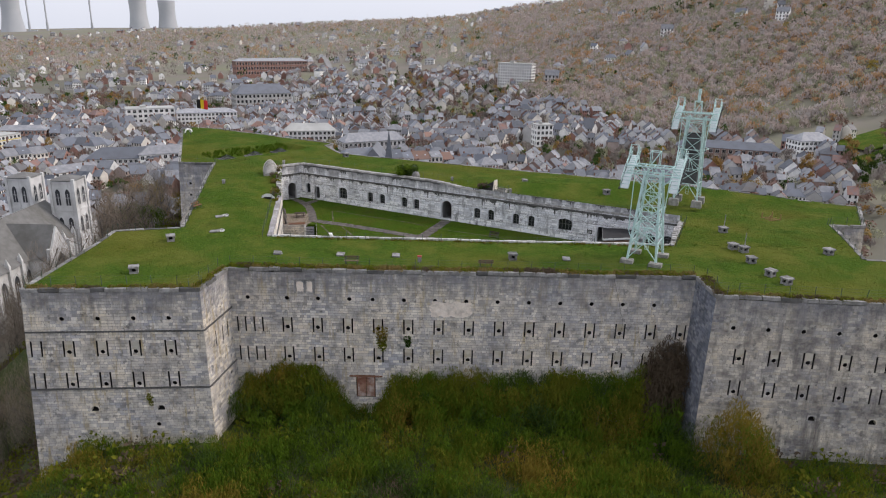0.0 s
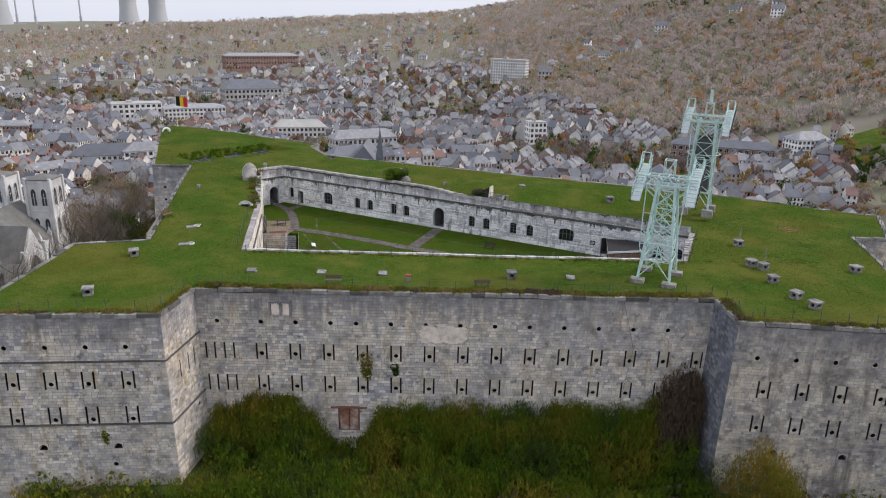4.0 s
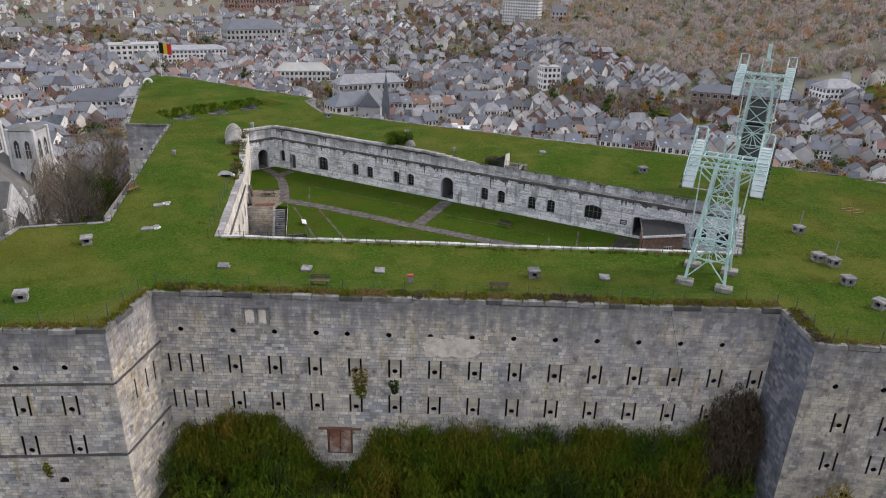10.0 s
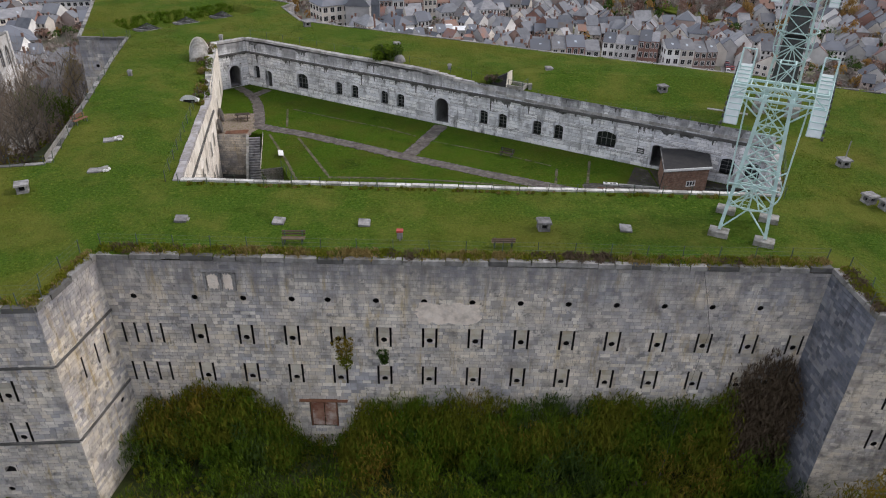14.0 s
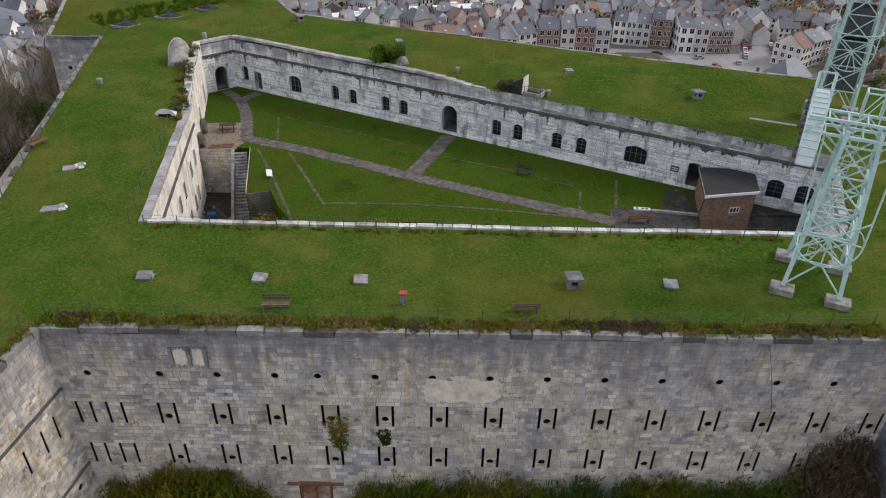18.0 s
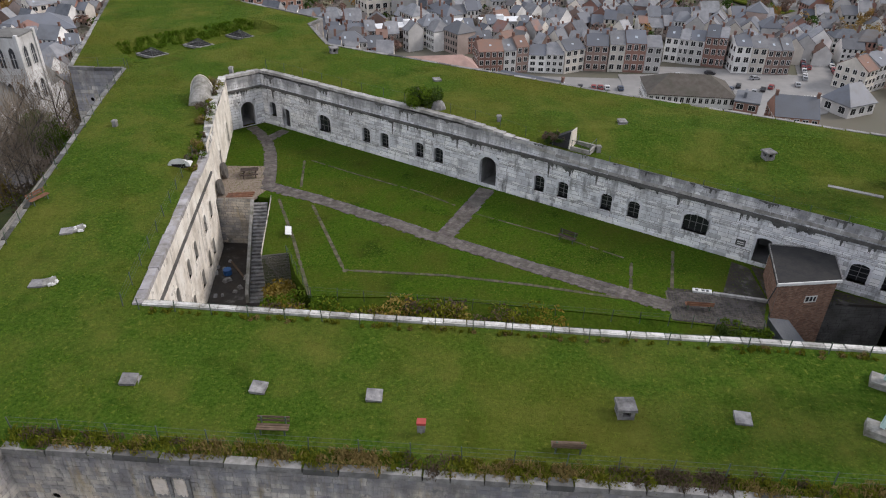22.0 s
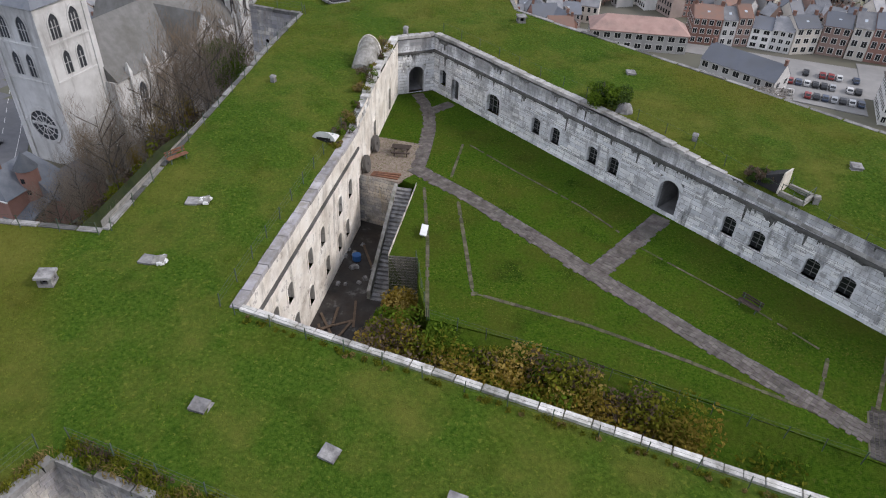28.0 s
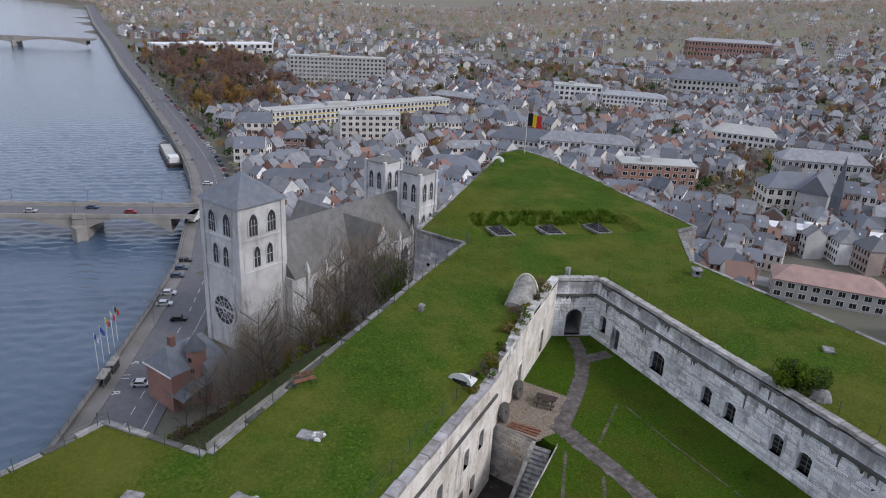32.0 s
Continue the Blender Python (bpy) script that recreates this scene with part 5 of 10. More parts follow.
def house_meshes(w, d, h, rh, floors, bays):
    hip = w * 0.32 if w > 12 else 0.0
    body = Mesh()
    body.add([(-w / 2, -d / 2, -6), (w / 2, -d / 2, -6), (w / 2, d / 2, -6), (-w / 2, d / 2, -6), (-w / 2, -d / 2, h), (w / 2, -d / 2, h), (w / 2, d / 2, h), (-w / 2, d / 2, h), (-w / 2, 0, h + rh), (w / 2, 0, h + rh)],
             [(0, 1, 5, 4), (2, 3, 7, 6), (1, 2, 6, 5), (3, 0, 4, 7)] if hip else [(0, 1, 5, 4), (2, 3, 7, 6), (1, 2, 6, 9, 5), (3, 0, 4, 8, 7)])
    roof = Mesh()
    e, t = 0.35, 0.22
    s = rh / (d / 2)
    if hip:
        x, y, z0 = w / 2 + e, d / 2 + e, h - 0.1
        roof.add([(-x, -y, z0), (x, -y, z0), (x, y, z0), (-x, y, z0), (-x, -y, z0 + t), (x, -y, z0 + t), (x, y, z0 + t), (-x, y, z0 + t), (hip - w / 2, 0, h + rh), (w / 2 - hip, 0, h + rh)],
                 [(0, 1, 5, 4), (1, 2, 6, 5), (2, 3, 7, 6), (3, 0, 4, 7), (4, 5, 9, 8), (6, 7, 8, 9), (5, 6, 9), (7, 4, 8)])
    for q in () if hip else (-1, 1):
        a = [(-w / 2 - 0.12, q * (d / 2 + e), h - e * s), (w / 2 + 0.12, q * (d / 2 + e), h - e * s), (w / 2 + 0.12, 0, h + rh), (-w / 2 - 0.12, 0, h + rh)]
        b = [(x, y, z + t) for x, y, z in a]
        f = [(4, 5, 6, 7), (0, 1, 5, 4), (1, 2, 6, 5), (3, 0, 4, 7)]
        roof.add(a + b, f if q < 0 else [tuple(reversed(k)) for k in f])
    ch = Mesh()
    for x in (0.0,):
        ch.box(x - 0.45, -0.4, h + rh * 0.55, x + 0.45, 0.4, h + rh + 1.2)
        ch.box(x - 0.52, -0.47, h + rh + 1.2, x + 0.52, 0.47, h + rh + 1.38)
    spots = []
    fh = h / floors
    for q in (-1, 1):
        for fl in range(floors):
            for k in range(bays):
                spots.append((-w / 2 + w * (k + 0.5) / bays, q, fh * fl + 0.9))
    return body, roof, ch, spots, min(1.15, w / bays * 0.5), fh * 0.55


def window_mesh(w, h):
    m = Mesh()
    m.box(-w / 2 - 0.13, -0.06, -0.13, w / 2 + 0.13, 0.02, h + 0.13)
    m.slot = 1
    for x0, x1 in ((-w / 2, -0.04), (0.04, w / 2)):
        m.add([(x0, -0.075, 0), (x1, -0.075, 0), (x1, -0.075, h), (x0, -0.075, h)], [(0, 1, 2, 3)])
    return m


DESIGNS = [(6.2, 9.5, 8.2, 3.4, 3, 2), (7.0, 10.0, 6.0, 3.6, 2, 3), (5.6, 9.0, 8.8, 3.2, 3, 2), (8.5, 10.5, 6.4, 4.0, 2, 3), (10.5, 11.0, 8.6, 4.2, 3, 4), (6.6, 9.0, 5.8, 3.8, 2, 2), (14.0, 11.5, 9.0, 4.0, 3, 6)]
TEMPLATES = {}


def house_template(k, wall, roof, near):
    key = (k, wall, roof, near)
    if key in TEMPLATES:
        return TEMPLATES[key], True
    w, d, h, rh, floors, bays = DESIGNS[k]
    base = DESIGNS[k]
    meshes = TEMPLATES.get(("mesh", k, wall, roof))
    if not meshes:
        body, rf, ch, spots, ww, wh = house_meshes(*base)
        joined = Mesh()
        one = window_mesh(ww, wh)
        for x, q, z in spots:
            m = pose(x, q * d / 2, z, 0, 0, 0 if q < 0 else 180)
            for s in (0, 1):
                joined.slot = s
                faces = [f for f, i in zip(one.f, one.mi) if i == s]
                joined.add([m @ Vector(p) for p in one.v], faces)
        skies = []
        for q in (-1, 1):
            sky = Mesh()
            sl = math.degrees(math.atan2(rh, d / 2))
            mm = Matrix.Translation((w * 0.18 * q, q * d * 0.27, h + rh * 0.46 + 0.24)) @ Matrix.Rotation(math.radians(-q * sl), 4, "X")
            sky.box(-0.45, -0.65, 0, 0.45, 0.65, 0.08, mm)
            skies.append(sky.data("skylight", M["skylight"]))
        meshes = (body.data("wall", HOUSE_WALLS[wall]), rf.data("roof", HOUSE_ROOFS[roof]), ch.data("chimney", M["brick"]), one.data("window", (M["window_frame"], M["glass"])),
                  joined.data("windows", (M["window_frame"], M["glass"])), spots, d, skies)
        TEMPLATES[("mesh", k, wall, roof)] = meshes
    walls = ("cream rendered", "white painted", "red brick", "brown brick", "grey stone", "rose brick")[wall]
    tops = ("dark slate", "grey tiled", "brown tiled")[roof]
    size = ("narrow tall", "two-storey", "narrow tall", "wide two-storey", "large three-storey", "small", "long three-storey")[k]
    label = f"{size} {walls} town house with a {tops} pitched roof"
    b, r, c, o, j, spots, d, sky = meshes
    if near:
        ob = tagged(new("house"), label, "house", group="houses of the town")
        part("wall", b, None, ob)
        rp = part("roof", r, None, ob)
        for cx in ([-DESIGNS[k][0] / 2 + 0.6] if DESIGNS[k][0] < 8 else [-DESIGNS[k][0] / 2 + 0.6, DESIGNS[k][0] / 2 - 0.6]):
            part("chimney", c, None, rp, m=pose(cx, 0, 0))
        for one in sky:
            part("skylight", one, None, rp)
        for x, q, z in spots:
            part("window", o, None, ob, m=pose(x, q * d / 2, z, 0, 0, 0 if q < 0 else 180))
    else:
        ob = tagged(new("house", b), label, "house", group="houses of the town")
        part("roof", r, None, ob)
        part("glazing", j, None, ob, kind="stuff")
    TEMPLATES[key] = ob
    return ob, False


FAR = Mesh()


def far_house(k, wall, roof, m):
    """Adds a house far off to the one joined mesh of the distant town."""
    w, d, h, rh, floors, bays = DESIGNS[k]
    key = ("far", k)
    if key not in TEMPLATES:
        body, rf, ch, spots, ww, wh = house_meshes(*DESIGNS[k])
        wins = Mesh()
        for x, q, z in spots:
            y = q * (d / 2 + 0.05)
            p = [(x - ww / 2, y, z), (x + ww / 2, y, z), (x + ww / 2, y, z + wh), (x - ww / 2, y, z + wh)]
            wins.add(p if q < 0 else list(reversed(p)), [(0, 1, 2, 3)])
        for x in (-w / 2 + 0.6,):
            ch.v = [(a + x, b, c) for a, b, c in ch.v]
        TEMPLATES[key] = (body, rf, wins, ch)
    for mesh, slot in zip(TEMPLATES[key], (wall, 6 + roof, 9, 10)):
        FAR.slot = slot
        FAR.add([m @ Vector(p) for p in mesh.v], mesh.f)


PLACED = []


def clear(x, y, r):
    return all((x - a) ** 2 + (y - b) ** 2 > (r + c) ** 2 for a, b, c in PLACED)


def put_house(k, wall, roof, x, y, heading, near, sx=1.0, sz=1.0, joined=False):
    if joined:
        z = min(ground_height(x, y), ground_height(x + 4, y + 4), ground_height(x - 4, y - 4)) + 0.1
        far_house(k, wall, roof, pose(x, y, z, 0, 0, heading) @ Matrix.Diagonal((sx, 0.8, sz, 1)))
        PLACED.append((x, y, 3.0))
        return None
    ob, used = house_template(k, wall, roof, near)
    z = min(ground_height(x, y), ground_height(x + 4, y + 4), ground_height(x - 4, y - 4)) + 0.1
    m = pose(x, y, z, 0, 0, heading)
    if used:
        ob = copy_thing(ob, m)
    else:
        ob.matrix_world = m
    ob.scale = (sx, 0.8, sz)
    PLACED.append((x, y, 3.0))
    return ob


# ---- larger buildings of the town ----
M["yellow_panel"] = mat("yellow_facade_panel", (0.62, 0.50, 0.12), (0.55, 0.45, 0.14), 0.3, 0.7)
M["flat_roof"] = mat("pale_flat_roof", (0.40, 0.40, 0.38), (0.50, 0.50, 0.48), 0.2, 0.9, stain=(0.22, 0.22, 0.2), stain_scale=0.1, stain_amount=0.5)
M["white_roof"] = mat("white_sheet_roof", (0.78, 0.79, 0.80), (0.70, 0.71, 0.72), 0.2, 0.6)
M["brown_roof"] = mat("dark_brown_roof", (0.085, 0.072, 0.06), (0.12, 0.105, 0.09), 0.5, 0.8, bump=0.4, bump_scale=2.5, stain=(0.06, 0.065, 0.045), stain_scale=0.2)
M["rose_roof"] = mat("rose_tile_roof", (0.36, 0.235, 0.205), (0.43, 0.29, 0.25), 0.4, 0.85, bump=0.4, bump_scale=2.5, stain=(0.22, 0.17, 0.15), stain_scale=0.25)
M["orange_brick"] = mat("orange_brick", (0.37, 0.21, 0.155), (0.31, 0.17, 0.125), 0.4, 0.9, bump=0.2)


def big_building(name, label, p0, p1, depth, height, floors, bays, wall, roof, roof_h=0.0, z=None, frame_mat=None, category="building", spandrel=None):
    """A long block: its front runs from p0 to p1 and faces the right-hand side."""
    o, d, n, length = wall_frame(p0, p1)
    c = o + d * (length / 2) - n * (depth / 2)
    z = ground_height(c.x, c.y) if z is None else z
    ob = tagged(new(name), label, category)
    ob.matrix_world = Matrix(((d.x, -n.x, 0, o.x), (d.y, -n.y, 0, o.y), (0, 0, 1, z), (0, 0, 0, 1)))
    b = Mesh()
    b.box(0, 0, -8, length, depth, height)
    gable = category == "house" and roof_h and "hipped" not in label and "pyramid" not in label
    if gable:
        for x in (-0.03, length + 0.03):
            q = [(x, 0, height - 0.2), (x, depth, height - 0.2), (x, depth / 2, height + roof_h - 0.1)]
            b.add(q, [(2, 1, 0) if x < 0 else (0, 1, 2)])
    part("wall", b, wall, ob)
    r = Mesh()
    if gable:
        pitched(r, 0.0, -0.45, length, depth + 0.45, height - 0.05, height + roof_h, "x")
        for x in (0.5,) if length < 8 else (0.5, length - 0.5):
            ch = Mesh()
            ch.box(x - 0.4, depth / 2 - 0.5, height + roof_h * 0.6, x + 0.4, depth / 2 + 0.5, height + roof_h + 1.1)
            ch.box(x - 0.46, depth / 2 - 0.56, height + roof_h + 1.1, x + 0.46, depth / 2 + 0.56, height + roof_h + 1.28)
            part("chimney", ch, M["brick"], ob)
        slope = math.degrees(math.atan2(roof_h, depth / 2))
        for k in range(max(1, int(length / 5))):
            if (k + int(o.x)) % 3 == 0:
                continue
            w = Mesh()
            w.box(-0.45, -0.6, 0, 0.45, 0.6, 0.1, pose(length * (k + 0.5) / max(1, int(length / 5)), depth * 0.22, height + roof_h * 0.44, slope, 0, 0))
            part("skylight", w, M["skylight"], ob)
    elif roof_h:
        r.box(-0.5, -0.5, height, length + 0.5, depth + 0.5, height + 0.25)
        pitched(r, -0.4, -0.4, length + 0.4, depth + 0.4, height + 0.25, height + 0.25 + roof_h, "x", min(depth * 0.45, length * 0.3))
    else:
        r.box(-0.3, -0.3, height, length + 0.3, depth + 0.3, height + 0.5)
        r.box(length * 0.3, depth * 0.3, height + 0.5, length * 0.42, depth * 0.65, height + 2.4)
    part("roof", r, roof, ob)
    fh = height / floors
    ww, wh = length / bays * 0.55, fh * 0.55
    wm = Mesh()
    single = math.hypot(c.x - 24, c.y + 20) < 700
    one = window_mesh(ww, wh).data("window", (frame_mat or M["window_frame"], M["glass"]))
    for fl in range(floors):
        for k in range(bays):
            x, zz = length * (k + 0.5) / bays, fh * fl + fh * 0.28
            if single:
                part("window", one, None, ob, m=pose(x, 0, zz))
                continue
            wm.slot = 0
            wm.box(x - ww / 2 - 0.12, -0.06, zz - 0.12, x + ww / 2 + 0.12, 0.02, zz + wh + 0.12)
            wm.slot = 1
            wm.add([(x - ww / 2, -0.075, zz), (x + ww / 2, -0.075, zz), (x + ww / 2, -0.075, zz + wh), (x - ww / 2, -0.075, zz + wh)], [(0, 1, 2, 3)])
    if spandrel:
        for fl in range(floors):
            q = Mesh()
            q.box(0.2, -0.04, fh * fl + fh * 0.02, length - 0.2, 0.02, fh * fl + fh * 0.22)
            part("spandrel_band", q, spandrel, ob)
    side = max(1, int(depth / (length / bays)))
    for sx in (0, 1):
        for fl in range(floors):
            for k in range(side):
                y, zz = depth * (k + 0.5) / side, fh * fl + fh * 0.28
                x = length + 0.07 if sx else -0.07
                if single:
                    part("window", one, None, ob, m=pose(length if sx else 0, y, zz, 0, 0, 90 if sx else -90))
                    continue
                wm.slot = 1
                q = [(x, y - ww / 2, zz), (x, y + ww / 2, zz), (x, y + ww / 2, zz + wh), (x, y - ww / 2, zz + wh)]
                wm.add(q if sx else list(reversed(q)), [(0, 1, 2, 3)])
    if wm.f:
        part("glazing", wm, (frame_mat or M["window_frame"], M["glass"]), ob, kind="stuff")
    for k in range(int(length // 8) + 1):
        PLACED.append((o.x + d.x * min(length, 8 * k) - n.x * depth / 2, o.y + d.y * min(length, 8 * k) - n.y * depth / 2, depth / 2 + 2))
    return ob



def house_row(p0, p1, n, depth, height, seed):
    """A terrace of narrow houses, each with its own colour and height."""
    q = random.Random(seed)
    a, b = Vector(p0), Vector(p1)
    cuts = [0.0] + sorted(q.uniform(0.85, 1.15) * k / n for k in range(1, n)) + [1.0]
    for u, v in zip(cuts, cuts[1:]):
        s, e = a.lerp(b, u), a.lerp(b, v - 0.004)
        w, r = q.choices(range(6), (3, 3, 3, 3, 2, 1))[0], q.choices(range(3), (6, 3, 1))[0]
        walls = ("cream rendered", "white painted", "red brick", "brown brick", "grey stone", "rose brick")[w]
        tops = ("dark slate", "grey tiled", "brown tiled")[r]
        big_building("row_house", f"narrow {walls} row house with a {tops} roof", tuple(s), tuple(e), depth + q.uniform(-1, 1), height + q.uniform(-1.4, 1.6), 3, max(2, int((e - s).length / 2.2)), HOUSE_WALLS[w], HOUSE_ROOFS[r], q.uniform(2.6, 4.2), category="house")


W = HOUSE_WALLS
big_building("school_building", "long four-storey school with yellow facade panels", (-296, 262), (-262, 392), 14, 13, 4, 44, W[1], M["flat_roof"], spandrel=M["yellow_panel"])
big_building("apartment_block", "pale five-storey apartment block with rows of windows", (-242, 264), (-221, 289), 14, 19, 6, 9, W[0], M["flat_roof"])
big_building("office_block", "grey concrete office block of seven storeys", (-446, 412), (-388, 470), 16, 24, 7, 24, W[4], M["flat_roof"])
big_building("modern_building", "white modern four-storey building with a flat roof", (-246, 516), (-212, 534), 20, 16, 4, 9, W[1], M["flat_roof"])
big_building("office_building", "white office building with grey window bands", (-205, 520), (-160, 540), 18, 13, 4, 16, W[1], HOUSE_ROOFS[1], 3.0)
big_building("town_hall", "pale stone town hall with a hipped slate roof", (-35, 314), (-10, 330), 15, 12, 3, 8, W[0], HOUSE_ROOFS[0], 6.0)
house_row((-8, 331), (28, 345), 5, 13, 11, 90)
big_building("brick_apartments", "orange brick apartment house of five storeys", (-94, 294), (-66, 314), 14, 15, 5, 9, M["orange_brick"], M["flat_roof"])
big_building("market_hall", "low hall with a bright white sheet roof", (-24, 276), (14, 292), 8, 6, 1, 10, W[4], M["white_roof"])
big_building("market_hall", "low hall with a bright white sheet roof", (20, 294), (44, 300), 8, 6, 1, 8, W[4], M["white_roof"])
big_building("library_building", "long grey building with white window bands and brown hipped roof", (76, 199), (103.5, 198), 17, 9, 3, 14, W[1], M["brown_roof"], 4.5)
big_building("rose_roof_hall", "long low house under a rose tiled hipped roof", (-11, 219.8), (19.9, 227.8), 12, 6, 2, 9, W[4], M["rose_roof"], 3.6, category="house")
big_building("brick_shop", "red brick shop house with white window frames", (19.8, 239.1), (29.3, 241.2), 11, 9, 3, 4, HOUSE_WALLS[2], HOUSE_ROOFS[2], 3.2, category="house")
big_building("narrow_shop", "narrow grey shop house with a green front", (29.5, 241.4), (34.2, 243.2), 11, 9, 3, 2, W[4], HOUSE_ROOFS[1], 3.0, category="house")
big_building("narrow_shop", "narrow brown brick shop house", (34.3, 243.3), (38.9, 245.2), 11, 10, 3, 2, HOUSE_WALLS[3], HOUSE_ROOFS[2], 3.0, category="house")
house_row((39.1, 245.2), (52.6, 244.8), 2, 10, 6, 99)
big_building("pale_house", "pale rendered corner house with a slate roof", (53.0, 244.7), (60.8, 249.4), 10, 9, 3, 3, W[0], HOUSE_ROOFS[0], 3.0, category="house")
big_building("brick_house", "brown brick house with blue-grey slate roof", (61.2, 249.6), (69.8, 249.5), 11, 10, 3, 3, HOUSE_WALLS[3], HOUSE_ROOFS[0], 3.4, category="house")
house_row((70.2, 249.5), (90.3, 249.2), 3, 14, 11, 102)
house_row((94.6, 265.5), (117.4, 259.2), 5, 12, 11, 103)
house_row((118.8, 252.8), (140.8, 253.0), 4, 13, 10, 104)
big_building("grey_house", "grey house with a slate roof and pale gable", (25.3, 210.7), (47.0, 200.6), 10, 6, 2, 7, W[4], HOUSE_ROOFS[0], 4.2, category="house")
house_row((160, 233), (177, 246), 3, 11, 10, 106)
big_building("slate_pavilion", "low house under a steep slate pyramid roof", (145, 208), (156, 214), 11, 4, 1, 3, W[4], HOUSE_ROOFS[0], 6.0, category="house")
big_building("flat_brick_block", "dark red brick block with a flat roof", (102.5, 195.5), (109.2, 192.9), 11, 9, 3, 2, HOUSE_WALLS[2], HOUSE_ROOFS[0])
big_building("gable_brick_house", "red brick house with slate roof and skylights", (112.4, 186.9), (125.4, 185.2), 12, 8, 2, 5, M["orange_brick"], HOUSE_ROOFS[0], 5.0, category="house")
big_building("school_building", "long grey three-storey block with a grey roof", (-156, 330), (-112, 356), 16, 11, 3, 16, W[1], HOUSE_ROOFS[1], 4.0)
big_building("tower_block", "pale eight-storey apartment slab on the hillside", (78, 716), (113, 700), 14, 24, 8, 14, W[1], M["flat_roof"])
big_building("brick_school", "long red brick school on the hill", (-280, 950), (-190, 1010), 18, 20, 3, 26, HOUSE_WALLS[2], HOUSE_ROOFS[1], 4.0)
big_building("villa", "large white villa with a hipped grey roof", (236, 346), (258, 350), 14, 9, 3, 8, W[1], HOUSE_ROOFS[1], 4.5)
big_building("mill_building", "tall plain white house with a shallow roof", (88, 430), (100, 433), 11, 15, 4, 4, W[1], M["flat_roof"])
big_building("barracks_building", "long brick building with skylights", (170, 372), (228, 352), 12, 8, 2, 16, HOUSE_WALLS[3], HOUSE_ROOFS[0], 4.0)
big_building("monastery_building", "long pale stone wing with a slate roof", (-42, 372), (-4, 392), 13, 14, 3, 14, W[4], HOUSE_ROOFS[1], 5.0)
big_building("mansion", "classical grey stone building with tall hipped roofs", (-190, 640), (-140, 668), 22, 15, 3, 14, W[4], HOUSE_ROOFS[0], 9.0)

big_building("corner_house", "ochre stone corner house with a slate mansard roof", (-292, 236), (-280, 250), 14, 11, 3, 5, W[0], HOUSE_ROOFS[0], 4.5, category="house")
big_building("stone_house", "yellowish stone house with a slate roof", (-247, 197.5), (-237, 208), 15, 10, 3, 4, W[0], HOUSE_ROOFS[0], 4.0, category="house")
big_building("arcade_building", "long two-storey building with arcaded ground floor", (-204, 178), (-179, 203), 10, 7, 2, 13, W[0], HOUSE_ROOFS[0], 3.5)
big_building("low_hall", "low hall with a dark flat roof", (-233.5, 212), (-209, 239.5), 14, 6, 1, 9, W[4], HOUSE_ROOFS[0])
big_building("brick_house", "small brick house with a hipped slate roof", (-255, 236), (-248, 244.5), 10, 8, 3, 3, HOUSE_WALLS[2], HOUSE_ROOFS[0], 3.0, category="house")
big_building("cream_house", "cream three-storey house with a grey roof", (-181, 282.5), (-167, 299), 12, 9, 3, 6, W[0], HOUSE_ROOFS[1], 3.0, category="house")
big_building("white_hall", "long white exhibition hall with a pale roof", (-676, 430), (-640, 560), 24, 13, 2, 18, W[1], M["white_roof"])
house_row((-236, 318), (-214, 350), 5, 11, 10, 126)
big_building("red_apartments", "red brick apartment row with a grey roof", (-290, 408), (-258, 414), 12, 12, 4, 12, M["orange_brick"], HOUSE_ROOFS[1], 3.0)
house_row((-256, 415), (-222, 424), 5, 12, 10, 141)
big_building("slate_hall", "long low hall under a grey slate roof", (-238, 386), (-204, 392), 16, 6, 1, 9, W[4], HOUSE_ROOFS[0], 4.5)
big_building("town_school", "large white three-storey school under a hipped slate roof", (-184, 322), (-146, 334), 18, 9, 3, 14, W[1], HOUSE_ROOFS[0], 5.5)
big_building("workshop", "broad brick workshop with a dark slate roof", (-172, 246), (-150, 262), 20, 6, 2, 6, HOUSE_WALLS[3], HOUSE_ROOFS[0], 5.0)
big_building("convent_wing", "long white convent wing with pale roof", (-96, 440), (-60, 448), 12, 11, 3, 12, W[1], M["flat_roof"], 5.0)


def chapel():
    ob = tagged(new("chapel"), "grey chapel with a very slender slate spire", "chapel")
    b = Mesh()
    b.box(-24, 318, -62, -12, 345, -46)
    part("wall", b, W[4], ob)
    r = Mesh()
    pitched(r, -24.5, 317.5, -11.5, 345.5, -46, -38)
    part("roof", r, HOUSE_ROOFS[0], ob)
    s = Mesh()
    s.prism([(-10.5, 312), (-6.5, 312), (-6.5, 316), (-10.5, 316)], -62, -44)
    s.add([(-10.7, 311.8, -44), (-6.3, 311.8, -44), (-6.3, 316.2, -44), (-10.7, 316.2, -44), (-8.5, 314, -27)], [(0, 1, 4), (1, 2, 4), (2, 3, 4), (3, 0, 4)])
    part("spire", s, M["slate"], ob)
    PLACED.extend([(-18, 324, 9), (-18, 338, 9), (-8, 314, 4)])


chapel()


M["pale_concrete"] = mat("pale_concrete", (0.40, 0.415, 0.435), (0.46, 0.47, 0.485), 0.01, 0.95)


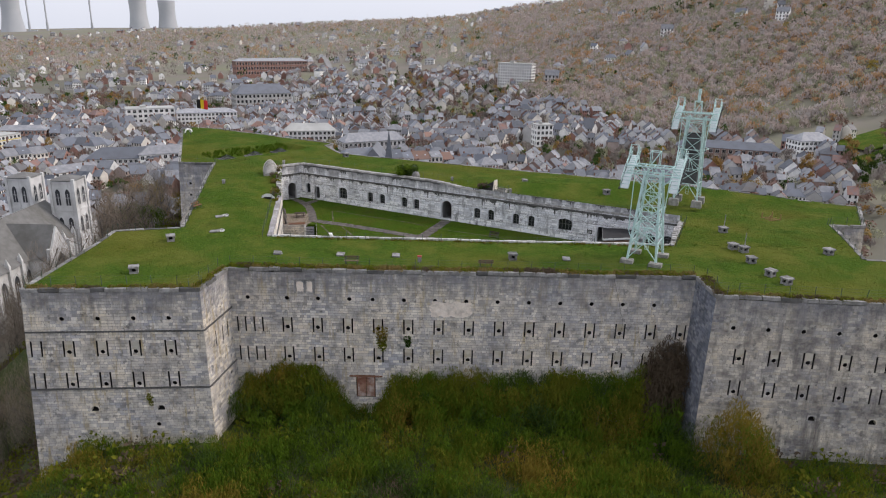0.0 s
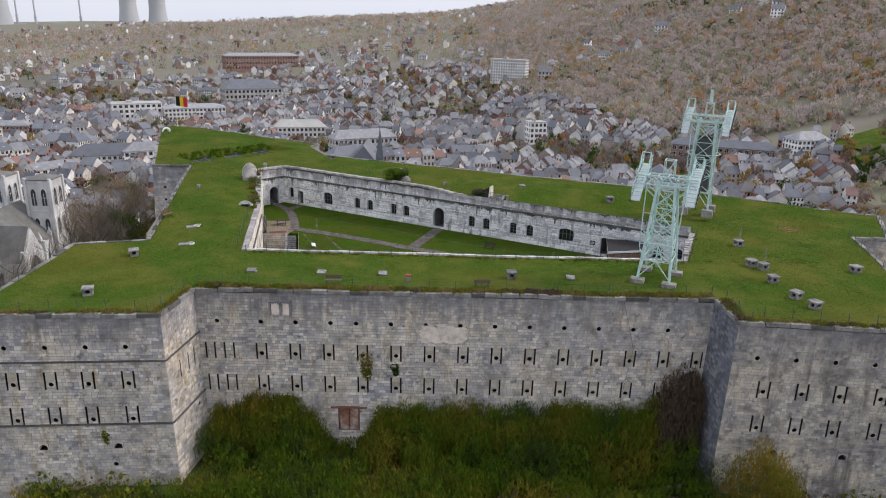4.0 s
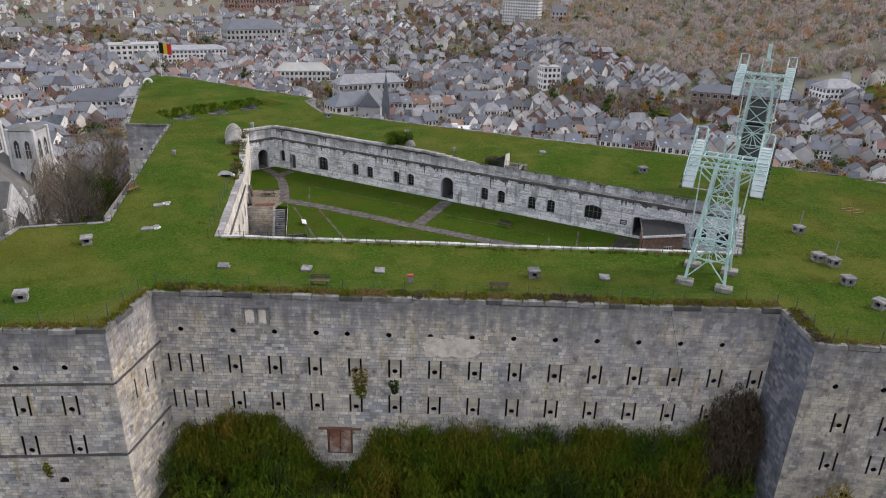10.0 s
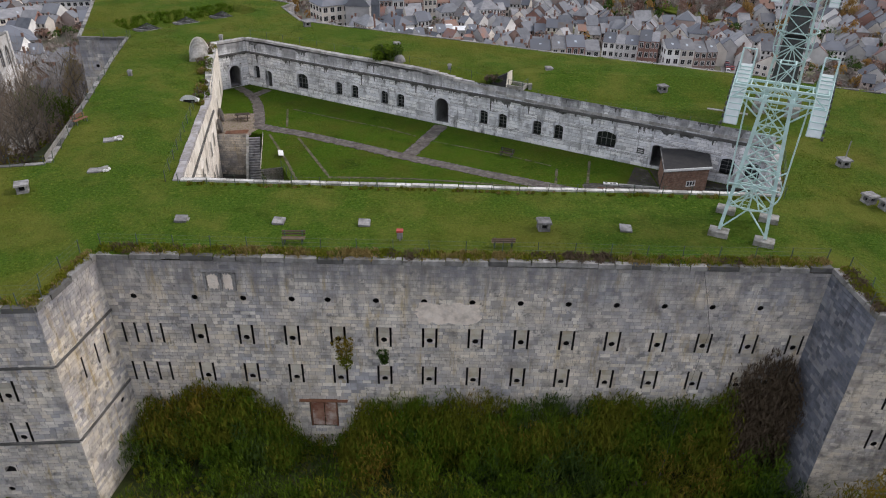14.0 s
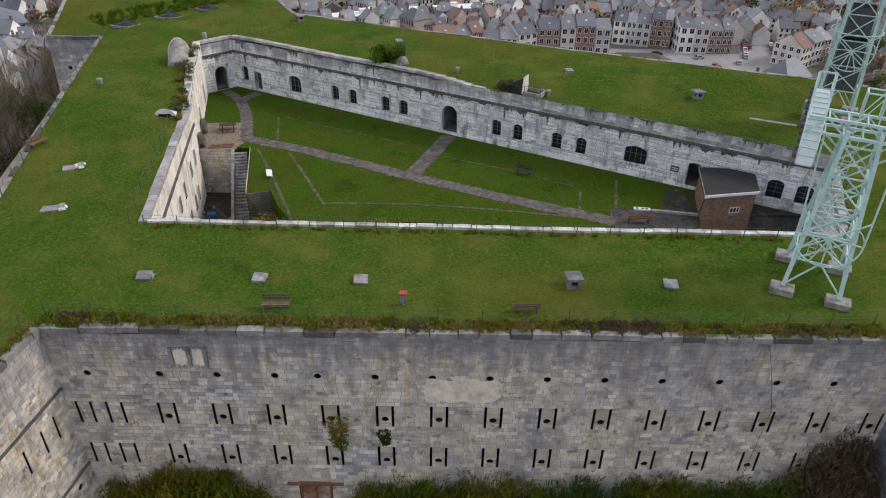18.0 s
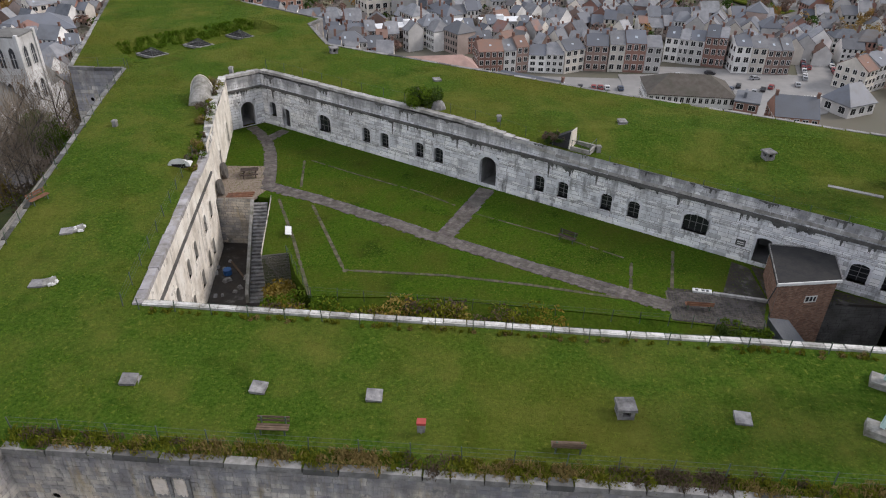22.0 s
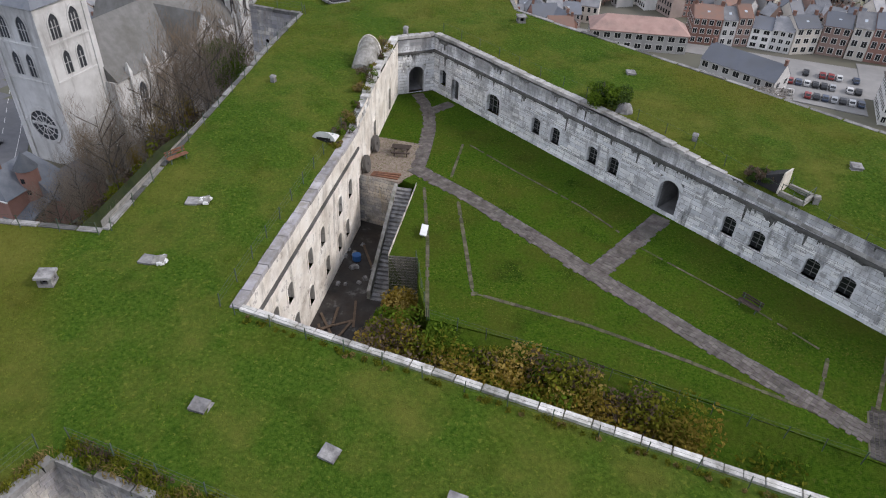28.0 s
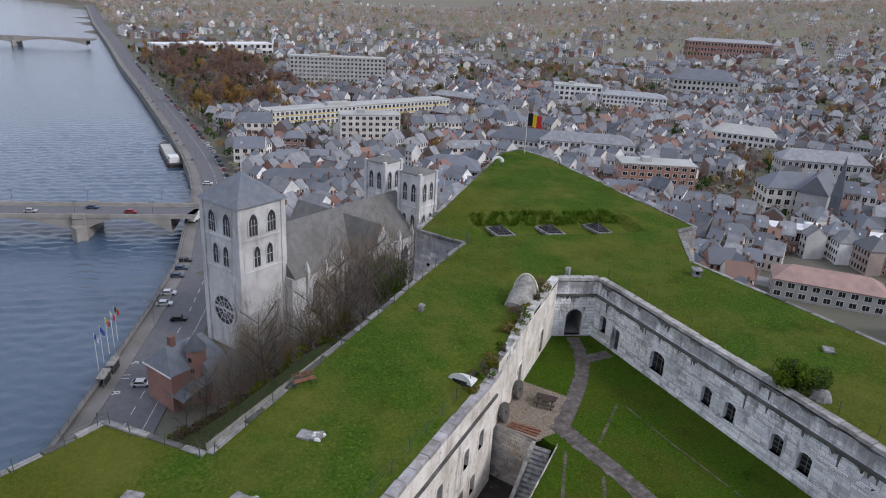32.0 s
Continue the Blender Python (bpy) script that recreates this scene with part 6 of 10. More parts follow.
def cooling_towers():
    for x, y in ((-1350, 3150), (-1250, 3220), (-1815, 2985)):
        m = Mesh()
        n = 28
        rings = []
        for k in range(11):
            t = k / 10
            r = 62 * (0.56 + 0.44 * (1 - min(1, t / 0.78)) ** 1.7 + 0.04 * max(0, t - 0.78) / 0.22)
            rings.append([(r * math.cos(2 * math.pi * j / n), r * math.sin(2 * math.pi * j / n), 196 * t) for j in range(n)])
        m.add([p for ring in rings for p in ring], [(k * n + j, k * n + (j + 1) % n, (k + 1) * n + (j + 1) % n, (k + 1) * n + j) for k in range(10) for j in range(n)])
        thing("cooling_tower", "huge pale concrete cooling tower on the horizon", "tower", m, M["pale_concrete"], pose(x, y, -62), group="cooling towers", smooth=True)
    for x, y in ((-1766, 3020), (-1700, 3040), (-1540, 3105)):
        m = Mesh()
        m.bar((0, 0, 0), (0, 0, 95), 10, n=10)
        m.bar((0, 0, 95), (0, 0, 215), 6.5, n=10)
        thing("chimney", "tall thin pale chimney of the distant works", "chimney", m, M["pale_concrete"], pose(x, y, -62), group="works chimneys")
    for x, y, w, h in ((-1740, 2990, 60, 52), (-1610, 3040, 95, 58), (-1530, 3070, 50, 46), (-1455, 3100, 60, 60)):
        m = Mesh()
        m.box(-w / 2, -30, 0, w / 2, 30, h)
        m.box(-w / 4, -20, h, w / 3, 20, h + 9)
        thing("works_hall", "pale block of the distant works on the horizon", "building", m, M["pale_concrete"], pose(x, y, -62, 0, 0, 25), group="works halls")


cooling_towers()


def far_ridge():
    """The last hills on the horizon, far behind the valley; pale blue haze is in their colour."""
    m = Mesh()
    n = 90
    row = []
    for k in range(n + 1):
        a = math.radians(-62 + 90 * k / n)
        z = 105 + 26 * noise.noise(Vector((k * 0.11, 1.0, 0.0))) + 10 * noise.noise(Vector((k * 0.5, 4.0, 0.0)))
        x, y = 22 + 7600 * math.sin(a), -10 + 7600 * math.cos(a)
        row.append(((x, y, -90), (x * 1.02, y * 1.02, z)))
    for p, q in zip(row, row[1:]):
        m.add([p[0], q[0], q[1], p[1]], [(3, 2, 1, 0)])
    thing("backdrop_ridge", "hazy pale blue-grey hills on the horizon", "hills", m, mat("haze_pale_hills", (0.40, 0.44, 0.49), (0.46, 0.50, 0.54), 0.002, 1.0, spec=0.0), kind="structure")


far_ridge()


def pavilion():
    """The brick house with a round stair turret at the foot of the church."""
    ob = tagged(new("brick_house"), "dark red brick house with slate roofs and a round stair turret", "house")
    b = Mesh()
    b.box(-103, 63, -62, -94, 76, -49.5)
    b.box(-96, 70, -62, -89, 82, -52)
    part("wall", b, HOUSE_WALLS[2], ob)
    r = Mesh()
    pitched(r, -103.4, 62.6, -93.6, 76.4, -49.5, -45.0, "y", 2.5)
    pitched(r, -96.4, 69.6, -88.6, 82.4, -52, -48.5)
    part("roof", r, M["slate"], ob)
    t = Mesh()
    n = 14
    cx, cy = -94.5, 69.5
    t.prism([(cx + 2 * math.cos(2 * math.pi * k / n), cy + 2 * math.sin(2 * math.pi * k / n)) for k in range(n)], -62, -45.5)
    part("turret", t, HOUSE_WALLS[2], ob)
    c = Mesh()
    c.add([(cx + 2.3 * math.cos(2 * math.pi * k / n), cy + 2.3 * math.sin(2 * math.pi * k / n), -45.5) for k in range(n)] + [(cx, cy, -42)], [(k, (k + 1) % n, n) for k in range(n)])
    part("turret_roof", c, M["slate"], ob)
    ch = Mesh()
    ch.box(-99.2, 66, -48, -98, 67.2, -43.2)
    part("chimney", ch, M["brick"], ob)
    for k in range(4):
        a = math.radians(-75 + 14 * k)
        w = Mesh()
        w.box(-0.35, -0.06, -0.5, 0.35, 0.1, 0.5)
        part("window", w, M["glass"], ob, m=pose(cx + 2.0 * math.cos(a), cy + 2.0 * math.sin(a), -47.6 - 2.6 * k, 0, 0, math.degrees(a) + 90))
    e = Mesh()
    e.box(-103.5, 62.5, -49.75, -93.5, 62.75, -49.45)
    part("eaves_board", e, M["window_frame"], ob)
    lean = Mesh()
    lean.add([(-97, 62.9, -54), (-90, 62.9, -54), (-90, 70, -51.5), (-97, 70, -51.5), (-97, 62.9, -54.3), (-90, 62.9, -54.3), (-90, 70, -51.8), (-97, 70, -51.8)], [(0, 1, 2, 3), (4, 0, 3, 7), (1, 5, 6, 2), (0, 4, 5, 1)])
    part("lean_to_roof", lean, M["slate"], ob)
    PLACED.append((-96, 71, 12))


pavilion()

# ---- the town's rows of houses ----
rnd = random.Random(77)


def open_ground(x, y):
    """Whether a house may stand here."""
    if x < 60 and y - quay_line(x) < 30:
        return False
    if -132 < x < -86 and 55 < y < 182 or -16 < x < 185 and y < 268:
        return False
    if 108 < x < 146 and 196 < y < 262 or 138 < x < 192 and 335 < y < 400:
        return False
    # the wooded riverside park
    if -720 < x < -350 and y - quay_line(x) < (130 if x < -470 else 95):
        return False
    r = math.hypot(x - 24, y + 72)
    if y < 250 and ground_height(x, y) > -57.2:
        return False
    return True


def seen_side(x, y):
    a = math.degrees(math.atan2(x - 22, y + 40))
    return -70 < a < 36


def town_edge(x, y):
    """How far beyond the built-up valley floor a place lies; the woods begin there."""
    a = math.degrees(math.atan2(x - 22, y + 40))
    return math.hypot(x - 22, y + 40) - float(np.interp(a, [-70, -20, -10, -2, 3, 6.5, 11, 18, 25, 36], [1300, 1300, 1250, 1080, 860, 700, 600, 510, 490, 480]))


count = {"near": 0, "far": 0, "mid": 0}


def street(x, y, heading, n, near_r):
    """A street with a terrace of houses on both sides."""
    h = math.radians(heading)
    d, s = Vector((math.cos(h), math.sin(h))), Vector((-math.sin(h), math.cos(h)))
    for side in (-1, 1):
        u = 0.0
        style = rnd.randrange(6)
        for _ in range(n):
            k = rnd.choices(range(7), (4, 3, 3, 4, 3, 2, 1.2))[0]
            w = DESIGNS[k][0]
            sx = rnd.uniform(0.62, 0.88)
            p = Vector((x, y)) + d * (u + w * sx / 2) + s * (side * (7.8 + rnd.uniform(-0.4, 0.4)))
            u += w * sx + (0.02 if rnd.random() < 0.8 else rnd.uniform(2, 7))
            r = math.hypot(p.x - 24, p.y + 20)
            if not (open_ground(p.x, p.y) and seen_side(p.x, p.y) and clear(p.x, p.y, 2.5)) or town_edge(p.x, p.y) > 0:
                continue
            if r > 300 and noise.noise(Vector((p.x * 0.013, p.y * 0.013, 31.0))) > 0.2:
                continue
            near = r < near_r and count["near"] < 55
            count["near" if near else "far"] += 1
            wall = rnd.choices(range(6), (5, 9, 3.2, 2.2, 2.6, 1.6))[0] if rnd.random() < 0.8 else style
            roof = rnd.choices(range(3), (6, 4, 0.45))[0]
            put_house(k, wall, roof, p.x, p.y, heading + (0 if side > 0 else 180) + rnd.uniform(-1.5, 1.5), near, sx, rnd.uniform(0.72, 1.02), not near and count["mid"] >= 120)
            if not near:
                count["mid"] += 1


# single large autumn trees of the gardens and the wood edge
SINGLE = (("leaf_amber", 189, 294, 6.5), ("leaf_amber", 184, 301, 5.5), ("leaf_rust", 182, 358, 4.6), ("leaf_yellow", 165, 389, 4.6), ("leaf_orange", 264, 479, 8.5), ("leaf_amber", 258, 486, 7.0), ("leaf_rust", 196, 510, 6.5), ("leaf_yellow", 213, 613, 8.0), ("leaf_orange", 168, 616, 7.5), ("leaf_orange", 275, 442, 4.6), ("leaf_green", -22, 513, 5.5), ("leaf_green", -16, 508, 4.5))
for _, x, y, r in SINGLE:
    PLACED.append((x, y, r))
# main streets that the view looks along
street(118, 268, 68, 16, 330)
street(40, 252, 8, 9, 330)
street(-60, 232, 22, 12, 330)
for i in range(4):
    street(-190 + 20 * i, 214 + 44 * i, 27, 16, 330)
for i in range(5):
    street(-70 + 8 * i, 262 + 46 * i, 20, 18, 330)
for i in range(14):
    street(-40 - 16 * i, 470 + 42 * i, 100, 5, 0)
tries = 0
while count["far"] + count["near"] < 2900 and tries < 4200:
    tries += 1
    a = math.radians(rnd.uniform(-68, 34))
    r = 190 + 1050 * rnd.random() ** 1.35
    x, y = 22 + r * math.sin(a), -40 + r * math.cos(a)
    if r > 850 and rnd.random() < 0.5:
        continue
    f = noise.noise(Vector((x * 0.003, y * 0.003, 4.0)))
    street(x, y, 20 + 110 * f + rnd.choice((0, 90)), rnd.randint(2, 9) if r < 700 else rnd.randint(1, 4), 300)

street(226, 300, 38, 5, 0)
street(262, 372, 20, 5, 0)
# scattered houses climbing the far slopes
g = random.Random(404)
n = 0
while n < 1250:
    a = math.radians(g.uniform(-62, 14))
    r = 800 + 1900 * g.random() ** 1.3
    x, y = 22 + r * math.sin(a), -40 + r * math.cos(a)
    n += 1
    if not open_ground(x, y) or noise.noise(Vector((x * 0.004, y * 0.004, 2.0))) < -0.15 or not clear(x, y, 4):
        continue
    put_house(g.randrange(7), g.choices(range(6), (4, 6, 2, 2, 2, 1))[0], g.randrange(2), x, y, g.uniform(0, 180), False, g.uniform(0.9, 1.2), g.uniform(0.8, 1.1), True)

for _ in range(90):
    a = math.radians(g.uniform(0, 26))
    r = g.uniform(640, 1250)
    x, y = 22 + r * math.sin(a), -40 + r * math.cos(a)
    if town_edge(x, y) > 40 and clear(x, y, 7) and noise.noise(Vector((x * 0.006, y * 0.006, 21.0))) > 0.12:
        put_house(g.randrange(7), g.choices(range(6), (4, 7, 1, 1, 2, 1))[0], g.randrange(2), x, y, g.uniform(0, 180), False, g.uniform(1.0, 1.5), g.uniform(1.0, 1.3), True)
        PLACED[-1] = (x, y, 9.0)

thing("far_houses", "many distant town houses with slate roofs", "houses", FAR, (*HOUSE_WALLS, *HOUSE_ROOFS, M["glass"], M["brick"]), kind="stuff")


# streets and squares
def ribbon(name, pts, width, material, label, category="road", lift=0.06):
    m = Mesh()
    fine = []
    for a, b in zip(pts, pts[1:]):
        k = max(1, int(math.dist(a, b) // 12))
        fine += [(a[0] + (b[0] - a[0]) * i / k, a[1] + (b[1] - a[1]) * i / k) for i in range(k)]
    fine.append(pts[-1])
    rows = []
    for i, (x, y) in enumerate(fine):
        a, b = Vector(fine[max(0, i - 1)]), Vector(fine[min(len(fine) - 1, i + 1)])
        d = (b - a).normalized()
        n = Vector((-d.y, d.x)) * width / 2
        z = max(ground_height(x + n.x * q, y + n.y * q) for q in (-1, 0, 1)) + lift
        rows.append(((x - n.x, y - n.y, z), (x + n.x, y + n.y, z), (x + n.x, y + n.y, z - 0.8), (x - n.x, y - n.y, z - 0.8)))
    for p, q in zip(rows, rows[1:]):
        m.add(list(p) + list(q), [(0, 1, 5, 4), (1, 2, 6, 5), (3, 0, 4, 7)])
    return thing(name, label, category, m, material, kind="structure")


M["street"] = mat("pale_street", (0.24, 0.235, 0.23), (0.30, 0.29, 0.28), 0.2, 0.9, bump=0.1)
ribbon("road", [(112, 200), (132, 222), (150, 246), (161, 285), (172, 330), (176, 370), (150, 420)], 14, M["street"], "pale grey town street with parked cars")
ribbon("road", [(-20, 231), (10, 234), (55, 236.5), (80, 237)], 9, M["street"], "pale grey town street")
ribbon("road", [(20, 430), (-30, 560), (-85, 760), (-150, 1000), (-215, 1280)], 9, M["street"], "straight street climbing the far hill")
ribbon("road", [(126, 238), (180, 262), (260, 318), (330, 332)], 8, M["street"], "grey road along the valley")
ribbon("meadow", [(268, 352), (330, 366), (400, 380)], 30, M["grass"], "green meadow beside the villa", "meadow")
ribbon("meadow", [(146, 392), (156, 364), (172, 342)], 15, M["grass"], "green lawn beside the town street", "lawn")
ribbon("meadow", [(232, 316), (262, 328), (292, 334)], 16, M["grass"], "small green garden lawn beside the road", "lawn")
lot = Mesh()
lot.prism([(50, 205), (74, 203), (74, 233), (52, 231)], -59.0, -57.72)
thing("car_park", "pale asphalt car park below the fort", "car park", lot, M["street"], kind="structure")
for k in range(9):
    for y in (209.5, 219.0, 228.0):
        if rnd.random() < 0.75:
            park(rnd.randrange(5), 52.8 + 2.45 * k, y, -57.71, 88 + rnd.uniform(-3, 3))
square = Mesh()
square.prism([(74, 216), (104, 216), (118, 204), (140, 212), (158, 236), (150, 252), (118, 258), (92, 258), (90, 248), (74, 246)], -59.0, -57.74)
thing("square", "pale asphalt town square with crossings", "square", square, M["street"], kind="structure")
ring = Mesh()
ring.prism([(133 + 4.5 * math.cos(2 * math.pi * k / 20), 217 + 4.5 * math.sin(2 * math.pi * k / 20)) for k in range(20)], -57.9, -57.55)
thing("roundabout", "low paved roundabout island on the square", "roundabout", ring, M["paving"], kind="structure")
zebra = Mesh()
for k in range(8):
    zebra.box(-1.6, -0.28, 0, 1.6, 0.28, 0.012, pose(136 + 1.25 * k, 227.5 + 0.15 * k, -57.735, 0, 0, 80))
thing("zebra_crossing", "white painted zebra crossing on the square", "crossing", zebra, M["line_paint"], kind="structure")
for k in range(11):
    t = k / 10
    if rnd.random() < 0.9:
        x, y = 145.5 + 10.5 * t, 248 + 33 * t
        park(0 if rnd.random() < 0.6 else rnd.randrange(5), x, y, max(ground_height(x, y), -57.9) + 0.2, 73)
    if rnd.random() < 0.9:
        x, y = 158.5 + 13 * t, 250 + 52 * t
        park(rnd.randrange(5), x, y, max(ground_height(x, y), -57.9) + 0.2, 76)
for x, y, hd in ((97, 246, 10), (101, 244, 15), (113, 232, 60), (117, 236, 70), (121, 230, 65), (125, 233, 70), (129, 236, 60), (110, 250, 5), (126, 246, 20), (140, 240, 75), (152, 262, 74)):
    park(rnd.randrange(5), x, y, -57.73, hd)


# ---- trees ----
def leaf_cloud(name, centres, radii, per, size, material, label, seed, flat=0.75, kind="stuff", category="trees", parent=None, slender=1.0, upright=0.0, sides=4):
    """Many small leaf faces scattered through rounded masses, joined in one mesh."""
    g = np.random.default_rng(seed)
    centres, radii = np.asarray(centres, float), np.asarray(radii, float)
    if radii.ndim == 1:
        radii = np.stack([radii, radii, radii * flat], 1)
    n = len(centres) * per
    v = g.normal(size=(n, 3))
    v /= np.linalg.norm(v, axis=1, keepdims=True)
    v *= g.uniform(0.25, 1.0, size=(n, 1)) ** 0.5
    p = np.repeat(centres, per, 0) + v * np.repeat(radii, per, 0)
    a = g.normal(size=(n, 3))
    a[:, 2] += upright * np.sign(a[:, 2])
    a /= np.linalg.norm(a, axis=1, keepdims=True)
    b = np.cross(a, g.normal(size=(n, 3)))
    b /= np.linalg.norm(b, axis=1, keepdims=True)
    s = size * g.uniform(0.5, 1.3, size=(n, 1))
    quad = np.stack([p - a * s * slender, p + b * s * 0.6 / slender, p + a * s * slender, p - b * s * 0.6 / slender], 1)[:, :sides].reshape(-1, 3)
    me = bpy.data.meshes.new(name)
    me.vertices.add(sides * n)
    me.vertices.foreach_set("co", quad.ravel())
    me.loops.add(sides * n)
    me.loops.foreach_set("vertex_index", np.arange(sides * n))
    me.polygons.add(n)
    me.polygons.foreach_set("loop_start", np.arange(0, sides * n, sides))
    me.update(calc_edges=True)
    me.materials.append(material)
    ob = new(name, me)
    if parent:
        ob.parent = parent
        return ob
    return tagged(ob, label, category, kind=kind)


def leaf_mat(name, a, b, island=0.35, scale=0.12):
    m = mat(name, a, b, scale, 0.85, island=island * 0.6, spec=0.04)
    # thin leaves and twigs let part of the light through
    nt = m.node_tree
    base = nt.nodes["Principled BSDF"]
    thin = nt.nodes.new("ShaderNodeBsdfTranslucent")
    both = nt.nodes.new("ShaderNodeMixShader")
    both.inputs["Fac"].default_value = 0.3
    nt.links.new(base.inputs["Base Color"].links[0].from_socket, thin.inputs["Color"])
    nt.links.new(base.outputs[0], both.inputs[1])
    nt.links.new(thin.outputs[0], both.inputs[2])
    nt.links.new(both.outputs[0], nt.nodes["Material Output"].inputs["Surface"])
    return m


# Brown, grey, orange and olive wood colours are lightened in place of distance haze.
M["leaf_brown"] = leaf_mat("haze_pale_brown_wood", (0.45, 0.375, 0.335), (0.51, 0.43, 0.39), 0.1, 0.09)
M["leaf_grey"] = leaf_mat("haze_pale_grey_twigs", (0.465, 0.425, 0.40), (0.42, 0.38, 0.355), 0.1, 0.09)
M["leaf_orange"] = leaf_mat("haze_pale_orange_leaves", (0.46, 0.265, 0.14), (0.46, 0.33, 0.20), 0.1, 0.09)
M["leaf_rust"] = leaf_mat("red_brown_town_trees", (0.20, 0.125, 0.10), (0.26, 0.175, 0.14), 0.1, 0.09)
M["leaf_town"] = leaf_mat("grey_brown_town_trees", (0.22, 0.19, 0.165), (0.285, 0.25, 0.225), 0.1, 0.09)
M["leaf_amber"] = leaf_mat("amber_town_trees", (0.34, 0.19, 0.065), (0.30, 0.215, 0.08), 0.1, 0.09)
M["leaf_olive_wood"] = leaf_mat("haze_pale_olive_foliage", (0.37, 0.355, 0.25), (0.31, 0.315, 0.205), 0.1, 0.09)
M["leaf_yellow"] = leaf_mat("autumn_yellow_leaves", (0.38, 0.27, 0.07), (0.27, 0.22, 0.07))
M["leaf_green"] = leaf_mat("dark_evergreen_leaves", (0.042, 0.078, 0.018), (0.065, 0.100, 0.024))
M["leaf_moss"] = leaf_mat("shrub_green_leaves", (0.075, 0.135, 0.010), (0.105, 0.160, 0.016))
M["leaf_olive"] = leaf_mat("shrub_olive_leaves", (0.125, 0.145, 0.014), (0.165, 0.165, 0.020))
M["leaf_gold"] = leaf_mat("shrub_gold_leaves", (0.29, 0.205, 0.032), (0.19, 0.15, 0.028))
M["leaf_twig"] = leaf_mat("brown_grey_twigs", (0.25, 0.205, 0.16), (0.31, 0.255, 0.20))
M["leaf_umber"] = leaf_mat("umber_twigs", (0.20, 0.15, 0.105), (0.26, 0.195, 0.13))
M["leaf_dead"] = leaf_mat("dead_brown_brush", (0.105, 0.078, 0.055), (0.14, 0.105, 0.072))
M["bark"] = mat("tree_bark", (0.09, 0.075, 0.062), (0.13, 0.11, 0.09), 2, 0.95)

rnd = random.Random(5)
groups = {k: ([], [], []) for k in ("leaf_brown", "leaf_grey", "leaf_orange", "leaf_yellow", "leaf_olive_wood", "leaf_green", "leaf_rust", "leaf_town", "leaf_amber")}


def crowns(name, trees, per, size, material, label, seed):
    """Rounded uneven crowns of several lobes, each a shell of small twig clusters that face outwards."""
    g = np.random.default_rng(seed)
    t = np.asarray(trees, float)
    lobes = 3
    n = len(t) * lobes
    off = g.normal(size=(n, 3))
    off /= np.linalg.norm(off, axis=1, keepdims=True)
    off[:, 2] = off[:, 2] * (0.8 if size < 0.6 else 1.2) + 0.1
    s = np.repeat(t[:, 3:4], lobes, 0)
    c = np.repeat(t[:, :3], lobes, 0) + off * s * g.uniform(0.3, 0.6, (n, 1))
    r = s * g.uniform(0.42, 0.68, (n, 1))
    k = n * per
    v = g.normal(size=(k, 3))
    v[:, 2] = np.where(v[:, 2] < -0.3, -v[:, 2], v[:, 2])
    v /= np.linalg.norm(v, axis=1, keepdims=True)
    p = np.repeat(c, per, 0) + v * np.repeat(r, per, 0) * g.uniform(0.86, 1.05, (k, 1))
    nrm = v + g.normal(size=(k, 3)) * 0.24 + np.array([0, 0, 0.25 if size < 0.9 else 0.7])
    a = np.cross(nrm, g.normal(size=(k, 3)))
    a /= np.linalg.norm(a, axis=1, keepdims=True)
    b = np.cross(nrm, a)
    b /= np.linalg.norm(b, axis=1, keepdims=True)
    slim = 1.0
    if size > 0.6:
        # upright sprays of bare twigs
        b = np.array([0, 0, 1.0]) + g.normal(size=(k, 3)) * 0.35
        b /= np.linalg.norm(b, axis=1, keepdims=True)
        a = np.cross(nrm, b)
        a /= np.linalg.norm(a, axis=1, keepdims=True)
        slim = 0.55
    q = size * g.uniform(0.6, 1.4, (k, 1))
    tri = np.stack([p - a * q * slim - b * q * 0.55, p + a * q * slim - b * q * 0.55, p + b * q * 1.1], 1).reshape(-1, 3)
    me = bpy.data.meshes.new(name)
    me.vertices.add(3 * k)
    me.vertices.foreach_set("co", tri.ravel())
    me.loops.add(3 * k)
    me.loops.foreach_set("vertex_index", np.arange(3 * k))
    me.polygons.add(k)
    me.polygons.foreach_set("loop_start", np.arange(0, 3 * k, 3))
    me.update(calc_edges=True)
    me.materials.append(material)
    return tagged(new(name, me), label, "trees", kind="stuff")


